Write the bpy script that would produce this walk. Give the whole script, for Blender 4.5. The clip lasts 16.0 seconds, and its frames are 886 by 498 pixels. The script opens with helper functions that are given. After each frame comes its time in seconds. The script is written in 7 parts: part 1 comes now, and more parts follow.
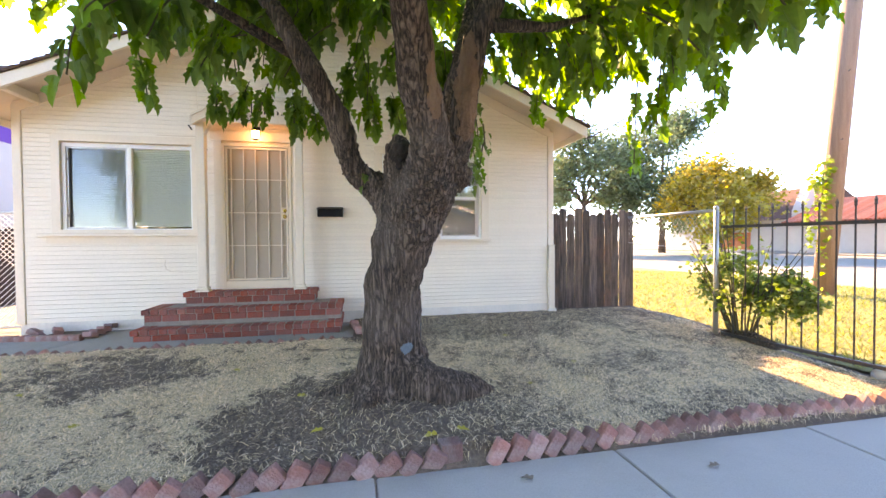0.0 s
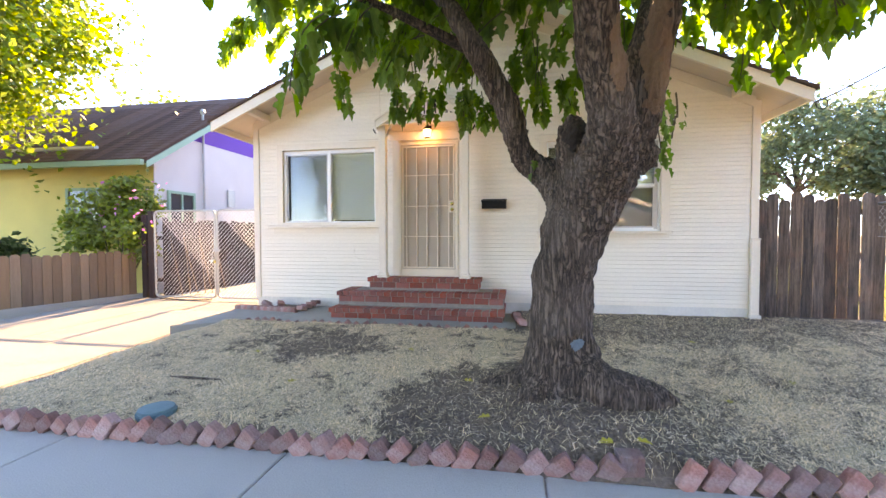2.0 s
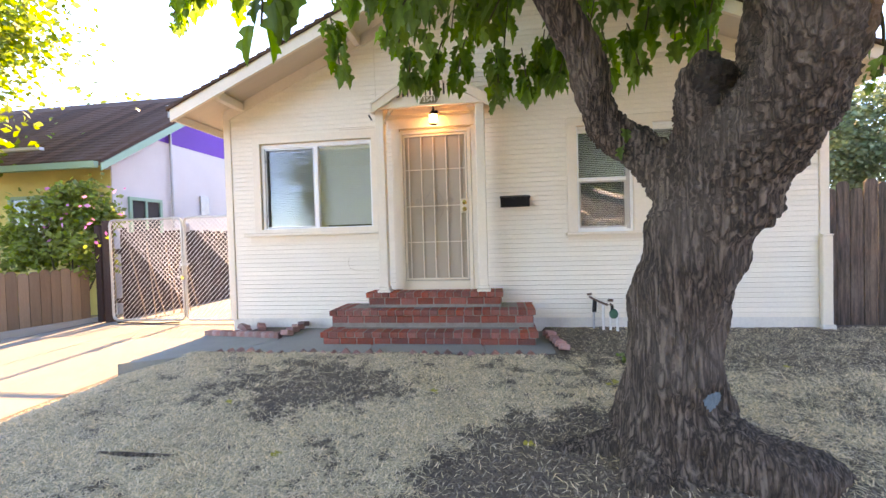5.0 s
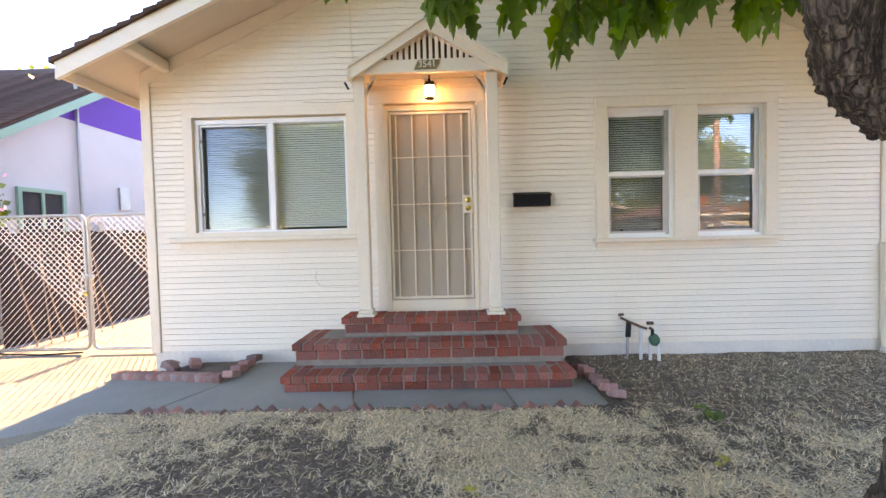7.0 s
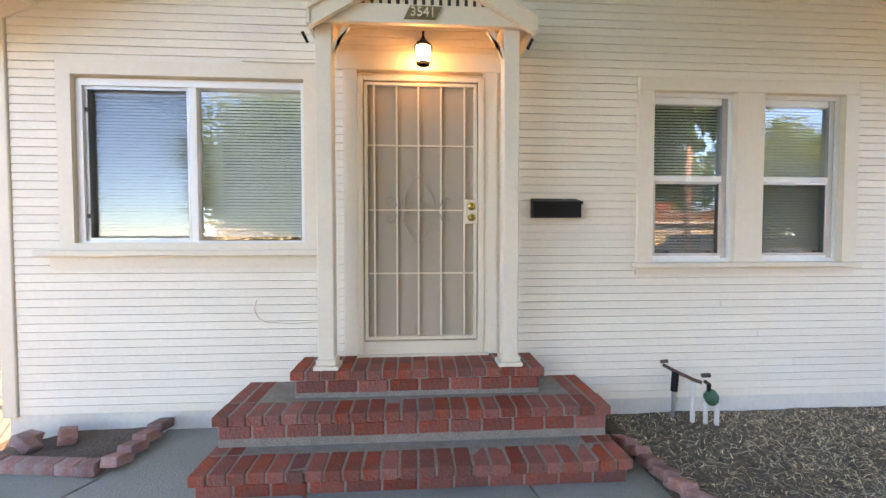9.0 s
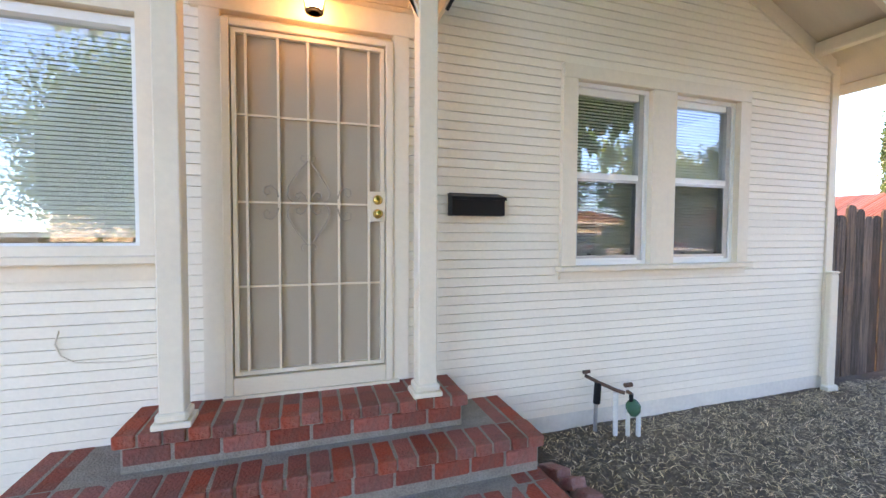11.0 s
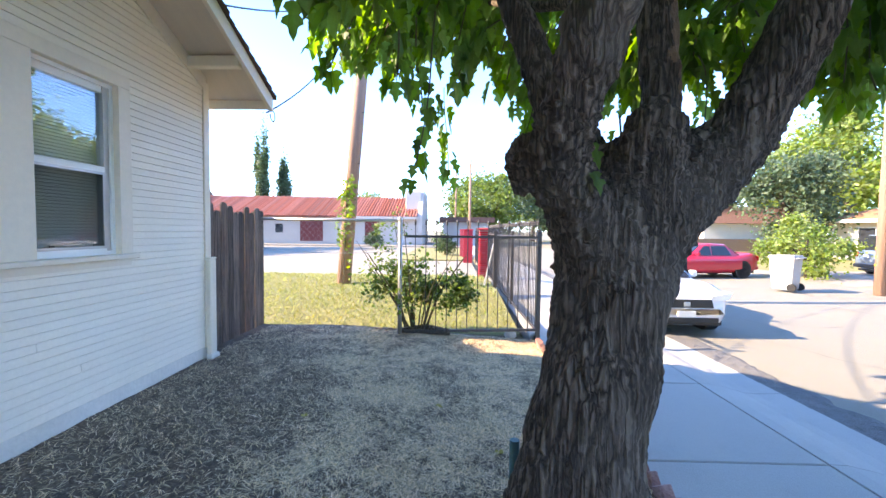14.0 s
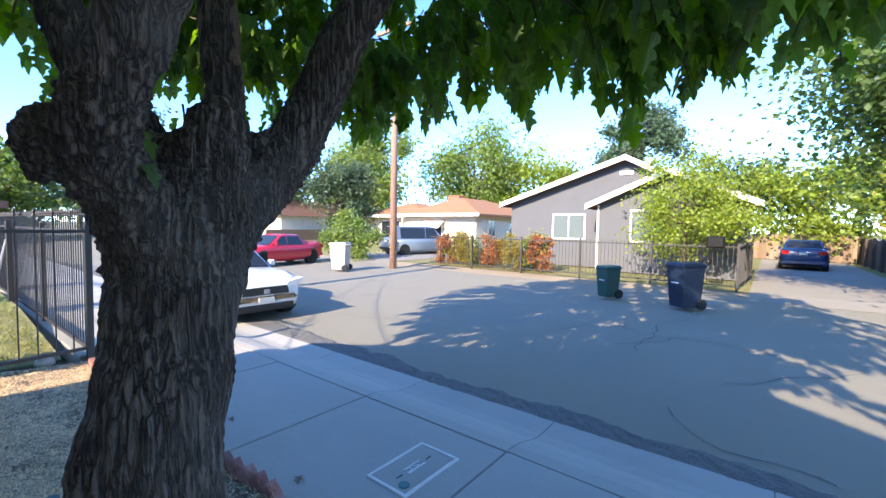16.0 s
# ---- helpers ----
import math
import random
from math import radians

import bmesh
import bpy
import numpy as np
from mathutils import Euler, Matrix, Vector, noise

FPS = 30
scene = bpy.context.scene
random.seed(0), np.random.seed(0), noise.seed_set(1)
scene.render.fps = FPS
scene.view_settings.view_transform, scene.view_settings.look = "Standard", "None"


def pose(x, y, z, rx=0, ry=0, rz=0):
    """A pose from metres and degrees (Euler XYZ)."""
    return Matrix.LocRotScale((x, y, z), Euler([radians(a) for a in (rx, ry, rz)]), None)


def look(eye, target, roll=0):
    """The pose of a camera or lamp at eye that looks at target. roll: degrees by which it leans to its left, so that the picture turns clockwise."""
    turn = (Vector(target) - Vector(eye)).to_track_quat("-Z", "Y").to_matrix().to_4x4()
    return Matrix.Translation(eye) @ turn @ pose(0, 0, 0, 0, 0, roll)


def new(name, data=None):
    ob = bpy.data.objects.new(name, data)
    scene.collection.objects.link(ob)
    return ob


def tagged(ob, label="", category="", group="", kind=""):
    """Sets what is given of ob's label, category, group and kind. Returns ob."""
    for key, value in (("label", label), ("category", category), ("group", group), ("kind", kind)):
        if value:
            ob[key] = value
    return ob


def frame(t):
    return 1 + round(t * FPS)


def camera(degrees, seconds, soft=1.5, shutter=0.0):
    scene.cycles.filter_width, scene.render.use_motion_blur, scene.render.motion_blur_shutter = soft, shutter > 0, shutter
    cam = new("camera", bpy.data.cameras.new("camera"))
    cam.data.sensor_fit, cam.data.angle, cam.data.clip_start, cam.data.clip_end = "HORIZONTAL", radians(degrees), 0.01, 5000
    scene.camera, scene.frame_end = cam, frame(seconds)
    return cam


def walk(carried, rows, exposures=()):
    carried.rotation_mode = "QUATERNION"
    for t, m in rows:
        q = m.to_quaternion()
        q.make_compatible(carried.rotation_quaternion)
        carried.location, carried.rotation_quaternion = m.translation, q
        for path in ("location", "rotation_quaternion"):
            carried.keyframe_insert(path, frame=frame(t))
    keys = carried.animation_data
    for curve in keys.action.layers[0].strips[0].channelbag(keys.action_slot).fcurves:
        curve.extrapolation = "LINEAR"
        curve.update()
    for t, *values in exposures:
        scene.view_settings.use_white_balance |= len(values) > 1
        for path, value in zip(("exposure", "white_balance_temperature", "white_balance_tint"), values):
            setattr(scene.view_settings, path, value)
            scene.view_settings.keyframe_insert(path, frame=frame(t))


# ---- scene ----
cam = camera(93.6, 16.0)
METRES, EYE, TILT, LEAN, TURN = 5.9, 1.5, 0.0, 0.0, -12.1
PATH = [
    (0, (1.403, -6.574, 1.42), (1.803, -4.615, 1.379), -0.4),
    (0.5, (1.378, -6.528, 1.392), (1.581, -4.539, 1.352), -0.3),
    (1, (1.345, -6.523, 1.385), (1.336, -4.523, 1.341), -0.2),
    (1.5, (1.313, -6.521, 1.386), (1.117, -4.531, 1.331), -0.1),
    (2, (1.32, -6.481, 1.377), (0.978, -4.511, 1.313), -0.1),
    (2.5, (1.36, -6.432, 1.363), (0.932, -4.48, 1.29), -0.0),
    (3, (1.339, -6.379, 1.351), (0.889, -4.432, 1.278), -0.2),
    (3.5, (1.195, -6.257, 1.355), (0.77, -4.303, 1.299), -0.4),
    (4, (1.107, -6.052, 1.334), (0.72, -4.09, 1.301), -0.9),
    (6.5, (0.236, -4.631, 1.511), (0.154, -2.634, 1.439), -1.6),
    (7, (0.163, -4.366, 1.513), (0.121, -2.367, 1.448), -1.4),
    (7.5, (0.113, -4.085, 1.52), (0.12, -2.087, 1.443), -0.9),
    (8, (0.043, -3.748, 1.61), (0.115, -1.751, 1.538), -0.4),
    (10.5, (-0.173, -2.695, 1.672), (0.211, -0.733, 1.601), 0.1),
    (11, (-0.073, -2.606, 1.678), (0.551, -0.708, 1.599), 0.3),
    (11.5, (-0.038, -2.601, 1.704), (0.954, -0.866, 1.629), 0.3),
    (12, (-0.028, -2.627, 1.707), (1.309, -1.141, 1.64), 0.2),
    (12.5, (-0.028, -2.664, 1.717), (1.569, -1.463, 1.642), 0.3),
    (13, (-0.028, -2.678, 1.717), (1.771, -1.807, 1.629), 0.5),
    (13.5, (-0.002, -2.69, 1.71), (1.933, -2.194, 1.611), 0.7),
    (14, (0.075, -2.733, 1.668), (2.073, -2.684, 1.576), 0.7),
    (14.5, (0.105, -2.743, 1.661), (2.054, -3.181, 1.562), 0.7),
    (15, (0.104, -2.74, 1.664), (1.887, -3.641, 1.561), 0.7),
    (15.5, (0.034, -2.735, 1.679), (1.566, -4.018, 1.575), 0.8),
    (16, (-0.007, -2.756, 1.692), (1.228, -4.326, 1.586), 1.0),
]
walk(cam, [(t, look(eye, target, roll)) for t, eye, target, roll in PATH],
     [(0, 3.6, 10200, 23), (4, 3.65, 10200, 24), (8, 3.55, 10300, 23), (10.5, 3.6, 9100, 22), (11.5, 3.6, 8700, 22), (12.5, 3.45, 7700, 20), (14, 3.15, 6800, 14), (15, 2.55, 6100, 9), (16, 2.45, 6000, 9)])

# ---- light ----
SUN_EL, SUN_AZ = 29.6, -3.8        # degrees above the horizon; degrees from +y towards +x
sx, sy = math.sin(radians(SUN_AZ)), math.cos(radians(SUN_AZ))
world = bpy.data.worlds.new("world")
scene.world = world
world.use_nodes = True
wn = world.node_tree.nodes
sky = wn.new("ShaderNodeTexSky")
sky.sky_type, sky.sun_disc = "NISHITA", False
sky.sun_elevation, sky.sun_rotation = radians(SUN_EL), radians(SUN_AZ)
sky.air_density, sky.dust_density, sky.ozone_density = 0.62, 0.0, 6.0
world.node_tree.links.new(sky.outputs[0], wn["Background"].inputs[0])
wn["Background"].inputs[1].default_value = 0.15
sun = new("sun", bpy.data.lights.new("sun", "SUN"))
sun.data.energy, sun.data.angle, sun.data.color = 2.5, radians(0.55), (1.0, 0.79, 0.54)
sun.matrix_world = look((sx * 40, sy * 40, 40 * math.tan(radians(SUN_EL))), (0, 0, 0))


# ---- materials ----
def material(name, base, rough=0.7, metal=0.0, vary=0.25, scale=6.0, bump=0.15, grain=60.0, tint=None, stretch=(1, 1, 1), rand=0.0, stain=0.0, stain_color=(0.1, 0.08, 0.06), spec=0.5, through_light=0.0, coat=0.0, island=0.0):
    """A painted, stone, wood or leaf surface: two scales of colour change, an optional stain, and fine relief."""
    mat = bpy.data.materials.new(name)
    mat.use_nodes = True
    n, link = mat.node_tree.nodes, mat.node_tree.links.new
    bsdf = n["Principled BSDF"]
    co = n.new("ShaderNodeTexCoord")
    mp = n.new("ShaderNodeMapping")
    mp.inputs["Scale"].default_value = stretch
    link(co.outputs["Object"], mp.inputs[0])
    big, small = n.new("ShaderNodeTexNoise"), n.new("ShaderNodeTexNoise")
    for tex, s, d in ((big, scale, 5), (small, grain, 3)):
        tex.inputs["Scale"].default_value, tex.inputs["Detail"].default_value = s, d
        link(mp.outputs[0], tex.inputs["Vector"])
    tint = tint or tuple(c * 0.6 for c in base)
    mix = n.new("ShaderNodeMix")
    mix.data_type = "RGBA"
    ramp = n.new("ShaderNodeMapRange")
    ramp.inputs[1].default_value, ramp.inputs[2].default_value = 0.35, 0.7
    ramp.inputs[4].default_value = vary
    link(big.outputs[0], ramp.inputs[0])
    link(ramp.outputs[0], mix.inputs[0])
    mix.inputs[6].default_value, mix.inputs[7].default_value = (*base, 1), (*tint, 1)
    fine = n.new("ShaderNodeMix")
    fine.data_type, fine.blend_type = "RGBA", "MULTIPLY"
    fr = n.new("ShaderNodeMapRange")
    fr.inputs[3].default_value, fr.inputs[4].default_value = 1 - vary * 0.9, 1 + vary * 0.35
    link(small.outputs[0], fr.inputs[0])
    fine.inputs[0].default_value = 1
    link(mix.outputs[2], fine.inputs[6])
    link(fr.outputs[0], fine.inputs[7])
    out = fine.outputs[2]
    if stain:
        st, sr, sm = n.new("ShaderNodeTexNoise"), n.new("ShaderNodeMapRange"), n.new("ShaderNodeMix")
        st.inputs["Scale"].default_value, st.inputs["Detail"].default_value, st.inputs["Roughness"].default_value = scale * 0.37, 8, 0.7
        link(co.outputs["Object"], st.inputs["Vector"])
        sr.inputs[1].default_value, sr.inputs[2].default_value, sr.inputs[4].default_value = 0.52, 0.72, stain
        link(st.outputs[0], sr.inputs[0])
        sm.data_type = "RGBA"
        link(sr.outputs[0], sm.inputs[0])
        link(out, sm.inputs[6])
        sm.inputs[7].default_value = (*stain_color, 1)
        out = sm.outputs[2]
    if rand or island:
        hsv, rr = n.new("ShaderNodeHueSaturation"), n.new("ShaderNodeMapRange")
        if rand:
            src = n.new("ShaderNodeObjectInfo").outputs["Random"]
        else:
            src = n.new("ShaderNodeNewGeometry").outputs["Random Per Island"]
        k = rand or island
        link(src, rr.inputs[0])
        rr.inputs[3].default_value, rr.inputs[4].default_value = 1 - k, 1 + k
        link(rr.outputs[0], hsv.inputs["Value"])
        link(out, hsv.inputs["Color"])
        h2 = n.new("ShaderNodeMapRange")
        mul = n.new("ShaderNodeMath")
        mul.operation = "FRACT"
        m7 = n.new("ShaderNodeMath")
        m7.operation, m7.inputs[1].default_value = "MULTIPLY", 7.3
        link(src, m7.inputs[0])
        link(m7.outputs[0], mul.inputs[0])
        link(mul.outputs[0], h2.inputs[0])
        h2.inputs[3].default_value, h2.inputs[4].default_value = 1 - k * 0.45, 1 + k * 0.3
        link(h2.outputs[0], hsv.inputs["Saturation"])
        out = hsv.outputs[0]
    link(out, bsdf.inputs["Base Color"])
    bsdf.inputs["Roughness"].default_value, bsdf.inputs["Metallic"].default_value = rough, metal
    bsdf.inputs["Specular IOR Level"].default_value = spec
    bsdf.inputs["Coat Weight"].default_value = coat
    if bump:
        bm_ = n.new("ShaderNodeBump")
        bm_.inputs["Strength"].default_value, bm_.inputs["Distance"].default_value = bump, 0.02
        link(small.outputs[0], bm_.inputs["Height"])
        link(bm_.outputs[0], bsdf.inputs["Normal"])
    if through_light:
        tr, ms = n.new("ShaderNodeBsdfTranslucent"), n.new("ShaderNodeMixShader")
        th = n.new("ShaderNodeHueSaturation")
        th.inputs["Hue"].default_value, th.inputs["Saturation"].default_value, th.inputs["Value"].default_value = 0.475, 1.15, 2.2
        link(out, th.inputs["Color"])
        link(th.outputs[0], tr.inputs[0])
        ms.inputs[0].default_value = through_light
        link(bsdf.outputs[0], ms.inputs[1])
        link(tr.outputs[0], ms.inputs[2])
        link(ms.outputs[0], n["Material Output"].inputs[0])
    return mat


def emitter(name, color, strength):
    mat = bpy.data.materials.new(name)
    mat.use_nodes = True
    b = mat.node_tree.nodes["Principled BSDF"]
    b.inputs["Base Color"].default_value = (*color, 1)
    b.inputs["Emission Color"].default_value, b.inputs["Emission Strength"].default_value = (*color, 1), strength
    return mat


def glass(name, color=(1, 1, 1), rough=0.0):
    """A thin pane: mostly clear, with a mirror's gloss by Fresnel."""
    mat = bpy.data.materials.new(name)
    mat.use_nodes = True
    n, link = mat.node_tree.nodes, mat.node_tree.links.new
    clear, gloss, mix, fr = n.new("ShaderNodeBsdfTransparent"), n.new("ShaderNodeBsdfGlossy"), n.new("ShaderNodeMixShader"), n.new("ShaderNodeLayerWeight")
    clear.inputs[0].default_value = (*color, 1)
    gloss.inputs["Roughness"].default_value = rough
    fr.inputs[0].default_value = 0.5
    power, sheen = n.new("ShaderNodeMath"), n.new("ShaderNodeMapRange")
    power.operation, power.inputs[1].default_value = "POWER", 4.0
    sheen.inputs[3].default_value, sheen.inputs[4].default_value = 0.11, 0.85
    link(fr.outputs["Facing"], power.inputs[0])
    link(power.outputs[0], sheen.inputs[0])
    link(sheen.outputs[0], mix.inputs[0])
    link(clear.outputs[0], mix.inputs[1])
    link(gloss.outputs[0], mix.inputs[2])
    link(mix.outputs[0], n["Material Output"].inputs[0])
    return mat


CREAM = material("cream_siding_paint", (0.89, 0.795, 0.655), 0.55, vary=0.10, scale=1.2, bump=0.06, grain=45, tint=(0.82, 0.70, 0.52), rand=0.025, stain=0.10, stain_color=(0.55, 0.46, 0.34))
CREAM_TRIM = material("cream_trim_paint", (0.84, 0.73, 0.58), 0.5, vary=0.10, scale=2.5, bump=0.05, grain=30, stain=0.12, stain_color=(0.5, 0.41, 0.3))
FOOT_WHITE = material("white_foundation_paint", (0.80, 0.74, 0.64), 0.7, vary=0.18, scale=3, bump=0.2, grain=25, stain=0.3, stain_color=(0.42, 0.36, 0.3))
WHITE = material("white_vinyl", (0.85, 0.84, 0.80), 0.4, vary=0.06, scale=5, bump=0.02)
DOOR_CREAM = material("beige_enamel", (0.80, 0.68, 0.52), 0.4, vary=0.07, scale=4, bump=0.03)
MESH_BEIGE = material("beige_perforated_screen", (0.46, 0.375, 0.28), 0.6, vary=0.12, scale=3, bump=0.25, grain=300)
BLIND = material("white_blind_slat", (0.86, 0.86, 0.82), 0.45, vary=0.06, scale=4, bump=0.02)
# dimness of the room and hood gable, put into a dark base colour
SHADE_DARK = material("dark_shade_tone", (0.10, 0.095, 0.09), 0.9, vary=0.3, scale=1)
PANE = glass("window_glass", (0.93, 0.95, 0.94))
SHINGLE = material("brown_shingle", (0.13, 0.08, 0.06), 0.95, vary=0.4, scale=7, bump=0.6, grain=120, rand=0.2, spec=0.15)
SHINGLE_FAR = material("brown_shingle_far", (0.17, 0.095, 0.072), 0.95, vary=0.4, scale=7, bump=0.5, grain=80, island=0.25, spec=0.1)
SOFFIT = material("cream_soffit_boards", (0.72, 0.60, 0.46), 0.6, vary=0.15, scale=2, bump=0.1, grain=40, stretch=(1, 6, 1))
BRICK = material("worn_red_brick", (0.42, 0.085, 0.05), 0.75, vary=0.55, scale=7, bump=0.6, grain=70, tint=(0.20, 0.05, 0.035), rand=0.3, stain=0.55, stain_color=(0.24, 0.15, 0.12))
MORTAR = material("grey_mortar", (0.37, 0.315, 0.265), 0.9, vary=0.55, scale=12, bump=0.6, grain=90, stain=0.4, stain_color=(0.27, 0.15, 0.12))
EDGE_BRICK = material("weathered_edging_brick", (0.40, 0.17, 0.14), 0.85, vary=0.5, scale=8, bump=0.7, grain=60, tint=(0.46, 0.36, 0.33), rand=0.4, stain=0.4, stain_color=(0.5, 0.43, 0.4))
CONCRETE = material("grey_concrete", (0.46, 0.445, 0.405), 0.85, vary=0.22, scale=1.7, bump=0.25, grain=110, tint=(0.37, 0.36, 0.33), rand=0.06, stain=0.4, stain_color=(0.29, 0.28, 0.26))
CONCRETE_OLD = material("old_path_concrete", (0.33, 0.32, 0.28), 0.9, vary=0.3, scale=2.2, bump=0.4, grain=80, stain=0.4, stain_color=(0.2, 0.2, 0.18), rand=0.08)
ASPHALT = material("old_asphalt", (0.29, 0.27, 0.215), 0.9, vary=0.3, scale=0.7, bump=0.5, grain=160, tint=(0.32, 0.29, 0.23), stain=0.35, stain_color=(0.22, 0.215, 0.21))
DRIVE = material("old_driveway_concrete", (0.30, 0.275, 0.24), 0.9, vary=0.3, scale=1.3, bump=0.3, grain=90, tint=(0.29, 0.26, 0.22), stain=0.4, stain_color=(0.24, 0.21, 0.18), rand=0.07)
ASPHALT_EDGE = material("broken_asphalt_edge", (0.20, 0.195, 0.185), 0.95, vary=0.5, scale=9, bump=0.9, grain=60)
SOIL = material("dry_brown_soil", (0.23, 0.167, 0.124), 0.95, vary=0.7, scale=2.4, bump=1.0, grain=42, tint=(0.105, 0.075, 0.058), stain=0.7, stain_color=(0.10, 0.078, 0.06))
THATCH = material("matted_dry_straw", (0.78, 0.61, 0.38), 0.9, vary=0.75, scale=9, bump=1.0, grain=70, tint=(0.42, 0.34, 0.21), stain=0.5, stain_color=(0.30, 0.235, 0.15))
STRAW = material("dry_straw", (0.90, 0.69, 0.43), 0.8, vary=0.3, scale=3, bump=0.0, island=0.45)
LITTER = material("dead_leaf_litter", (0.23, 0.17, 0.12), 0.85, vary=0.3, scale=3, bump=0.0, island=0.6)
GRASS_LAWN = material("lawn_ground", (0.25, 0.245, 0.09), 0.95, vary=0.5, scale=0.8, bump=0.9, grain=45, tint=(0.34, 0.29, 0.12))
GRASS = material("grass_blades", (0.22, 0.26, 0.075), 0.7, vary=0.3, scale=0.5, bump=0.0, tint=(0.46, 0.37, 0.14), island=0.35, through_light=0.3)
LEAF = material("mulberry_leaf", (0.085, 0.18, 0.034), 0.45, vary=0.35, scale=3, bump=0.05, grain=30, tint=(0.11, 0.20, 0.035), island=0.35, through_light=0.58, spec=0.4)
OLD_BOARD = material("weathered_fence_board", (0.21, 0.15, 0.115), 0.85, vary=1.0, scale=4, bump=0.5, grain=30, stretch=(9, 9, 0.6), tint=(0.055, 0.042, 0.037), rand=0.45, stain=0.5, stain_color=(0.26, 0.12, 0.075))
PICKET = material("brown_picket_board", (0.30, 0.20, 0.13), 0.8, vary=0.35, scale=3, bump=0.4, grain=30, stretch=(9, 9, 0.6), rand=0.25)
IRON = material("black_iron", (0.07, 0.064, 0.062), 0.5, vary=0.2, scale=9, bump=0.1, metal=0.3)
GALV = material("galvanised_steel", (0.52, 0.51, 0.49), 0.45, metal=0.75, vary=0.2, scale=12, bump=0.1)
POLE_WOOD = material("utility_pole_wood", (0.44, 0.27, 0.19), 0.85, vary=0.4, scale=3, bump=0.5, grain=40, stretch=(6, 6, 0.25), tint=(0.19, 0.12, 0.085))
BLACK = material("black_enamel", (0.008, 0.008, 0.010), 0.5, vary=0.1, bump=0.03, spec=0.25)
WIRE = material("bright_zinc_wire", (0.70, 0.68, 0.66), 0.5, metal=0.35, vary=0.15, scale=12, bump=0.05)
BRASS = material("brass", (0.75, 0.52, 0.18), 0.25, metal=1.0, vary=0.08, bump=0.0)


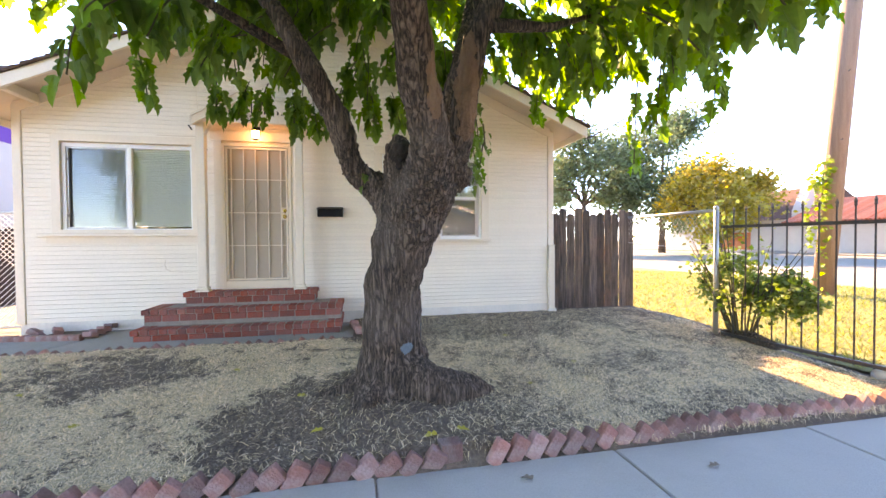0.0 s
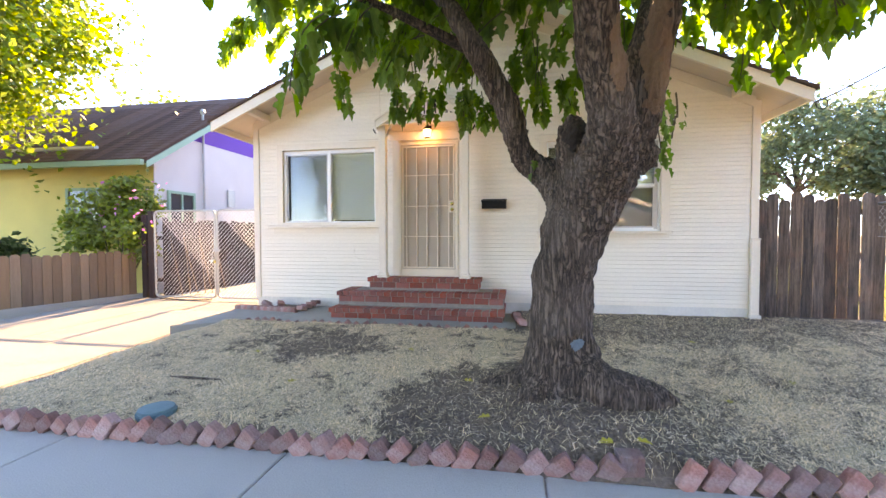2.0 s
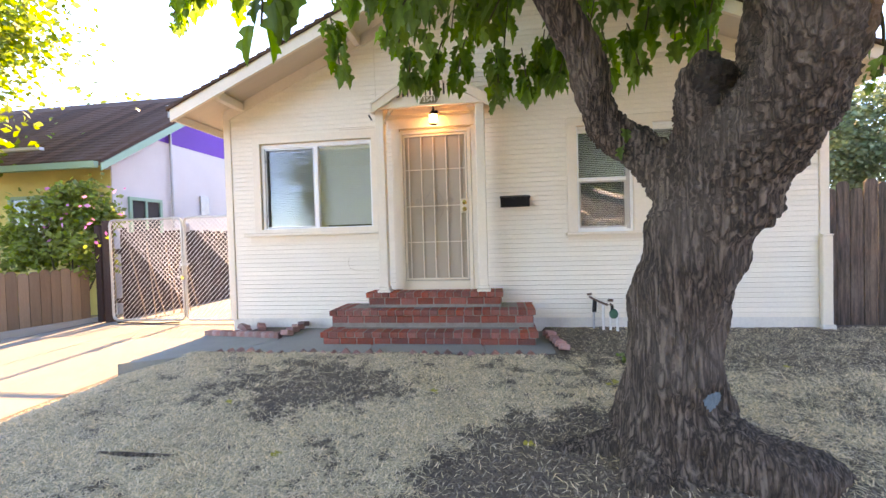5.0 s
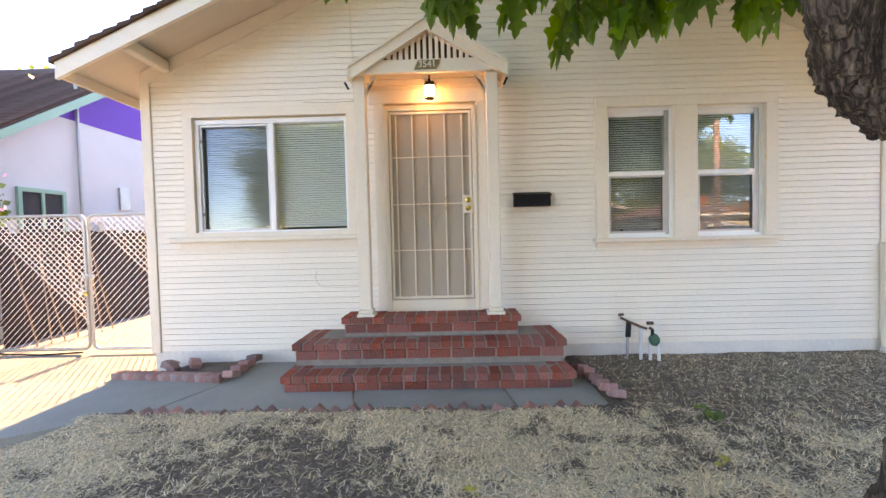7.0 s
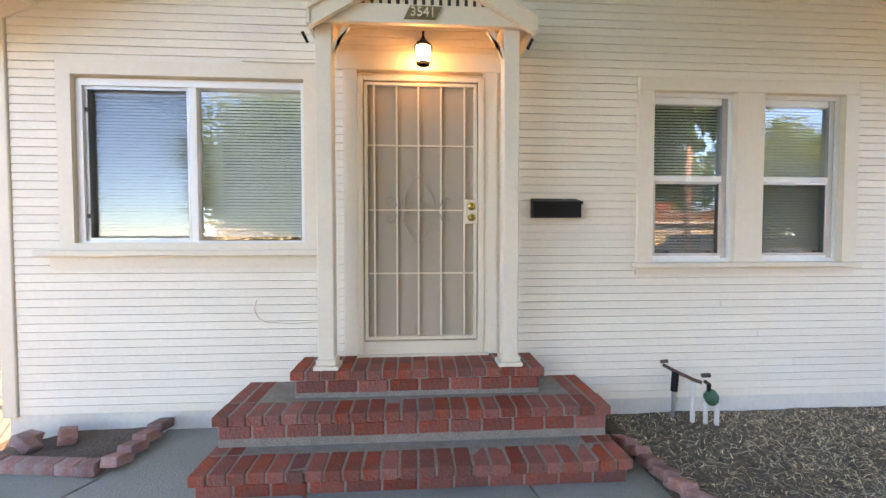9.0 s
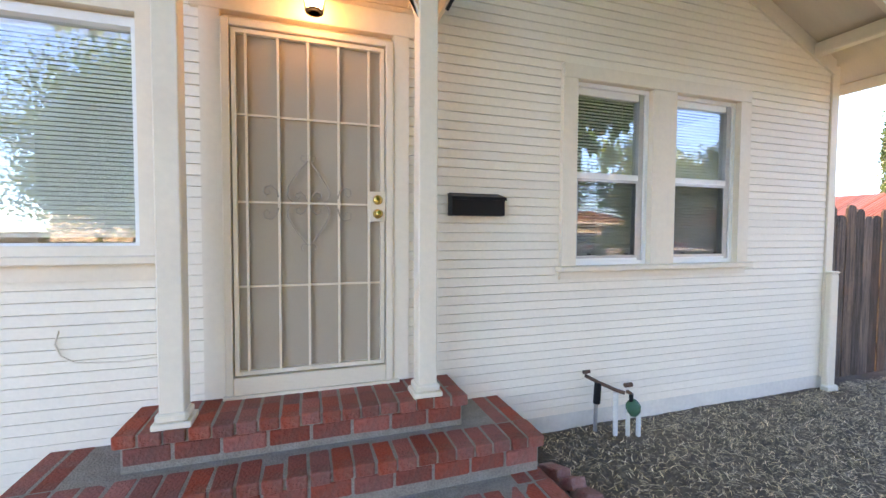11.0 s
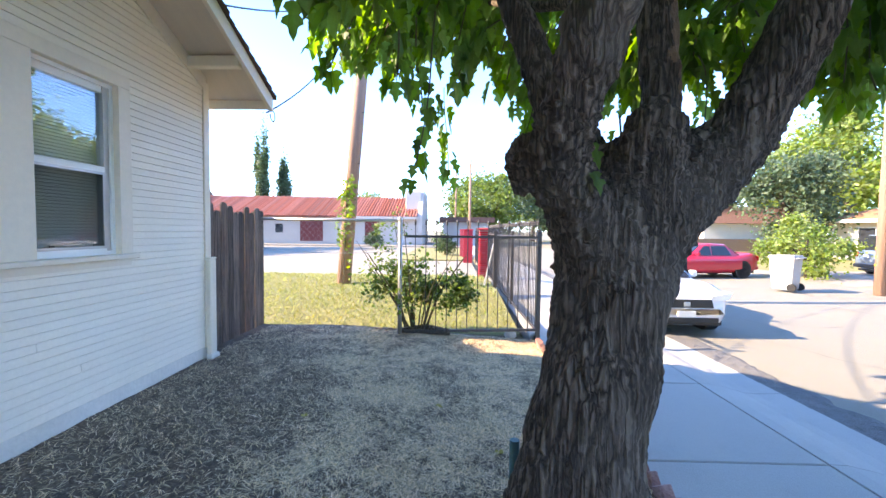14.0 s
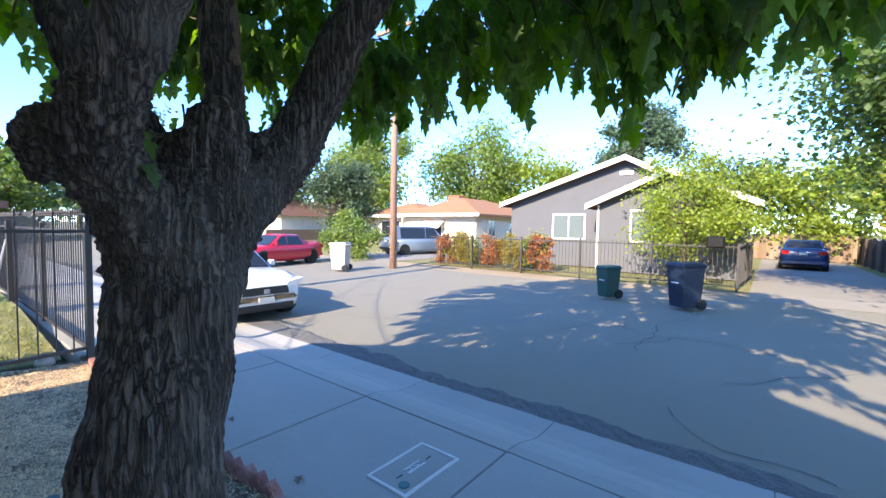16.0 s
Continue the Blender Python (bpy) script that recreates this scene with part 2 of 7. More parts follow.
# ---- mesh building ----
class Shape:
    """Vertices and faces gathered for one mesh, in the coordinates of its thing."""

    def __init__(self):
        self.v, self.f = [], []

    def add(self, verts, faces):
        k = len(self.v)
        self.v += [tuple(p) for p in verts]
        self.f += [tuple(i + k for i in face) for face in faces]
        return self

    def box(self, x0, x1, y0, y1, z0, z1, m=None, bevel=0.0):
        if bevel:
            b = bevel
            base = ((x0 + b, y0), (x1 - b, y0), (x1, y0 + b), (x1, y1 - b), (x1 - b, y1), (x0 + b, y1), (x0, y1 - b), (x0, y0 + b))
            cx, cy = (x0 + x1) / 2, (y0 + y1) / 2
            fx, fy = 1 - 2 * b / max(x1 - x0, 1e-6), 1 - 2 * b / max(y1 - y0, 1e-6)
            pts = []
            for z, s in ((z0, 1), (z0 + b, 0), (z1 - b, 0), (z1, 1)):
                for px, py in base:
                    pts.append((cx + (px - cx) * (fx if s else 1), cy + (py - cy) * (fy if s else 1), z))
            faces = [tuple(range(7, -1, -1)), tuple(range(24, 32))]
            for r in range(3):
                for i in range(8):
                    j = (i + 1) % 8
                    faces.append((r * 8 + i, r * 8 + j, r * 8 + 8 + j, r * 8 + 8 + i))
        else:
            pts = [(x0, y0, z0), (x1, y0, z0), (x1, y1, z0), (x0, y1, z0), (x0, y0, z1), (x1, y0, z1), (x1, y1, z1), (x0, y1, z1)]
            faces = [(3, 2, 1, 0), (4, 5, 6, 7), (0, 1, 5, 4), (1, 2, 6, 5), (2, 3, 7, 6), (3, 0, 4, 7)]
        if m is not None:
            pts = [m @ Vector(p) for p in pts]
        return self.add(pts, faces)

    def tube(self, path, radii, n=8, cap=True, wobble=0.0, seed=0):
        """A round bar along a path, with a radius at each point."""
        path = [Vector(p) for p in path]
        if not hasattr(radii, "__len__"):
            radii = [radii] * len(path)
        pts, up = [], None
        for i, p in enumerate(path):
            d = (path[min(i + 1, len(path) - 1)] - path[max(i - 1, 0)]).normalized()
            if up is None:
                up = d.orthogonal().normalized()
            a = (up - d * up.dot(d)).normalized()
            up, b = a, d.cross(a)
            for k in range(n):
                q = 2 * math.pi * k / n
                r = radii[i]
                if wobble:
                    r *= 1 + wobble * noise.noise(Vector((math.cos(q) * 1.3 + seed, math.sin(q) * 1.3, i * 0.35)))
                pts.append(p + a * (r * math.cos(q)) + b * (r * math.sin(q)))
        faces = []
        for i in range(len(path) - 1):
            for k in range(n):
                j = (k + 1) % n
                faces.append((i * n + k, i * n + j, i * n + n + j, i * n + n + k))
        if cap:
            faces += [tuple(range(n - 1, -1, -1)), tuple(range((len(path) - 1) * n, len(path) * n))]
        return self.add(pts, faces)

    def prism(self, outline, a, b, axis="y"):
        """A flat outline drawn in the two other axes, pushed from a to b along the axis."""
        def at(p, s):
            return {"x": (s, p[0], p[1]), "y": (p[0], s, p[1]), "z": (p[0], p[1], s)}[axis]
        k = len(outline)
        pts = [at(p, a) for p in outline] + [at(p, b) for p in outline]
        faces = [tuple(range(k - 1, -1, -1)), tuple(range(k, 2 * k))]
        faces += [(i, (i + 1) % k, k + (i + 1) % k, k + i) for i in range(k)]
        return self.add(pts, faces)

    def lathe(self, profile, n=16, at=(0, 0, 0)):
        pts, faces = [], []
        for r, z in profile:
            for k in range(n):
                q = 2 * math.pi * k / n
                pts.append((at[0] + r * math.cos(q), at[1] + r * math.sin(q), at[2] + z))
        for i in range(len(profile) - 1):
            for k in range(n):
                j = (k + 1) % n
                faces.append((i * n + k, i * n + j, i * n + n + j, i * n + n + k))
        faces += [tuple(range(n - 1, -1, -1)), tuple(range((len(profile) - 1) * n, len(profile) * n))]
        return self.add(pts, faces)

    def mesh(self, name, material, smooth=False):
        me = bpy.data.meshes.new(name)
        me.from_pydata(self.v, [], self.f)
        me.validate()
        bm = bmesh.new()
        bm.from_mesh(me)
        if len(bm.faces) < 20000:
            bmesh.ops.recalc_face_normals(bm, faces=bm.faces)
        if smooth:
            for fc in bm.faces:
                fc.smooth = True
        bm.to_mesh(me)
        bm.free()
        me.materials.append(material)
        return me


def part(name, shape, mat, parent=None, label="", smooth=False, at=None):
    ob = new(name, shape.mesh(name, mat, smooth) if isinstance(shape, Shape) else shape)
    if parent is not None:
        ob.parent = parent
    if at is not None:
        ob.location = at
    return tagged(ob, label)


def thing(name, label, category, group="", at=(0, 0, 0), turn=0.0, kind=""):
    ob = new(name)
    ob.matrix_basis = pose(*at, 0, 0, turn)
    return tagged(ob, label, category, group, kind)


def piece(name, me, parent, at=(0, 0, 0), turn=(0, 0, 0), scale=(1, 1, 1)):
    """One of many alike pieces on a shared mesh."""
    ob = new(name, me)
    ob.parent = parent
    ob.location, ob.rotation_euler, ob.scale = at, [radians(a) for a in turn], scale
    return ob


rng = random.Random(7)

# ---- ground ----
def ground_z(x, y):
    """Height of the front yard: level by the house, falling to the pavement."""
    t = min(max((-1.3 - y) / 2.7, 0), 1)
    z = 0.215 * (1 - t) + 0.055 * t
    z += 0.17 * math.exp(-((x - 1.75) ** 2 + (y + 3.35) ** 2) / 0.36)
    if x < -2.6:
        k = min((-2.6 - x) / 0.5, 1)
        z = z * (1 - k) + 0.09 * k * (1 - 0.6 * t)
    if -3.3 < x < 1.32 and y > -1.25 and not (x < -2.0 and y > -0.4):
        z -= 0.07
    if y < -3.99:
        z -= 0.09 * min((-3.99 - y) / 0.06, 1)
    return z + 0.016 * noise.noise(Vector((x * 1.7, y * 1.7, 0))) + 0.008 * noise.noise(Vector((x * 6, y * 6, 3)))


def grid_sheet(x0, x1, y0, y1, step, height):
    s, nx, ny = Shape(), int((x1 - x0) / step) + 1, int((y1 - y0) / step) + 1
    pts = [(x0 + (x1 - x0) * i / nx, y0 + (y1 - y0) * j / ny) for j in range(ny + 1) for i in range(nx + 1)]
    s.v = [(x, y, height(x, y)) for x, y in pts]
    s.f = [(j * (nx + 1) + i, j * (nx + 1) + i + 1, (j + 1) * (nx + 1) + i + 1, (j + 1) * (nx + 1) + i) for j in range(ny) for i in range(nx)]
    return s


VERGE = material("sandy_dirt_verge", (0.40, 0.32, 0.22), 0.95, vary=0.5, scale=0.6, bump=0.5, grain=30, tint=(0.27, 0.21, 0.14))
FAR_GROUND = material("dry_far_ground", (0.30, 0.26, 0.15), 0.95, vary=0.5, scale=0.1, bump=0.3, grain=3)
tagged(part("ground", Shape().add([(-900, -900, -0.2), (900, -900, -0.2), (900, 900, -0.2), (-900, 900, -0.2)], [(0, 1, 2, 3)]), FAR_GROUND), "dry bare ground reaching to the horizon", "ground", kind="structure")
yard = tagged(part("yard", grid_sheet(-3.2, 6.25, -4.085, 0.4, 0.06, ground_z), SOIL, smooth=True), "bare front yard of dry soil and straw", "yard", kind="structure")


def street_z(x, y):
    return -0.115 + 0.03 * math.sin((y + 6.4) / 10.2 * math.pi)


street = tagged(part("road", grid_sheet(-60, 75, -16.6, -6.36, 0.9, street_z), ASPHALT, smooth=True), "worn grey asphalt street with cracks", "road", kind="structure")
def lawn_z(x, y):
    u = (x - 6.25) / 8.75
    return 0.12 + 0.22 * math.sin(min(u, 1) * math.pi) - 0.10 * u + 0.02 * noise.noise(Vector((x, y, 5)))


lawn = tagged(part("lawn", grid_sheet(6.25, 15.0, -3.75, 14, 0.5, lawn_z), GRASS_LAWN, smooth=True), "sunlit dry green lawn beyond the fence", "lawn", kind="structure")
tagged(part("side_road", grid_sheet(15.0, 40, -3.7, 60, 2.0, lambda x, y: -0.05), ASPHALT), "sunlit asphalt side street and parking", "road", kind="structure")
tagged(part("forecourt", Shape().box(40, 60, -3.5, 60, -0.2, 0.06), DRIVE), "pale concrete forecourt of a building", "pavement", kind="structure")
tagged(part("far_pavement", grid_sheet(-60, 75, -17.6, -16.45, 0.4, lambda x, y: -0.118 + 0.065 * min(max((-16.45 - y) / 0.9, 0), 1)), VERGE), "dusty dirt and concrete strip on the far side", "pavement", kind="structure")
tagged(part("far_yard", grid_sheet(-60, 75, -60, -17.5, 4, lambda x, y: -0.04), GRASS_LAWN), "dry yellow grass yards across the street", "lawn", kind="structure")

pavement = thing("pavement", "grey concrete pavement slabs with dark joints", "pavement", kind="structure")
slab_w = 1.6
for k in range(-14, 38):
    x0 = 1.49 + k * slab_w
    part("slab", Shape().box(x0 + 0.006, x0 + slab_w - 0.006, -5.48, -4.07, -0.15, 0.0 + rng.uniform(-0.004, 0.004), bevel=0.008), CONCRETE, pavement)
    prof = [(-5.49, 0.0), (-5.62, -0.005), (-5.80, -0.045), (-5.95, -0.09), (-6.10, -0.105), (-6.38, -0.095), (-6.38, -0.2), (-5.49, -0.2)]
    part("kerb", Shape().prism(prof, x0 + 0.004, x0 + slab_w - 0.004, "x"), CONCRETE, pavement)
part("joint_filler", Shape().box(-21, 62, -5.49, -4.068, -0.2, -0.014), MORTAR, pavement)

driveway = thing("driveway", "pale sunlit concrete driveway with cracks", "driveway", kind="structure")
for i, (a, b) in enumerate(((-4.07, -2.2), (-2.19, -0.2), (-0.19, 2.4), (2.41, 9.0))):
    for c, d in ((-6.55, -5.0), (-4.99, -3.15)):
        sh = Shape().add([(c, a, 0.0 if i == 0 else 0.06), (d, a, 0.0 if i == 0 else 0.06), (d, b, 0.06 if i == 0 else 0.1), (c, b, 0.06 if i == 0 else 0.1),
                          (c, a, -0.2), (d, a, -0.2), (d, b, -0.2), (c, b, -0.2)], [(0, 1, 2, 3), (7, 6, 5, 4), (0, 4, 5, 1), (1, 5, 6, 2), (2, 6, 7, 3), (3, 7, 4, 0)])
        part("slab", sh, DRIVE, driveway)

# ---- house ----
XL, XR, RIDGE = -3.05, 4.64, 0.80
ROOF_SLOPE, EAVE_L, EAVE_R, EAVE_Z, FRONT = 0.438, -3.40, 4.94, 3.14, -0.60
BACK = 11.0


def roof_z(x):
    """Underside of the roof deck."""
    return EAVE_Z + ROOF_SLOPE * ((RIDGE - EAVE_L if x < RIDGE else EAVE_R - RIDGE) - abs(x - RIDGE)) - 0.02


house = thing("house", "cream lap-sided bungalow with a brown gable roof", "house")
WALL_T = 0.14
openings = [(-2.50, -0.90, 1.575, 2.775), (-0.49, 0.45, 0.74, 2.84), (1.77, 2.48, 1.44, 2.78), (2.69, 3.40, 1.44, 2.78)]
# wall core in rectangles round the openings, under the gable
xs = sorted({XL, XR, *[o[0] for o in openings], *[o[1] for o in openings], RIDGE})
core = Shape()
for a, b in zip(xs, xs[1:]):
    mid = (a + b) / 2
    cuts = [(0.2, 0.2)] + sorted((o[2], o[3]) for o in openings if o[0] - 1e-6 <= a and b <= o[1] + 1e-6)
    z = 0.2
    for lo, hi in cuts[1:]:
        core.box(a, b, 0.025, WALL_T, z, lo)
        z = hi
    core.prism([(a, z), (b, z), (b, roof_z(b)), (a, roof_z(a))], 0.025, WALL_T)
wall_front = part("wall", core, CREAM, house)
part("side_wall", Shape().box(XL, XL + WALL_T, WALL_T, BACK, 0.0, roof_z(XL)), CREAM, house)
part("side_wall", Shape().box(XR - WALL_T, XR, WALL_T, BACK, 0.0, roof_z(XR)), CREAM, house)
part("back_wall", Shape().prism([(XL, 0), (XR, 0), (XR, roof_z(XR)), (RIDGE, roof_z(RIDGE)), (XL, roof_z(XL))], BACK, BACK + WALL_T), CREAM, house)
# floor, ceiling and partition coloured dark to stand in for an unlit room
part("floor_slab", Shape().box(XL + WALL_T, XR - WALL_T, WALL_T, BACK, 0.5, 0.62), SHADE_DARK, house)
part("inner_ceiling", Shape().box(XL + WALL_T, XR - WALL_T, WALL_T, BACK, 3.05, 3.1), SHADE_DARK, house)
part("inner_partition", Shape().box(XL + WALL_T, XR - WALL_T, 3.2, 3.3, 0.62, 3.05), SHADE_DARK, house)
part("foundation", Shape().box(XL + 0.01, XR - 0.01, 0.004, WALL_T, 0.0, 0.35), FOOT_WHITE, house, "white-painted foundation band with stains")

# lap siding: each board a wedge, lower edge proud
PITCH = 0.0608
z = 0.344
row = 0
while z < roof_z(RIDGE) - 0.02:
    top = z + PITCH + 0.012
    reach = (roof_z(RIDGE) - z) / ROOF_SLOPE
    a0, b0 = max(XL + 0.09, RIDGE - reach), min(XR - 0.09, RIDGE + reach)
    spans = [(a0, b0)]
    for o in openings:
        g = 0.085
        lo, hi = (o[2] - 0.06, o[3] + 0.09) if o[2] > 1 else (0.5, o[3] + 0.06)
        if z + PITCH > lo and z < hi:
            spans = [q for s in spans for q in ((s[0], min(s[1], o[0] - g)), (max(s[0], o[1] + g), s[1])) if q[1] - q[0] > 0.03]
    for a, b in spans:
        cut = []
        if b - a > 3.5 and row % 4 == 0:
            c = a + (b - a) * (0.3 + 0.4 * ((row * 37) % 10) / 10)
            cut = [(a, c - 0.001), (c + 0.001, b)]
        for p, q in cut or [(a, b)]:
            sh = Shape().prism([(-0.0125, z + 0.002), (-0.0108, z), (0.024, z), (0.024, top), (0.015, top), (0.011, z + PITCH - 0.0025), (-0.0062, z + PITCH - 0.003), (-0.0078, z + PITCH - 0.0045)], p, q, "x")
            part("plank", sh, CREAM, wall_front)
    z += PITCH
    row += 1
for x0, x1 in ((XL - 0.02, XL + 0.085), (XR - 0.085, XR + 0.02)):
    part("corner_board", Shape().box(x0, x1, -0.026, 0.024, 0.33, roof_z((x0 + x1) / 2) - 0.03, bevel=0.006), CREAM_TRIM, house)

# roof
for side in (-1, 1):
    ex = EAVE_L if side < 0 else EAVE_R
    ez = EAVE_Z
    rz_ = EAVE_Z + ROOF_SLOPE * abs(RIDGE - ex)
    deck = Shape().prism([(ex, ez), (RIDGE, rz_), (RIDGE, rz_ + 0.03), (ex, ez + 0.03)], FRONT + 0.03, BACK + 0.4)
    part("roof_deck", deck, SOFFIT, house, "cream board soffit under the overhang")
    barge = Shape().prism([(ex - side * -0.0, ez - 0.12), (RIDGE, rz_ - 0.12), (RIDGE, rz_ + 0.03), (ex, ez + 0.03)], FRONT - 0.012, FRONT + 0.028)
    part("barge_board", barge, CREAM_TRIM, house)
    frieze = Shape().prism([(ex - side * 0.35, roof_z(ex - side * 0.35) - 0.13), (RIDGE, rz_ - 0.16), (RIDGE, rz_ - 0.004), (ex - side * 0.35, roof_z(ex - side * 0.35) + 0.015)], -0.03, -0.006)
    part("frieze_board", frieze, CREAM_TRIM, house)
    for d in (0.62, 2.35):
        bx = ex - side * d
        bz = roof_z(bx)
        sh = Shape().box(bx - 0.045, bx + 0.045, FRONT + 0.05, -0.026, bz - 0.11, bz + 0.0, bevel=0.008)
        part("rafter_brace", sh, CREAM_TRIM, house)
    fascia = Shape().box(min(ex, ex - side * 0.03), max(ex, ex - side * 0.03), FRONT + 0.03, BACK + 0.4, ez - 0.10, ez - 0.002)
    part("fascia_board", fascia, CREAM_TRIM, house)
    # shingle courses
    length = math.hypot(RIDGE - ex, rz_ - ez)
    ang = math.atan2(rz_ - ez, abs(RIDGE - ex))
    courses = int(length / 0.14)
    for c in range(courses + 1):
        d0, d1 = c * 0.14 - 0.04, min(c * 0.14 + 0.17, length + 0.02)
        def on(d, up):
            return (ex - side * d * math.cos(ang), ez + 0.03 + d * math.sin(ang) + up)
        prof = [on(d0, 0.004), on(d1, 0.004), on(d1, 0.022), on(d0, 0.055)]
        segs = [(FRONT - 0.04, FRONT + 0.22 + 0.15 * (c % 2)), (FRONT + 0.222 + 0.15 * (c % 2), FRONT + 0.75), (FRONT + 0.752, BACK + 0.42)]
        for ya, yb in segs:
            jit = rng.uniform(-0.006, 0.006)
            part("shingle", Shape().prism([(px, pz + (jit if i in (0, 3) else 0)) for i, (px, pz) in enumerate(prof)], ya + (rng.uniform(-0.012, 0.012) if ya < FRONT else 0), yb), SHINGLE, house)

# ---- house front: windows, door, porch hood ----
def trim_frame(parent, x0, x1, z0, z1, y0, y1, w, mat, name="frame", label=""):
    """A rectangular frame of four mitred boards in one mesh."""
    s = Shape()
    o, i = [(x0, z0), (x1, z0), (x1, z1), (x0, z1)], [(x0 + w, z0 + w), (x1 - w, z0 + w), (x1 - w, z1 - w), (x0 + w, z1 - w)]
    for k in range(4):
        j = (k + 1) % 4
        s.prism([o[k], o[j], i[j], i[k]], y0, y1)
    return part(name, s, mat, parent, label)


def blinds(parent, x0, x1, z0, z1, y, tilt, pitch=0.024):
    """A horizontal blind: head rail, every slat, two cords."""
    b = part("blind", Shape().box(x0, x1, y - 0.014, y + 0.014, z1 - 0.03, z1), BLIND, parent, "white horizontal slat blind, lowered")
    c, s = math.cos(radians(tilt)) * 0.0125, math.sin(radians(tilt)) * 0.0125
    me = Shape().add([(x0, -c, -s), (x1, -c, -s), (x1, c, s), (x0, c, s), (x0, -c, -s + 0.0012), (x1, -c, -s + 0.0012), (x1, c, s + 0.0012), (x0, c, s + 0.0012)],
                     [(3, 2, 1, 0), (4, 5, 6, 7), (0, 1, 5, 4), (2, 3, 7, 6), (1, 2, 6, 5), (3, 0, 4, 7)]).mesh("slat", BLIND)
    z = z1 - 0.045
    while z > z0 + 0.01:
        piece("slat", me, b, (0, y, z))
        z -= pitch
    for cx in (x0 + (x1 - x0) * 0.2, x0 + (x1 - x0) * 0.8):
        part("cord", Shape().tube([(cx, y - 0.014, z0), (cx, y - 0.014, z1)], 0.0012, 4), BLIND, b)


SCREEN = bpy.data.materials.new("dark_insect_screen")
SCREEN.use_nodes = True
_n, _l = SCREEN.node_tree.nodes, SCREEN.node_tree.links.new
_tr, _df, _mx = _n.new("ShaderNodeBsdfTransparent"), _n.new("ShaderNodeBsdfDiffuse"), _n.new("ShaderNodeMixShader")
_df.inputs[0].default_value = (0.03, 0.03, 0.032, 1)
_mx.inputs[0].default_value = 0.19
_l(_tr.outputs[0], _mx.inputs[1]), _l(_df.outputs[0], _mx.inputs[2]), _l(_mx.outputs[0], _n["Material Output"].inputs[0])


def pane(parent, x0, x1, z0, z1, y, name="pane"):
    ob = part(name, Shape().box(x0, x1, y - 0.002, y + 0.002, z0, z1), PANE, parent)
    ob.visible_shadow = False
    return ob


# sliding window
win = part("window", Shape().box(-2.52, -0.88, 0.03, 0.05, 1.555, 1.575), WHITE, house, "white vinyl sliding window with closed blinds")
trim_frame(win, -2.62, -0.80, 1.50, 2.90, -0.046, 0.024, 0.10, CREAM_TRIM, "trim", "cream painted wooden window trim")
trim_frame(win, -2.515, -0.885, 1.57, 2.78, -0.008, 0.09, 0.045, WHITE, "frame")
part("sill", Shape().box(-2.78, -0.76, -0.085, 0.02, 1.505, 1.55, bevel=0.006), CREAM_TRIM, win)
part("apron", Shape().box(-2.70, -0.80, -0.03, -0.008, 1.42, 1.504), CREAM_TRIM, win)
part("meeting_stile", Shape().box(-1.735, -1.68, 0.0, 0.07, 1.61, 2.74, bevel=0.004), WHITE, win)
trim_frame(win, -2.47, -1.735, 1.615, 2.735, 0.012, 0.035, 0.022, GALV, "screen_frame", "grey aluminium insect screen frame")
ob = part("insect_screen", Shape().box(-2.448, -1.757, 0.022, 0.0235, 1.637, 2.713), SCREEN, win)
pane(win, -2.46, -1.72, 1.62, 2.73, 0.055)
pane(win, -1.70, -0.93, 1.62, 2.73, 0.04)
for zz in (1.78, 2.55):
    part("latch", Shape().box(-2.462, -2.448, 0.004, 0.014, zz, zz + 0.03), BLACK, win)
blinds(win, -2.46, -1.72, 1.62, 2.73, 0.10, 50)
blinds(win, -1.70, -0.94, 1.62, 2.73, 0.09, 56)

# pair of hung windows in one trim
twin = part("window", Shape().box(1.78, 3.38, 0.03, 0.05, 1.40, 1.43), WHITE, house, "pair of white hung windows with half-raised screens")
part("trim", Shape().box(1.662, 1.782, -0.046, 0.024, 1.44, 2.78), CREAM_TRIM, twin)
part("trim", Shape().box(2.462, 2.692, -0.046, 0.024, 1.44, 2.78), CREAM_TRIM, twin)
part("trim", Shape().box(3.382, 3.502, -0.046, 0.024, 1.44, 2.78), CREAM_TRIM, twin)
part("trim", Shape().box(1.662, 3.502, -0.048, 0.024, 2.7805, 2.885, bevel=0.005), CREAM_TRIM, twin)
part("sill", Shape().box(1.635, 3.53, -0.085, 0.02, 1.40, 1.439, bevel=0.006), CREAM_TRIM, twin)
part("apron", Shape().box(1.662, 3.502, -0.03, -0.008, 1.345, 1.3995), CREAM_TRIM, twin)
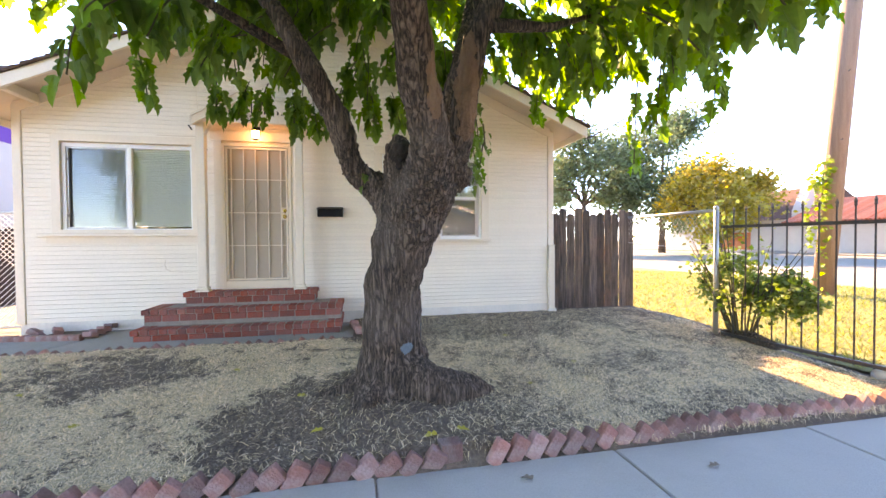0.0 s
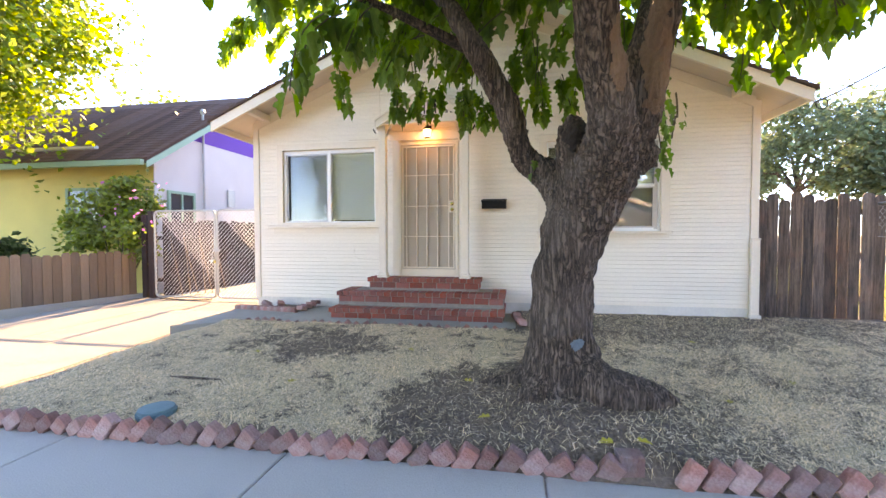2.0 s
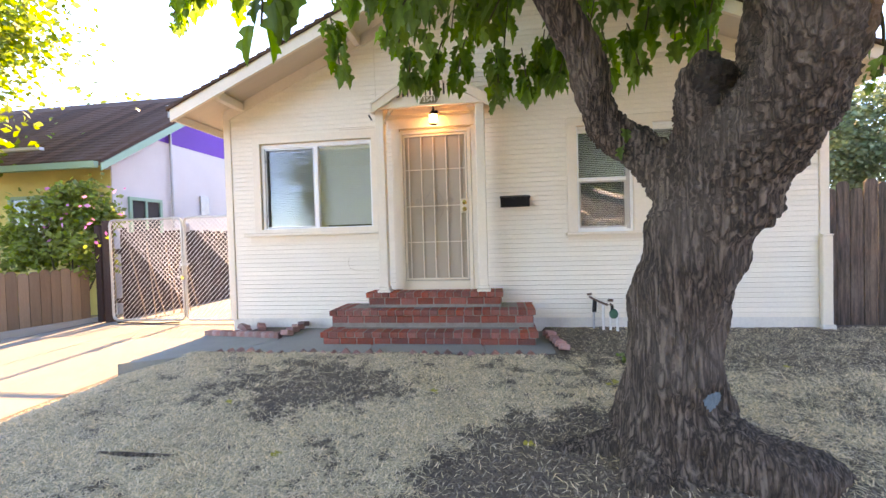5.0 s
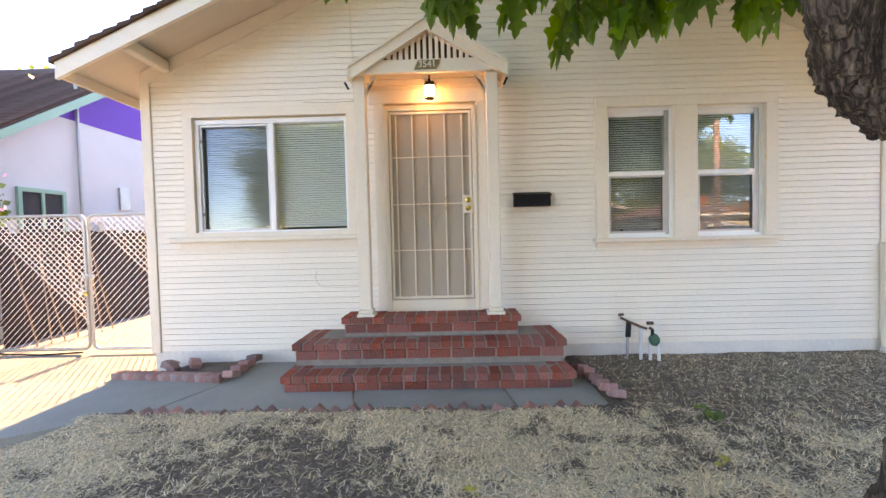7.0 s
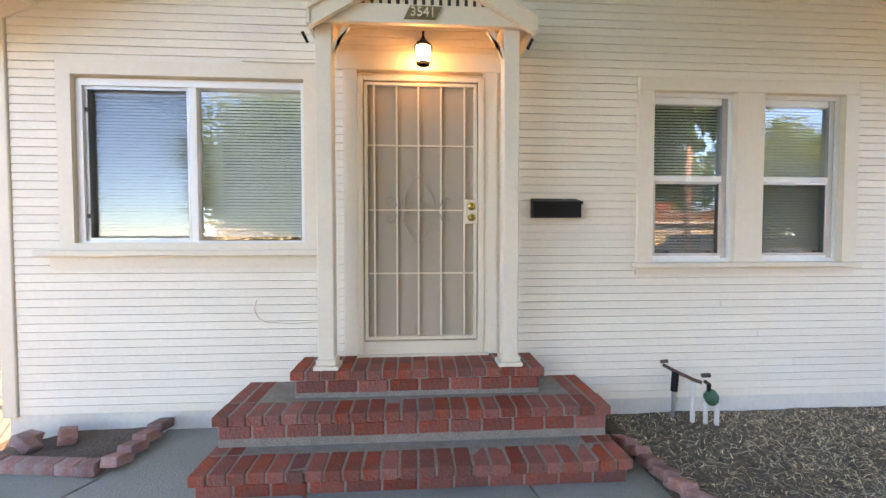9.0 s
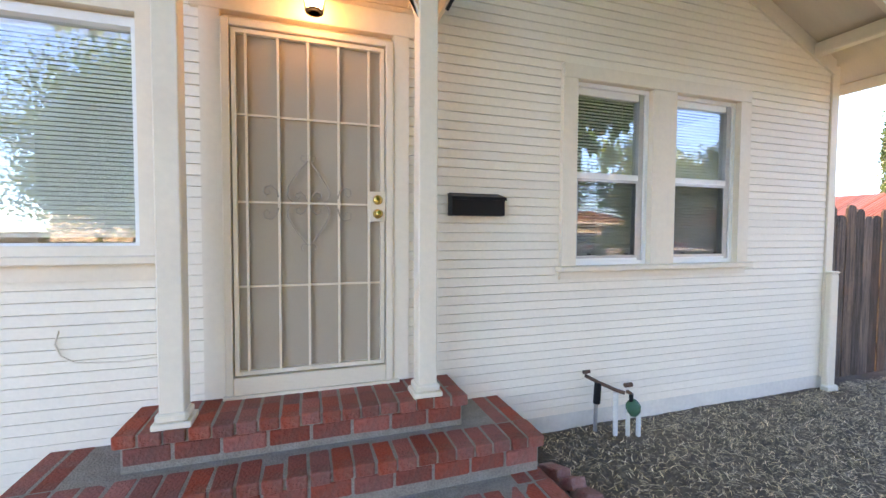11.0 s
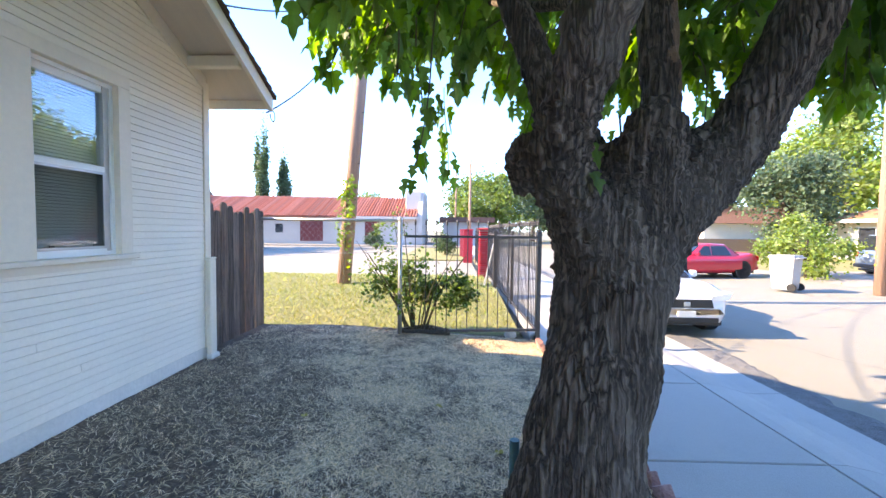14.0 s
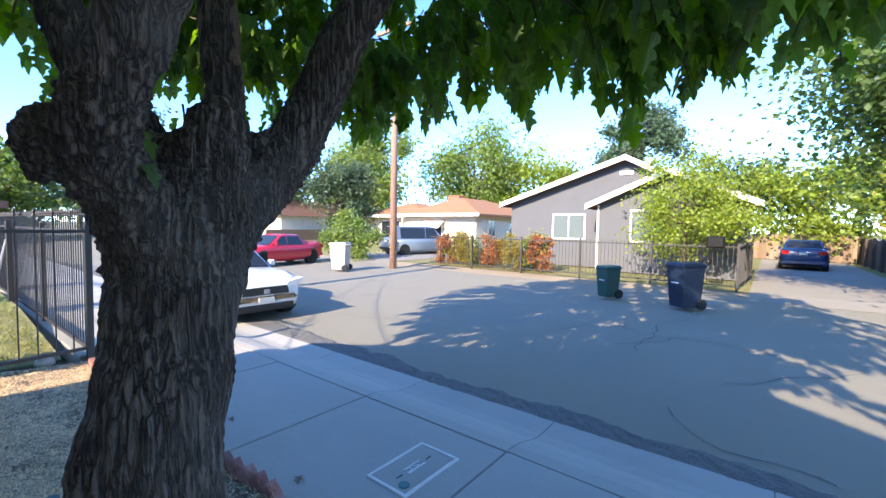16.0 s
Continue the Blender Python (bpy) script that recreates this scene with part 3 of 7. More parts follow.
for x0, x1, tl in ((1.782, 2.462, 46), (2.692, 3.382, 54)):
    trim_frame(twin, x0, x1, 1.44, 2.78, 0.004, 0.10, 0.03, WHITE, "frame")
    part("jamb_track", Shape().box(x1 - 0.075, x1 - 0.03, 0.02, 0.085, 1.47, 2.75), GALV, twin, "grey window jamb track")
    part("upper_rail", Shape().box(x0 + 0.03, x1 - 0.075, 0.03, 0.07, 2.70, 2.75), WHITE, twin)
    part("meeting_rail", Shape().box(x0 + 0.03, x1 - 0.075, 0.014, 0.07, 2.08, 2.13, bevel=0.004), WHITE, twin)
    part("bottom_rail", Shape().box(x0 + 0.03, x1 - 0.075, 0.014, 0.07, 1.47, 1.51), WHITE, twin)
    trim_frame(twin, x0 + 0.03, x1 - 0.078, 1.49, 2.085, 0.012, 0.022, 0.02, GALV, "screen_frame", "grey aluminium insect screen frame")
    part("insect_screen", Shape().box(x0 + 0.05, x1 - 0.098, 0.016, 0.0172, 1.51, 2.065), SCREEN, twin)
    for lx in (x0 + 0.14, x1 - 0.2):
        part("latch", Shape().box(lx, lx + 0.03, 0.005, 0.014, 1.515, 1.528), BLACK, twin)
    pane(twin, x0 + 0.03, x1 - 0.075, 2.11, 2.72, 0.05)
    pane(twin, x0 + 0.03, x1 - 0.075, 1.49, 2.10, 0.04)
    blinds(twin, x0 + 0.035, x1 - 0.05, 1.49, 2.74, 0.11, tl)

# doorway and security door
door = part("security_door", Shape().box(-0.505, 0.44, -0.012, 0.0, 0.755, 2.84), MESH_BEIGE, house, "beige steel security door with scrollwork, closed")
for x0, x1, z0, z1 in ((-0.510, -0.468, 0.75, 2.845), (0.395, 0.443, 0.75, 2.845), (-0.468, 0.395, 2.805, 2.845), (-0.468, 0.395, 0.75, 0.85)):
    part("frame", Shape().box(x0, x1, -0.048, -0.004, z0, z1, bevel=0.004), DOOR_CREAM, door)
trim_frame(door, -0.458, 0.386, 0.862, 2.793, -0.045, -0.013, 0.022, DOOR_CREAM, "leaf_frame")
bar = Shape().box(-0.0065, 0.0065, -0.0065, 0.0065, 0.88, 2.78).mesh("bar", DOOR_CREAM)
for bx in (-0.386, -0.219, -0.057, 0.114, 0.292):
    piece("bar", bar, door, (bx, -0.034, 0))
hbar = Shape().box(-0.437, 0.365, -0.006, 0.006, -0.0055, 0.0055).mesh("cross_bar", DOOR_CREAM)
for bz in (2.329, 1.845, 1.366):
    piece("cross_bar", hbar, door, (0, -0.030, bz))


def scroll(turns, r0, r1, n=22, start=0.0, flip=1):
    return [(flip * (r0 + (r1 - r0) * i / n) * math.cos(start + turns * 2 * math.pi * i / n), (r0 + (r1 - r0) * i / n) * math.sin(start + turns * 2 * math.pi * i / n)) for i in range(n + 1)]


cx, cz = -0.057, 1.845
# beige darkened towards the mesh colour, as if dimmed behind the screen
SCROLL = material("mesh_dimmed_enamel", (0.41, 0.34, 0.265), 0.6, vary=0.15, scale=4, bump=0.05)
for up in (1, -1):
    for sd in (1, -1):
        # long heart-shaped arm with a curl at the waist
        arm = [(cx + sd * 0.006, cz + up * 0.245)] + [(cx + sd * a, cz + up * b) for a, b in ((0.05, 0.19), (0.095, 0.12), (0.115, 0.08), (0.118, 0.05), (0.105, 0.02), (0.085, 0.008))]
        part("scroll", Shape().tube([(px, -0.040, pz) for px, pz in arm], 0.0052, 6), SCROLL, door)
        curl = [(cx + sd * (0.008 + a), cz + up * b) for a, b in ((0, 0.012), (0.012, 0.045), (0.035, 0.065), (0.06, 0.055), (0.063, 0.035), (0.045, 0.028), (0.038, 0.042))]
        part("scroll", Shape().tube([(px, -0.040, pz) for px, pz in curl], 0.0048, 6), SCROLL, door)
        tip = [(cx + sd * a, cz + up * b) for a, b in ((0.01, 0.235), (0.03, 0.24), (0.042, 0.258), (0.036, 0.275), (0.022, 0.27))]
        part("scroll", Shape().tube([(px, -0.040, pz) for px, pz in tip], 0.0042, 6), SCROLL, door)
        ox = cx + sd * 0.165
        side = [(ox + sd * a, cz + up * b) for a, b in ((0.0, 0.03), (0.012, 0.075), (0.04, 0.098), (0.072, 0.088), (0.08, 0.06), (0.062, 0.042), (0.045, 0.055), (0.05, 0.068))]
        part("scroll", Shape().tube([(px, -0.040, pz) for px, pz in side], 0.0048, 6), SCROLL, door)
lockbox = part("lock_plate", Shape().box(0.298, 0.392, -0.052, -0.03, 1.742, 1.925, bevel=0.003), DOOR_CREAM, door)
Q = Matrix.Translation((0.345, -0.052, 0)) @ Euler((radians(90), 0, 0)).to_matrix().to_4x4()
for zz, prof in ((1.875, [(0.030, 0), (0.030, 0.006), (0.022, 0.012), (0.010, 0.014), (0.0, 0.014)]), (1.790, [(0.030, 0), (0.028, 0.006), (0.014, 0.012), (0.013, 0.028), (0.024, 0.04), (0.024, 0.052), (0.012, 0.058), (0, 0.058)])):
    s = Shape().lathe(prof, 18)
    s.v = [tuple(Q @ Vector(p) + Vector((0, 0, zz))) for p in s.v]
    part("deadbolt" if zz > 1.85 else "door_knob", s, BRASS, door, "polished brass", smooth=True)
part("door_core", Shape().box(-0.46, 0.44, 0.03, 0.075, 0.76, 2.83), DOOR_CREAM, door)
# casing
part("door_casing", Shape().box(-0.615, -0.512, -0.034, 0.024, 0.74, 2.885), CREAM_TRIM, house)
part("door_casing", Shape().box(0.445, 0.545, -0.034, 0.024, 0.74, 2.885), CREAM_TRIM, house)
part("door_head", Shape().box(-0.66, 0.60, -0.040, 0.024, 2.8855, 3.03, bevel=0.004), CREAM_TRIM, house)
part("threshold", Shape().box(-0.52, 0.48, -0.06, 0.06, 0.728, 0.75), DOOR_CREAM, house)

# porch hood
hood = part("porch_hood", Shape().box(-0.74, 0.66, -0.385, -0.345, 3.06, 3.185, bevel=0.004), CREAM_TRIM, house, "small cream gabled porch hood on two posts")
HX, HA, HE = -0.022, 3.44, 3.085
for sd in (-1, 1):
    e = HX + sd * 0.745
    rake = Shape().prism([(e, HE - 0.09), (HX, HA - 0.0), (HX, HA + 0.115), (e, HE + 0.03)], -0.43, -0.39)
    part("rake_board", rake, CREAM_TRIM, hood)
    deck = Shape().prism([(e, HE + 0.02), (HX, HA + 0.105), (HX, HA + 0.13), (e, HE + 0.045)], -0.45, -0.006)
    part("hood_roof", deck, CREAM_TRIM, hood)
    fas = Shape().box(e - 0.012, e + 0.012, -0.44, -0.006, HE - 0.07, HE + 0.02)
    part("hood_fascia", fas, CREAM_TRIM, hood)
    px = -0.69 if sd < 0 else 0.582
    post = part("post", Shape().box(px - 0.055, px + 0.055, -0.345, -0.235, 0.80, 3.06, bevel=0.006), CREAM_TRIM, hood)
    part("post_base", Shape().box(px - 0.085, px + 0.085, -0.365, -0.21, 0.735, 0.765, bevel=0.004), CREAM_TRIM, post)
    part("post_base", Shape().box(px - 0.07, px + 0.07, -0.36, -0.22, 0.7655, 0.81, bevel=0.01), CREAM_TRIM, post)
    part("side_beam", Shape().box(px - 0.045, px + 0.045, -0.343, -0.03, 3.062, 3.15), CREAM_TRIM, hood)
    br = Shape().prism([(px - sd * 0.057, 2.86), (px - sd * 0.057, 2.93), (px - sd * 0.17, 3.055), (px - sd * 0.12, 3.055)], -0.33, -0.28)
    part("brace", br, CREAM_TRIM, hood)
# dark sheet added behind the slats as the shade inside the gable
part("gable_shade_sheet", Shape().prism([(HX - 0.52, 3.187), (HX + 0.52, 3.187), (HX, HA - 0.005)], -0.30, -0.285), SHADE_DARK, hood)
n_s = 14
for i in range(n_s):
    bx = HX - 0.40 + 0.80 * (i + 0.5) / n_s
    top = HA - (HA - 3.185) * abs(bx - HX) / 0.56 - 0.002
    if top > 3.2:
        part("slat", Shape().box(bx - 0.0165, bx + 0.0165, -0.37, -0.35, 3.1855, top), CREAM_TRIM, hood)


def words(text, size, depth, mat, m, name="lettering", parent=None):
    """Raised lettering in the built-in font."""
    cu = bpy.data.curves.new(name, "FONT")
    cu.body, cu.size, cu.extrude, cu.align_x, cu.align_y = text, size, depth, "CENTER", "CENTER"
    tmp = new("tmp_text", cu)
    me = bpy.data.meshes.new_from_object(tmp.evaluated_get(bpy.context.evaluated_depsgraph_get()))
    bpy.data.objects.remove(tmp)
    me.materials.clear()
    me.materials.append(mat)
    me.transform(m)
    ob = new(name, me)
    if parent is not None:
        ob.parent = parent
    return ob


plaque = thing("house_number_plaque", "small slanted brass house number plaque reading 3541", "house number", at=(-0.028, -0.388, 3.127))
PLAQ = material("aged_brass_plate", (0.30, 0.24, 0.13), 0.5, metal=0.5, vary=0.3, bump=0.1)
part("plate", Shape().prism([(-0.125, -0.042), (0.085, -0.042), (0.125, 0.042), (-0.085, 0.042)], -0.010, -0.001), PLAQ, plaque)
words("3541", 0.085, 0.004, CREAM_TRIM, pose(0, -0.014, 0, 90, 0, 0), "digits", plaque)

# porch lantern
LAMP_GLASS = emitter("lit_frosted_lamp_glass", (1.0, 0.55, 0.22), 4.0)
lamp = thing("porch_lantern", "black metal porch lantern with a lit warm bulb", "lantern", at=(-0.022, -0.16, 2.88))
part("bracket", Shape().tube([(0, 0.118, 0.16), (0, 0.07, 0.22), (0, 0.0, 0.235), (0, 0.0, 0.2)], 0.008, 8), BLACK, lamp)
part("wall_plate", Shape().box(-0.045, 0.045, 0.105, 0.119, 0.09, 0.22, bevel=0.006), BLACK, lamp)
part("cap", Shape().lathe([(0.0, 0.205), (0.012, 0.2), (0.018, 0.18), (0.05, 0.15), (0.066, 0.132), (0.064, 0.126), (0.0, 0.126)], 12), BLACK, lamp)
part("glass", Shape().lathe([(0.036, 0.012), (0.050, 0.07), (0.054, 0.125)], 12), LAMP_GLASS, lamp, "lit frosted glass", smooth=True)
part("base_ring", Shape().lathe([(0.044, 0.0), (0.05, 0.004), (0.048, 0.014), (0.034, 0.014), (0.034, 0.0)], 12), BLACK, lamp)
for k in range(6):
    a = k * math.pi / 3
    part("rib", Shape().tube([(0.046 * math.cos(a), 0.046 * math.sin(a), 0.01), (0.062 * math.cos(a), 0.062 * math.sin(a), 0.13)], 0.004, 5), BLACK, lamp)
bulb = new("lantern_light", bpy.data.lights.new("lantern_light", "POINT"))
bulb.data.energy, bulb.data.color, bulb.data.shadow_soft_size = 0.16, (1.0, 0.55, 0.22), 0.05
bulb.location = (-0.022, -0.20, 2.85)

# mailbox
mail = thing("mailbox", "black metal wall-mounted mailbox with a hinged lid", "mailbox", at=(0.998, -0.006, 1.79))
part("body", Shape().prism([(0.0, 0.0), (-0.092, 0.0), (-0.092, 0.118), (0.0, 0.142)], -0.185, 0.185, "x"), BLACK, mail)
part("lid", Shape().prism([(-0.002, 0.146), (-0.105, 0.121), (-0.108, 0.100), (-0.103, 0.100), (-0.101, 0.116), (-0.002, 0.141)], -0.192, 0.192, "x"), BLACK, mail)
part("hinge", Shape().tube([(-0.18, -0.004, 0.146), (0.18, -0.004, 0.146)], 0.005, 8), BLACK, mail)

# wires and small fittings on the wall
part("cable_stub", Shape().tube([(-0.77, -0.02, 2.93), (-0.80, -0.03, 2.86), (-0.775, -0.03, 2.78), (-0.70, -0.03, 2.74)], 0.006, 6), BLACK, house)
for hx in (-0.80, 0.70):
    part("bracket_pin", Shape().tube([(hx, -0.30, 2.95), (hx + (0.03 if hx > 0 else -0.03), -0.33, 3.01)], 0.011, 6), BLACK, house)
part("cable_stub", Shape().tube([(-1.27, -0.012, 1.17), (-1.285, -0.02, 1.10), (-1.26, -0.02, 1.04), (-1.20, -0.02, 1.0), (-1.0, -0.012, 0.985), (-0.76, -0.012, 1.0)], 0.0045, 6), CREAM_TRIM, house)
part("eave_cable", Shape().tube([(4.96, -0.55, 3.02)] + [(5.05 + 0.07 * math.cos(a), -0.56, 3.0 + 0.07 * math.sin(a)) for a in (2.6, 1.6, 0.6, -0.4, -1.4, -2.4, -3.2)], 0.007, 6), BLACK, house)

part("wall_cable", Shape().tube([(-0.83, -0.018, 4.05), (-0.83, -0.018, 3.6), (-0.815, -0.02, 3.22)], 0.005, 5), CREAM_TRIM, house)
part("wall_cable", Shape().tube([(-1.35, -0.018, 2.93), (-1.05, -0.018, 2.925), (-0.80, -0.02, 2.93)], 0.005, 5), SOFFIT, house)

# drain cover board at the corner
dpost = thing("corner_downpipe_cover", "white-painted wooden cover board at the house corner", "downpipe", at=(4.60, -0.03, 0.215))
part("board", Shape().box(-0.055, 0.055, -0.055, 0.0, 0.0, 1.10, bevel=0.01), CREAM_TRIM, dpost)
part("cap", Shape().box(-0.06, 0.06, -0.06, 0.0, 1.10, 1.12, bevel=0.006), CREAM_TRIM, dpost)
part("foot", Shape().box(-0.07, 0.075, -0.075, 0.0, -0.02, 0.05, bevel=0.01), FOOT_WHITE, dpost)

# ---- brick steps ----
steps = thing("brick_steps", "three worn red brick entrance steps with pale mortar", "steps")
brick_flat = Shape().box(-0.0465, 0.0465, -0.105, 0.105, -0.031, 0.031, bevel=0.005).mesh("brick", BRICK)
brick_long = Shape().box(-0.1, 0.1, -0.046, 0.046, -0.034, 0.034, bevel=0.005).mesh("brick", BRICK)
for x0, x1, yf, yb, top, base in ((-1.33, 1.19, -0.895, -0.60, 0.345, 0.18), (-1.33, 1.19, -0.615, -0.355, 0.55, 0.34), (-0.93, 0.82, -0.375, 0.0, 0.735, 0.545)):
    back = -0.0
    st = part("step", Shape().box(x0 + 0.03, x1 - 0.03, yf + 0.028, back, base - 0.1, top - 0.0035), MORTAR, steps)
    part("bedding", Shape().box(x0 + 0.012, x1 - 0.012, yf + 0.011, yf + 0.2, top - 0.060, top - 0.005), MORTAR, st)
    n = round((x1 - x0) / 0.104)
    w = (x1 - x0) / n
    for k in range(n):
        piece("brick", brick_flat, st, (x0 + (k + 0.5) * w, yf + 0.105 + rng.uniform(-0.006, 0.004), top - 0.031 + rng.uniform(-0.003, 0.003)), (rng.uniform(-1, 1), rng.uniform(-1, 1), rng.uniform(-1.2, 1.2)), (1, 1, 1))
        if k in (0, 1, n - 2, n - 1) or yb == 0.0:
            yy = yf + 0.32
            while yy < back - 0.02:
                piece("brick", brick_flat, st, (x0 + (k + 0.5) * w, min(yy, back - 0.11), top - 0.033), (0, 0, rng.uniform(-1, 1)))
                yy += 0.215
    zc = top - 0.062 - 0.008 - 0.043
    n2 = round((x1 - x0 - 0.06) / 0.212)
    w2 = (x1 - x0 - 0.06) / n2
    for _ in range(1):
        for k in range(n2):
            piece("brick", brick_long, st, (x0 + 0.03 + (k + 0.5) * w2, yf + 0.068 + rng.uniform(-0.003, 0.003), zc), (0, rng.uniform(-0.6, 0.6), rng.uniform(-0.6, 0.6)), (w2 / 0.214, 1, 1.26))
        for sd, xx in ((-1, x0 + 0.068), (1, x1 - 0.068)):
            yy = yf + 0.23
            while yy < back - 0.05:
                piece("brick", brick_long, st, (xx, yy, zc), (0, 0, 90), (1, 1, 1.26))
                yy += 0.212

# path slabs by the steps
path = thing("front_path", "old cracked grey concrete path before the steps", "path", kind="structure")
for name, outline in (("slab", [(-3.14, -1.75), (-2.22, -1.22), (-1.98, -0.63), (-3.14, -0.45)]), ("slab", [(-2.20, -1.225), (-0.62, -1.235), (-0.72, -0.85), (-1.4, -0.0), (-1.93, -0.0), (-1.96, -0.63)]), ("slab", [(-0.60, -1.236), (0.62, -1.25), (0.56, -0.85), (-0.70, -0.85)]), ("slab", [(0.64, -1.25), (1.33, -1.24), (1.33, -0.3), (1.1, -0.3), (0.58, -0.85)])):
    part(name, Shape().prism(outline, 0.0, 0.205 + rng.uniform(-0.004, 0.004), "z"), CONCRETE_OLD, path)
part("joint_filler", Shape().prism([(-3.1, -1.6), (-2.2, -1.2), (1.3, -1.2), (1.3, -0.1), (-3.1, -0.5)], 0.0, 0.19, "z"), MORTAR, path)

# pointed edging bricks
tooth = Shape().box(-0.05, 0.05, -0.032, 0.032, -0.1, 0.1, bevel=0.006).mesh("edging_brick", EDGE_BRICK)
small_edge = thing("path_edging", "row of tilted broken bricks edging the path", "edging")
for k in range(30):
    x = -2.35 + k * 0.122
    piece("edging_brick", tooth, small_edge, (x, -1.29 + 0.02 * math.sin(k), 0.185 + rng.uniform(-0.012, 0.014)), (rng.uniform(-8, 8), 45 + rng.uniform(-12, 12), rng.uniform(-8, 8)), (rng.uniform(0.5, 0.8), 1, rng.uniform(0.5, 0.7)))
for k in range(6):
    piece("edging_brick", tooth, small_edge, (1.33 + 0.018 * k, -0.50 - 0.125 * k, 0.25), (70 + rng.uniform(-8, 8), 5, rng.uniform(-6, 6)), (1, 1, 0.9))
bed = thing("bed_edging", "low rows of old bricks round a bare flower bed", "edging")
for k in range(9):
    piece("edging_brick", tooth, bed, (-3.08 + k * 0.125, -0.43 - 0.015 * k, 0.225), (90 + rng.uniform(-6, 6), 0, 90 + rng.uniform(-5, 5)), (1, 1.3, 0.6))
for k in range(4):
    piece("edging_brick", tooth, bed, (-1.95 + 0.01 * k, -0.50 + 0.13 * k, 0.25 + 0.012 * k), (78 + rng.uniform(-6, 6), 0, rng.uniform(-5, 5)), (1, 1, 0.85))
for k, (bx, by) in enumerate(((-2.75, -0.2), (-2.5, -0.18), (-2.68, -0.28))):
    piece("edging_brick", tooth, bed, (bx, by, 0.26), (80 + 20 * k, 15, 40 * k), (1, 1, 0.8))

edging = thing("yard_edging", "row of tilted weathered red bricks edging the yard", "edging")
x = -2.75
while x < 6.05:
    if not (2.02 < x < 2.26):
        yy = -4.045 + 0.05 * max(0, min(1, (x - 2.2) / 2.0)) * 1.6 - 0.03 * max(0, min(1, (1.0 - x) / 3)) * 2
        if 1.88 < x < 2.02:
            piece("edging_brick", tooth, edging, (1.965, -4.0, 0.075), (0, 90, 4), (1.35, 1.7, 0.72))
            x = 2.27
            continue
        piece("edging_brick", tooth, edging, (x, yy + rng.uniform(-0.012, 0.012), 0.055 + rng.uniform(-0.015, 0.012)), (rng.uniform(-14, 10), 45 + rng.uniform(-15, 12), rng.uniform(-10, 10)), (rng.uniform(0.85, 1.15), rng.uniform(0.9, 1.3), rng.uniform(0.65, 0.9)))
    x += rng.uniform(0.118, 0.142)

# ---- the big mulberry tree ----
def bark_material():
    mat = bpy.data.materials.new("furrowed_bark")
    mat.use_nodes = True
    n, link = mat.node_tree.nodes, mat.node_tree.links.new
    b = n["Principled BSDF"]
    co, mp = n.new("ShaderNodeTexCoord"), n.new("ShaderNodeMapping")
    mp.inputs["Scale"].default_value = (1, 1, 0.10)
    link(co.outputs["Object"], mp.inputs[0])
    warp, add = n.new("ShaderNodeTexNoise"), n.new("ShaderNodeMix")
    warp.inputs["Scale"].default_value = 9
    link(mp.outputs[0], warp.inputs["Vector"])
    add.data_type, add.blend_type, add.inputs[0].default_value = "RGBA", "ADD", 0.045
    link(mp.outputs[0], add.inputs[6])
    link(warp.outputs["Color"], add.inputs[7])
    ridges, near, crack = n.new("ShaderNodeTexNoise"), n.new("ShaderNodeMath"), n.new("ShaderNodeMapRange")
    ridges.inputs["Scale"].default_value, ridges.inputs["Detail"].default_value, ridges.inputs["Roughness"].default_value = 34, 3.0, 0.5
    ridges.inputs["Distortion"].default_value = 0.35
    link(add.outputs[2], ridges.inputs["Vector"])
    near.operation, near.inputs[1].default_value = "SUBTRACT", 0.5
    link(ridges.outputs[0], near.inputs[0])
    size = n.new("ShaderNodeMath")
    size.operation = "ABSOLUTE"
    link(near.outputs[0], size.inputs[0])
    crack.inputs[2].default_value = 0.17
    link(size.outputs[0], crack.inputs[0])
    fine, tone = n.new("ShaderNodeTexNoise"), n.new("ShaderNodeTexNoise")
    fine.inputs["Scale"].default_value, fine.inputs["Detail"].default_value = 70, 6
    tone.inputs["Scale"].default_value, tone.inputs["Detail"].default_value = 2.2, 5
    link(mp.outputs[0], fine.inputs["Vector"])
    link(co.outputs["Object"], tone.inputs["Vector"])
    ramp = n.new("ShaderNodeValToRGB")
    ramp.color_ramp.elements[0].color, ramp.color_ramp.elements[1].color = (0.062, 0.045, 0.036, 1), (0.33, 0.25, 0.195, 1)
    link(crack.outputs[0], ramp.inputs[0])
    m2, m3 = n.new("ShaderNodeMix"), n.new("ShaderNodeMix")
    m2.data_type, m2.blend_type, m2.inputs[0].default_value = "RGBA", "MULTIPLY", 0.75
    link(ramp.outputs[0], m2.inputs[6])
    link(fine.outputs[0], m2.inputs[7])
    m3.data_type = "RGBA"
    mr = n.new("ShaderNodeMapRange")
    mr.inputs[1].default_value, mr.inputs[2].default_value, mr.inputs[4].default_value = 0.5, 0.75, 0.35
    link(tone.outputs[0], mr.inputs[0])
    link(mr.outputs[0], m3.inputs[0])
    link(m2.outputs[2], m3.inputs[6])
    m3.inputs[7].default_value = (0.26, 0.215, 0.18, 1)
    link(m3.outputs[2], b.inputs["Base Color"])
    b.inputs["Roughness"].default_value = 0.9
    b.inputs["Specular IOR Level"].default_value = 0.25
    h = n.new("ShaderNodeMath")
    h.operation = "ADD"
    link(crack.outputs[0], h.inputs[0])
    link(fine.outputs[0], h.inputs[1])
    bp = n.new("ShaderNodeBump")
    bp.inputs["Strength"].default_value, bp.inputs["Distance"].default_value = 0.9, 0.014
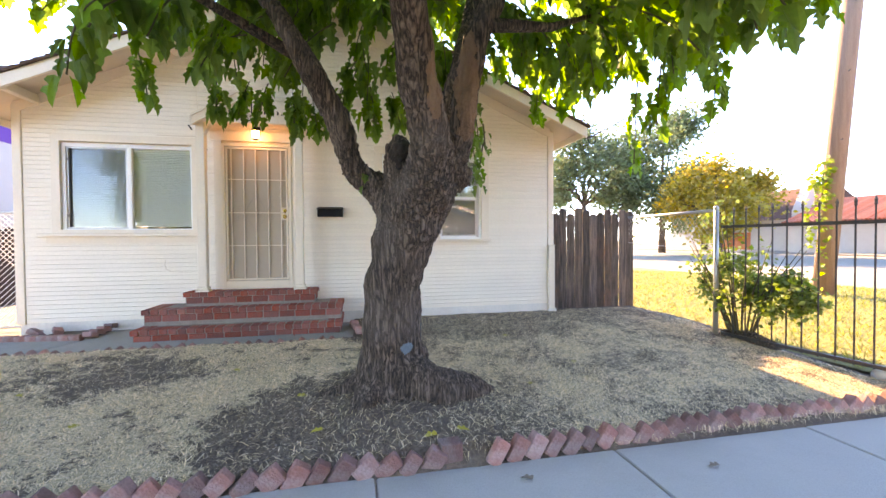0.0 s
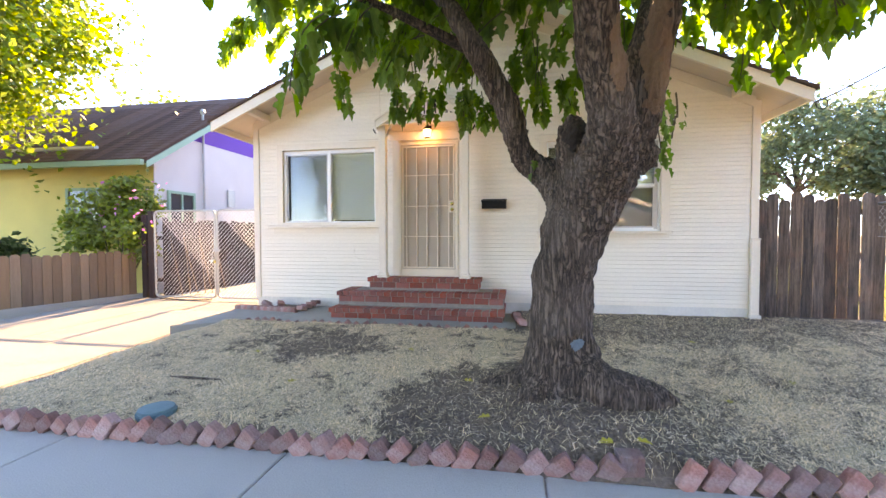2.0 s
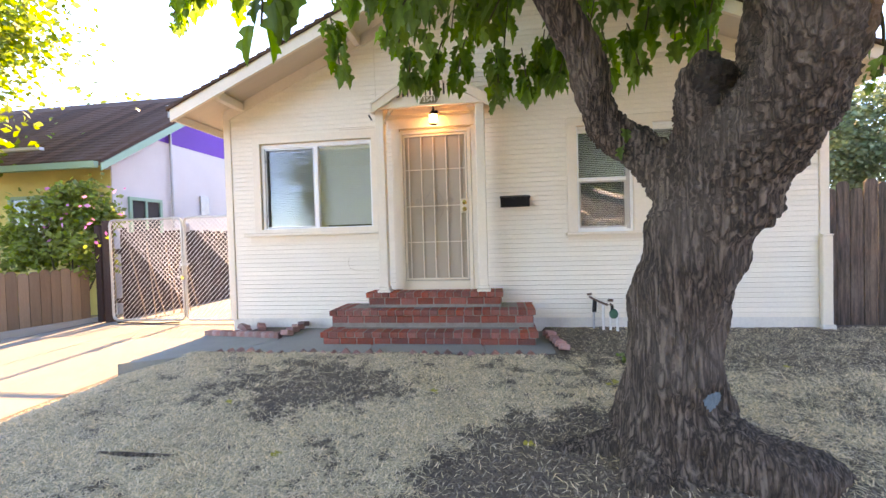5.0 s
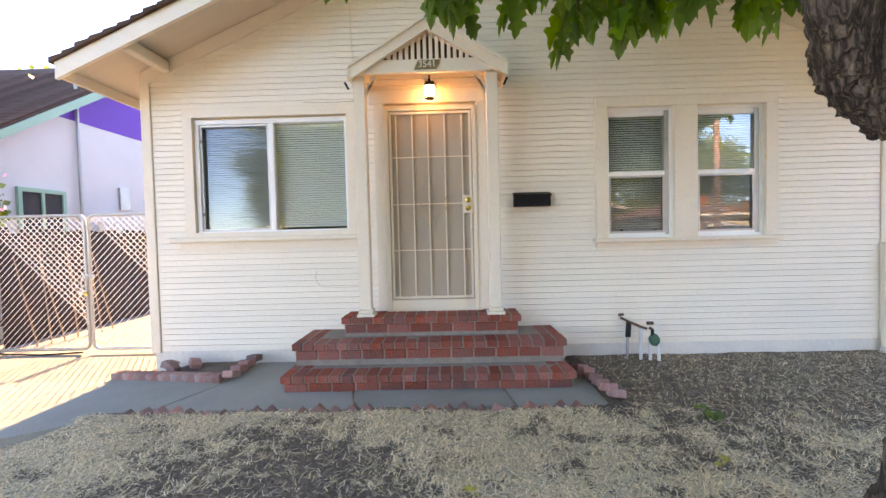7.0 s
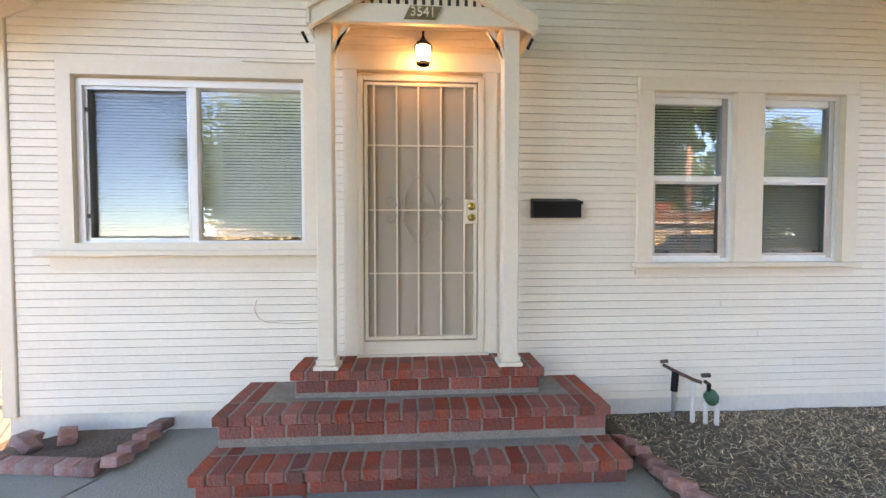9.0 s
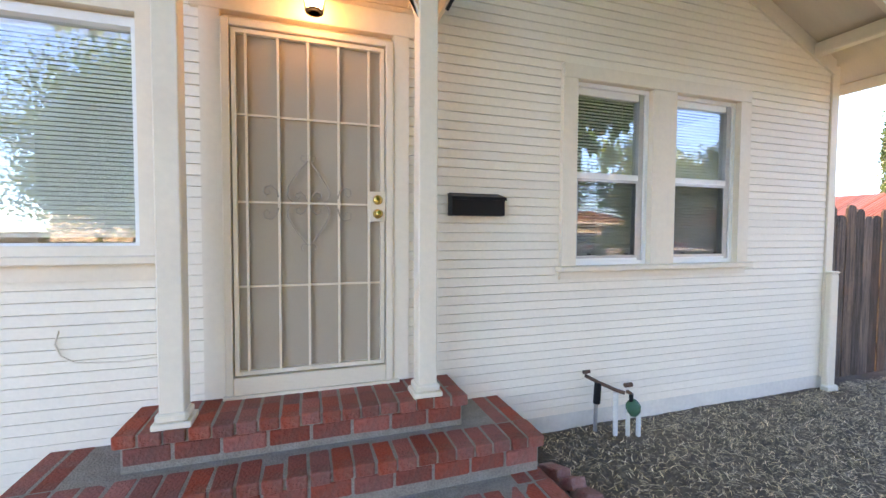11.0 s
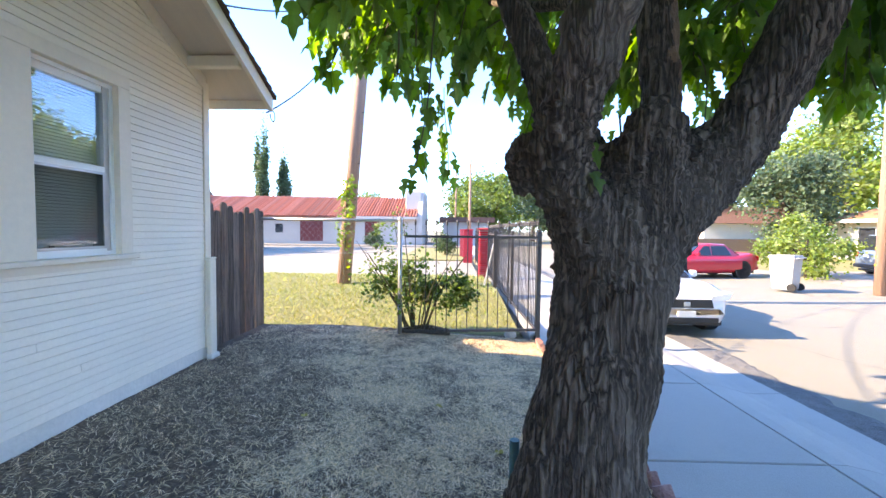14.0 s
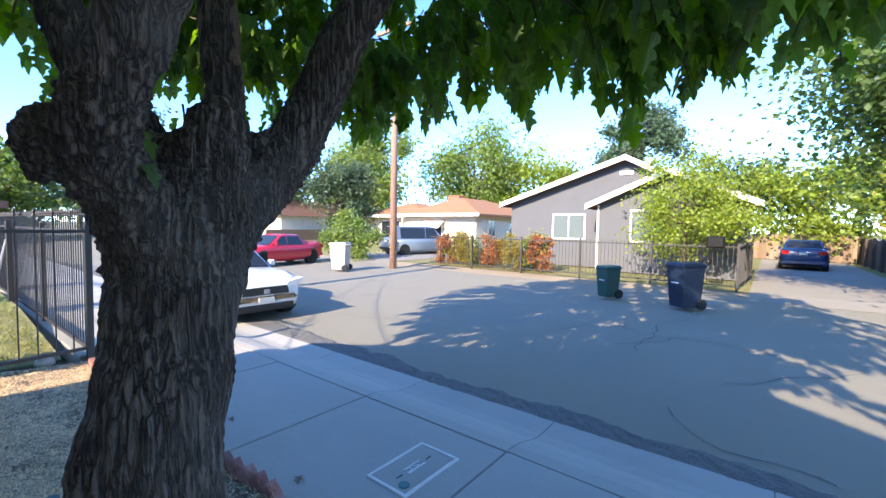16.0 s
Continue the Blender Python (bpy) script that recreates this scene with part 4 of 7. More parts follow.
    link(h.outputs[0], bp.inputs["Height"])
    link(bp.outputs[0], b.inputs["Normal"])
    return mat


BARK = bark_material()
HEARTWOOD = material("bare_split_wood", (0.27, 0.165, 0.10), 0.8, vary=0.5, scale=4, bump=0.5, grain=40, stretch=(7, 7, 0.5), tint=(0.13, 0.08, 0.05))
BLUE_PAINT = material("blue_spray_paint", (0.17, 0.25, 0.29), 0.7, vary=0.4, scale=20, bump=0.3)

limbs = [
    # trunk, root flare and root lobe
    ([(1.72, -3.22, -0.05), (1.69, -3.20, 0.22), (1.67, -3.185, 0.40), (1.66, -3.205, 0.58), (1.665, -3.25, 0.81), (1.675, -3.285, 1.03), (1.705, -3.325, 1.24), (1.75, -3.36, 1.42), (1.80, -3.40, 1.57), (1.86, -3.44, 1.75), (1.94, -3.50, 1.93)], [0.42, 0.345, 0.292, 0.248, 0.226, 0.216, 0.214, 0.226, 0.25, 0.262, 0.225]),
    ([(1.76, -3.28, 0.46), (1.88, -3.40, 0.32), (2.02, -3.40, 0.25), (2.18, -3.33, 0.21), (2.36, -3.22, 0.16), (2.54, -3.12, 0.09)], [0.14, 0.165, 0.17, 0.145, 0.10, 0.05]),
    ([(1.58, -3.30, 0.34), (1.47, -3.43, 0.18), (1.42, -3.52, 0.08)], [0.15, 0.13, 0.08]),
    ([(1.50, -3.20, 0.30), (1.28, -3.10, 0.18), (0.98, -3.02, 0.10)], [0.13, 0.07, 0.03]),
    # limb to the north-west
    ([(1.74, -3.30, 1.60), (1.60, -3.15, 1.80), (1.50, -3.09, 1.895), (1.42, -3.075, 1.97), (1.355, -3.085, 2.06), (1.315, -3.12, 2.19), (1.265, -3.17, 2.37), (1.15, -3.20, 2.57), (1.03, -3.22, 2.78), (0.80, -3.10, 3.2), (0.40, -2.80, 3.8), (0.0, -2.5, 4.5)], [0.16, 0.118, 0.102, 0.097, 0.095, 0.095, 0.093, 0.09, 0.086, 0.07, 0.05, 0.03]),
    # limb leaning over the pavement
    ([(1.82, -3.50, 1.70), (1.89, -3.72, 1.88), (1.875, -3.90, 2.05), (1.825, -3.98, 2.22), (1.78, -4.035, 2.37), (1.745, -4.08, 2.51), (1.725, -4.13, 2.64), (1.65, -4.27, 2.95), (1.48, -4.55, 3.5), (1.35, -4.9, 4.3), (1.25, -5.3, 5.3)], [0.22, 0.175, 0.138, 0.121, 0.115, 0.114, 0.112, 0.104, 0.085, 0.06, 0.035]),
    # upright middle limb, split open
    ([(1.96, -3.50, 1.88), (2.07, -3.63, 2.06), (2.13, -3.715, 2.23), (2.16, -3.715, 2.48), (2.19, -3.72, 2.64), (2.23, -3.72, 2.80), (2.40, -3.70, 3.2), (2.75, -3.6, 4.0), (3.2, -3.5, 5.1)], [0.16, 0.115, 0.092, 0.088, 0.088, 0.088, 0.075, 0.055, 0.03]),
    # limb to the back
    ([(1.93, -3.36, 1.86), (2.06, -3.24, 2.15), (2.15, -3.12, 2.5), (2.3, -2.95, 3.0), (2.5, -2.6, 3.7), (2.7, -2.2, 4.6)], [0.15, 0.10, 0.08, 0.065, 0.05, 0.03]),
    # stub and burls
    ([(1.77, -3.43, 1.78), (1.72, -3.49, 1.98), (1.71, -3.51, 2.12)], [0.15, 0.13, 0.10]),
    ([(2.05, -3.58, 1.96), (2.13, -3.67, 2.0)], [0.12, 0.085]),
    ([(2.08, -3.45, 1.88), (2.20, -3.51, 1.93)], [0.13, 0.085]),
    ([(1.96, -3.80, 2.03), (1.98, -3.88, 2.07)], [0.10, 0.055]),
    ([(1.565, -3.055, 1.87), (1.525, -2.985, 1.95)], [0.125, 0.088]),
]
raw = Shape()
for pts, rad in limbs:
    fine_p, fine_r = [], []
    for i in range(len(pts) - 1):
        for k in range(3):
            u = k / 3
            p = [Vector(pts[max(i - 1, 0)]), Vector(pts[i]), Vector(pts[i + 1]), Vector(pts[min(i + 2, len(pts) - 1)])]
            q = 0.5 * (2 * p[1] + (p[2] - p[0]) * u + (2 * p[0] - 5 * p[1] + 4 * p[2] - p[3]) * u * u + (3 * p[1] - p[0] - 3 * p[2] + p[3]) * u ** 3)
            fine_p.append(q)
            fine_r.append(rad[i] + (rad[i + 1] - rad[i]) * u)
    fine_p.append(Vector(pts[-1]))
    fine_r.append(rad[-1])
    raw.tube(fine_p, fine_r, 18, wobble=0.16, seed=len(raw.v))
    end, a0 = fine_p[-1], fine_r[-1]
    raw.tube([end - (end - fine_p[-2]).normalized() * a0 * 0.2, end + (end - fine_p[-2]).normalized() * a0 * 0.6], [a0 * 0.95, a0 * 0.35], 12)
tmp = new("tmp_trunk", raw.mesh("tmp_trunk", BARK))
rm = tmp.modifiers.new("remesh", "REMESH")
rm.mode, rm.voxel_size, rm.use_smooth_shade = "VOXEL", 0.0095, True
sm = tmp.modifiers.new("smooth", "SMOOTH")
sm.factor, sm.iterations = 0.5, 16
trunk_me = bpy.data.meshes.new_from_object(tmp.evaluated_get(bpy.context.evaluated_depsgraph_get()))
bpy.data.objects.remove(tmp)
shift = []
for v in trunk_me.vertices:
    p, nrm = v.co, v.normal
    steep = 0.22 + 0.5 * max(0.0, min(1.0, (p.z - 1.45) / 0.6)) * (1.0 if p.z < 2.2 else 0.3)
    q = Vector((p.x * 18, p.y * 18, p.z * 18 * steep))
    q += 0.9 * noise.noise_vector(q * 0.35)
    ridge = abs(noise.noise(q)) - 0.18
    d = 0.024 * ridge + 0.005 * noise.noise(p * 55) + 0.018 * noise.noise(p * 5)
    q2 = Vector((p.x * 38, p.y * 38, p.z * 38 * steep * 0.6)) + 0.7 * noise.noise_vector(q * 0.6)
    d += 0.017 * (abs(noise.noise(q2)) - 0.2)
    if p.z > 2.5:
        d *= 0.6
    shift.append(p + nrm * d)
for v, p in zip(trunk_me.vertices, shift):
    v.co = p
trunk_me.materials.clear()
trunk_me.materials.append(BARK)
for pl in trunk_me.polygons:
    pl.use_smooth = True

tree = thing("mulberry_tree", "large old mulberry tree with furrowed bark and lobed leaves", "tree", at=(0, 0, 0))
trunk = part("trunk", trunk_me, BARK, tree, "thick grey-brown furrowed trunk forking into limbs")


def trunk_patch(name, centre, size, mat, label, lift=0.004):
    """A patch that lies on the bark round a point."""
    s, used = Shape(), {}
    c = Vector(centre)
    for pl in trunk_me.polygons:
        off = pl.center - c
        e = math.sqrt(sum((off[k] / size[k]) ** 2 for k in range(3))) + 0.45 * noise.noise(pl.center * 17)
        if e < 1:
            ids = []
            for i in pl.vertices:
                if i not in used:
                    used[i] = len(s.v)
                    s.v.append(tuple(trunk_me.vertices[i].co + trunk_me.vertices[i].normal * lift))
                ids.append(used[i])
            s.f.append(tuple(ids))
    if s.f:
        part(name, s, mat, trunk, label)


trunk_patch("paint_mark", (1.76, -3.44, 0.60), (0.05, 0.13, 0.04), BLUE_PAINT, "faded blue spray paint mark")
trunk_patch("split_wood", (2.15, -3.81, 2.45), (0.09, 0.10, 0.42), HEARTWOOD, "bare brown split wood", 0.003)
trunk_patch("split_wood", (1.86, -4.09, 2.47), (0.06, 0.10, 0.34), HEARTWOOD, "bare brown split wood", 0.003)
trunk_patch("hollow", (1.71, -3.62, 2.06), (0.10, 0.08, 0.13), material("dark_rotted_wood", (0.05, 0.035, 0.026), 0.95, vary=0.5, scale=14, bump=0.6), "dark rotted hollow", 0.003)

LEAF_OUT = [(0.0, 0.0), (0.16, -0.03), (0.34, 0.06), (0.40, 0.22), (0.27, 0.30), (0.20, 0.38), (0.37, 0.48), (0.42, 0.64), (0.26, 0.68), (0.18, 0.74), (0.15, 0.88), (0.0, 1.08)]


def leaf_cloud(shape, base, along, up, length, fold, full=True):
    """One lobed leaf from its stalk's end: two halves folded on the midrib."""
    side = along.cross(up).normalized()
    up = side.cross(along).normalized()
    out = LEAF_OUT if full else [LEAF_OUT[i] for i in (0, 2, 3, 5, 7, 9, 11)]
    k = len(shape.v)
    for px, py in out:
        droop = -0.22 * py * py
        shape.v.append(tuple(base + (side * px + along * py + up * (px * fold + droop)) * length))
    for px, py in out[1:-1]:
        droop = -0.22 * py * py
        shape.v.append(tuple(base + (-side * px + along * py + up * (px * fold + droop)) * length))
    n = len(out)
    shape.f.append(tuple(k + i for i in range(n)))
    shape.f.append((k, k + n - 1) + tuple(k + n + i for i in range(n - 3, -1, -1)))


leaf_rng = random.Random(21)
CROWN_C, CROWN_R = Vector((1.75, -3.75, 4.9)), Vector((4.2, 3.9, 2.6))


def low_edge(x, y):
    """Height of the crown's underside."""
    r = math.hypot((x - CROWN_C.x) / CROWN_R.x, (y - CROWN_C.y) / CROWN_R.y)
    return 2.72 + 0.25 * r + 0.42 * noise.noise(Vector((x * 0.9, y * 0.9, 2.0))) + (0.35 if y < -5.5 else 0.0) + (0.32 if y > -3.0 else 0.0) + 0.5 * max(0.0, -0.2 - x) + 0.45 * max(0.0, x - 3.4)


def twig(shape, start, heading, length, count, size, wood, fall=0.9, full=True):
    p, d = Vector(start), Vector(heading).normalized()
    pts = [p.copy()]
    step = length / count
    for i in range(count):
        d = (d + Vector((leaf_rng.uniform(-0.12, 0.12), leaf_rng.uniform(-0.12, 0.12), -fall / count))).normalized()
        p = p + d * step
        pts.append(p.copy())
        for _ in range(2):
            az = leaf_rng.uniform(0, 2 * math.pi)
            outw = Vector((math.cos(az), math.sin(az), 0)) * 0.75 + d * 0.5
            along = (outw + Vector((0, 0, leaf_rng.uniform(-1.35, -0.35)))).normalized()
            up = (Vector((0, 0, 1)) + outw * 0.6 + Vector((leaf_rng.uniform(-0.4, 0.4), leaf_rng.uniform(-0.4, 0.4), 0))).normalized()
            leaf_cloud(shape, p + outw * 0.05, along, up, size * leaf_rng.uniform(0.6, 1.2), leaf_rng.uniform(0.1, 0.45), full)
    wood.tube(pts[:: max(1, count // 4)] + [pts[-1]], [0.006] * (len(pts[:: max(1, count // 4)]) + 1), 4, cap=False)


crown, twigs = Shape(), Shape()
made = 0
while made < 1600:
    u = Vector((leaf_rng.uniform(-1, 1), leaf_rng.uniform(-1, 1), leaf_rng.uniform(-0.85, 1)))
    if not 0.28 < u.length < 1:
        continue
    p = Vector((CROWN_C.x + u.x * CROWN_R.x, CROWN_C.y + u.y * CROWN_R.y, CROWN_C.z + u.z * CROWN_R.z))
    if p.z < low_edge(p.x, p.y) + 0.35 or noise.noise(p * 0.6) < -0.22:
        continue
    if (p.y > -1.75 and p.z < 4.7) or (math.hypot(p.x - 1.8, p.y + 3.5) < 0.85 and p.z < 3.3):
        continue
    if p.y > -5.0 and p.x < 0.4 and p.z < 3.25 + (0.4 - p.x) * 0.95:
        continue
    if p.z > 4.3 and leaf_rng.random() < 0.5:
        made += 1
        continue
    outw = Vector((u.x, u.y, 0.25)).normalized()
    twig(crown, p, outw + Vector((leaf_rng.uniform(-0.6, 0.6), leaf_rng.uniform(-0.6, 0.6), leaf_rng.uniform(-0.2, 0.4))), leaf_rng.uniform(0.45, 0.8), leaf_rng.randint(7, 11), 0.175, twigs, 1.3)
    made += 1
# larger close-set leaves of the upper crown, out of view, added to cast shade
made = 0
while made < 110:
    u = Vector((leaf_rng.uniform(-1, 1), leaf_rng.uniform(-1, 1), leaf_rng.uniform(-0.1, 0.9)))
    if u.length > 0.95:
        continue
    p = Vector((CROWN_C.x + u.x * CROWN_R.x, CROWN_C.y + u.y * CROWN_R.y, CROWN_C.z + u.z * CROWN_R.z))
    if p.x < -0.1 and p.z < 4.4 + (-0.1 - p.x) * 0.8 or p.z < 4.9:
        continue
    twig(crown, p, (u.x + leaf_rng.uniform(-0.6, 0.6), u.y + leaf_rng.uniform(-0.6, 0.6), 0.2), 0.8, 8, 0.27, twigs, 1.0, False)
    made += 1
# fringe along the underside
made = 0
while made < 230:
    a, r = leaf_rng.uniform(0, 2 * math.pi), math.sqrt(leaf_rng.uniform(0.12, 1.0))
    x, y = CROWN_C.x + r * math.cos(a) * (CROWN_R.x - 0.5), CROWN_C.y + r * math.sin(a) * (CROWN_R.y - 0.6)
    if y > -1.9 or math.hypot(x - 1.8, y + 3.5) < 0.7:
        continue
    if x < 0.0 or x > 4.8:
        continue
    z = low_edge(x, y) + leaf_rng.uniform(0.15, 0.5)
    outw = Vector((math.cos(a), math.sin(a), 0.1))
    twig(crown, (x, y, z), outw + Vector((leaf_rng.uniform(-0.5, 0.5), leaf_rng.uniform(-0.5, 0.5), 0)), leaf_rng.uniform(0.4, 0.7), leaf_rng.randint(6, 9), 0.165, twigs, 1.7)
    made += 1
# spray of leaves over the pavement and a thin branch to the west
for _ in range(70):
    x, y = leaf_rng.uniform(-1.6, 1.6), leaf_rng.uniform(-7.2, -5.4)
    twig(crown, (x, y, leaf_rng.uniform(3.35, 3.9)), (leaf_rng.uniform(-0.6, 0.6), -0.5, 0.0), leaf_rng.uniform(0.4, 0.6), 7, 0.165, twigs, 1.6)
for k in range(12):
    u = k / 11
    twig(crown, (-2.0 + 1.9 * u + leaf_rng.uniform(-0.15, 0.15), -2.0 - 0.6 * u + leaf_rng.uniform(-0.25, 0.25), 3.5 + 0.25 * u + leaf_rng.uniform(0, 0.35)), (-0.8, leaf_rng.uniform(-0.4, 0.4), 0.1), 0.5, 7, 0.15, twigs, 1.0)
# long hanging shoots
for sx_, sy_, sz_, ln in ((4.25, -2.6, 3.1, 0.9), (1.35, -2.45, 2.75, 0.3), (0.35, -2.2, 3.0, 0.35), (0.75, -2.1, 2.95, 0.42), (-0.3, -2.6, 3.0, 0.35), (1.25, -2.15, 2.95, 0.35), (0.9, -5.6, 3.0, 0.6), (3.9, -3.4, 2.9, 0.5), (4.4, -3.5, 3.1, 0.55), (0.55, -2.35, 2.93, 0.3), (1.0, -2.4, 2.8, 0.3), (1.2, -2.25, 2.95, 0.3), (1.5, -2.3, 2.85, 0.33), (0.2, -2.35, 2.9, 0.3), (1.75, -2.2, 2.95, 0.35), (0.85, -2.3, 2.9, 0.35)):
    twig(crown, (sx_ + leaf_rng.uniform(-0.1, 0.1), sy_ + leaf_rng.uniform(-0.1, 0.1), sz_), (leaf_rng.uniform(-0.3, 0.3), leaf_rng.uniform(-0.3, 0.3), -0.6), ln, 10, 0.135, twigs, 1.5)
for sx_, sy_, sz_, ln, size_ in ((2.38, -2.62, 2.85, 0.9, 0.105), (2.55, -2.5, 2.9, 0.55, 0.105), (2.25, -2.45, 2.95, 0.5, 0.105), (1.47, -3.12, 2.02, 0.14, 0.07), (2.30, -3.66, 2.12, 0.14, 0.06), (2.32, -3.60, 2.28, 0.16, 0.06)):
    twig(crown, (sx_, sy_, sz_), (leaf_rng.uniform(-0.2, 0.2), leaf_rng.uniform(-0.2, 0.2), -0.6), ln, max(3, int(ln * 13)), size_, twigs, 1.5)
tagged(part("crown", crown, LEAF, tree, "dense crown of green lobed leaves"), kind="stuff")
TWIG = material("green_brown_twig", (0.10, 0.085, 0.04), 0.8, vary=0.3)
tagged(part("fine_wood", twigs, TWIG, tree), kind="stuff")
# secondary boughs up into the crown
for tips in (((0.35, -2.5, 3.8), (-0.6, -3.0, 4.2), (-1.2, -3.3, 4.9)), ((1.42, -4.55, 3.5), (0.6, -5.3, 4.1), (0.0, -6.0, 4.8)), ((1.42, -4.55, 3.5), (2.2, -5.4, 4.2), (2.8, -6.2, 5.0)), ((2.85, -3.6, 4.1), (3.8, -3.9, 4.6), (4.6, -4.2, 5.2)), ((2.5, -2.6, 3.7), (3.3, -2.4, 4.2), (4.0, -2.5, 4.9)), ((0.98, -2.92, 2.92), (0.3, -3.2, 3.2), (-0.6, -3.5, 3.5)), ((2.34, -3.76, 2.92), (3.0, -3.3, 3.2), (3.7, -2.9, 3.6))):
    part("bough", Shape().tube(tips, [0.05, 0.035, 0.012], 8, wobble=0.2), BARK, tree, smooth=True)

# ---- plants, fences and poles ----
plant_rng = random.Random(5)


def foliage(shape, centre, radii, count, size, clumps=14, hollow=0.35):
    """Leaves in uneven clumps through an egg-shaped crown."""
    c, r = Vector(centre), Vector(radii)
    hubs = []
    while len(hubs) < clumps:
        u = Vector([plant_rng.uniform(-1, 1) for _ in range(3)])
        if hollow < u.length < 1:
            hubs.append((Vector((c.x + u.x * r.x, c.y + u.y * r.y, c.z + u.z * r.z)), plant_rng.uniform(0.22, 0.48)))
    for _ in range(count):
        h, s = plant_rng.choice(hubs)
        u = Vector([plant_rng.gauss(0, 0.5) for _ in range(3)])
        p = h + Vector((u.x * r.x * s, u.y * r.y * s, u.z * r.z * s))
        a = Vector([plant_rng.uniform(-1, 1), plant_rng.uniform(-1, 1), plant_rng.uniform(-0.9, 0.3)]).normalized()
        b = a.orthogonal().normalized()
        q = plant_rng.uniform(0, 6.28)
        b = b * math.cos(q) + a.cross(b) * math.sin(q)
        n = a.cross(b)
        L = size * plant_rng.uniform(0.6, 1.3)
        k = len(shape.v)
        shape.v += [tuple(p), tuple(p + a * L * 0.5 + b * L * 0.36 + n * L * 0.08), tuple(p + a * L), tuple(p + a * L * 0.5 - b * L * 0.36 + n * L * 0.08)]
        shape.f += [(k, k + 1, k + 2), (k, k + 2, k + 3)]
    return hubs


def garden_tree(name, label, at, height, radii, leaf_mat, leaves=2200, size=0.22, trunk_r=0.16, bark=None, clumps=22, crown_z=None, group=""):
    t = thing(name, label, "tree" if "tree" in name else "shrub", group, at)
    cz = crown_z if crown_z is not None else height - radii[2]
    s = Shape()
    far = math.hypot(at[0], at[1] + 3) > 24
    hubs = foliage(s, (0, 0, cz), radii, int(leaves * (3.4 if far else 2.6)), size * (0.95 if far else 0.8), clumps)
    tagged(part("crown", s, leaf_mat, t), kind="stuff")
    lean = plant_rng.uniform(-0.15, 0.15)
    fork = max(cz - radii[2] * 0.6, 0.25)
    part("trunk", Shape().tube([(0, 0, -0.15), (lean * 0.4, 0, fork * 0.5), (lean, 0.05, fork), (lean, 0.05, cz + radii[2] * 0.3)], [trunk_r * 1.25, trunk_r, trunk_r * 0.8, trunk_r * 0.25], 9, wobble=0.2), bark or BARK, t, smooth=True)
    for h, _ in hubs[:9]:
        part("limb", Shape().tube([(lean, 0.05, fork), tuple((Vector((lean, 0.05, fork)) + h) / 2 + Vector((0, 0, 0.15 * radii[2]))), tuple(h)], [trunk_r * 0.5, trunk_r * 0.32, trunk_r * 0.1], 6, cap=False), bark or BARK, t)
    return t


LEAF_LIME = material("lime_maple_leaf", (0.15, 0.245, 0.035), 0.5, vary=0.3, scale=2, bump=0.0, tint=(0.19, 0.255, 0.035), island=0.4, through_light=0.38)
LEAF_MID = material("mid_green_leaf", (0.11, 0.18, 0.045), 0.5, vary=0.35, scale=1.5, bump=0.0, tint=(0.16, 0.21, 0.045), island=0.4, through_light=0.4)
# LEAF_MID lightened: sunlight on the foliage is partly in this base colour
LEAF_SUNNY = material("sunlit_green_leaf", (0.17, 0.25, 0.055), 0.5, vary=0.35, scale=1.5, bump=0.0, tint=(0.25, 0.29, 0.05), island=0.4, through_light=0.35)
LEAF_CREPE = material("bright_crepe_leaf", (0.25, 0.33, 0.05), 0.5, vary=0.3, scale=2, bump=0.0, tint=(0.30, 0.32, 0.05), island=0.35, through_light=0.4)
LEAF_DARK = material("dark_green_leaf", (0.07, 0.12, 0.05), 0.5, vary=0.3, scale=1.5, bump=0.0, island=0.4, through_light=0.3)
LEAF_GOLD = material("golden_leaf", (0.32, 0.27, 0.045), 0.5, vary=0.3, scale=1.5, bump=0.0, tint=(0.20, 0.22, 0.04), island=0.35, through_light=0.4)
LEAF_RUST = material("rusty_orange_leaf", (0.40, 0.17, 0.055), 0.6, vary=0.4, scale=1.5, bump=0.0, tint=(0.20, 0.16, 0.04), island=0.5, through_light=0.3)
LEAF_GREY = material("grey_green_leaf", (0.095, 0.145, 0.075), 0.6, vary=0.3, scale=1.5, bump=0.0, island=0.4, through_light=0.3)
PINK = material("pink_blossom", (0.62, 0.24, 0.42), 0.6, vary=0.2, bump=0.0, island=0.3, through_light=0.3)
RED_PAINT = material("red_painted_brick", (0.50, 0.03, 0.045), 0.6, vary=0.25, scale=6, bump=0.3, grain=30, rand=0.15)
PALE_WALL = material("pale_stucco", (0.55, 0.49, 0.43), 0.85, vary=0.12, scale=2, bump=0.3, grain=90)
CREAM_STUCCO = material("cream_stucco", (0.78, 0.70, 0.55), 0.85, vary=0.12, scale=2, bump=0.3, grain=90)
TERRACOTTA = material("terracotta_tile", (0.42, 0.14, 0.085), 0.8, vary=0.35, scale=3, bump=0.3, grain=30, island=0.25)
YELLOW_WALL = material("pale_yellow_siding", (0.75, 0.62, 0.20), 0.7, vary=0.15, scale=2, bump=0.1)
WHITE_WALL = material("white_block_wall", (0.68, 0.64, 0.61), 0.75, vary=0.12, scale=2, bump=0.15, grain=40)
PURPLE = material("purple_paint", (0.16, 0.035, 0.40), 0.65, vary=0.2, scale=2, bump=0.1)
GREEN_TRIM = material("mint_green_trim", (0.30, 0.48, 0.34), 0.6, vary=0.15, scale=3, bump=0.05)
DARK_GLASS = material("dark_window", (0.03, 0.035, 0.045), 0.08, vary=0.1, bump=0.0)
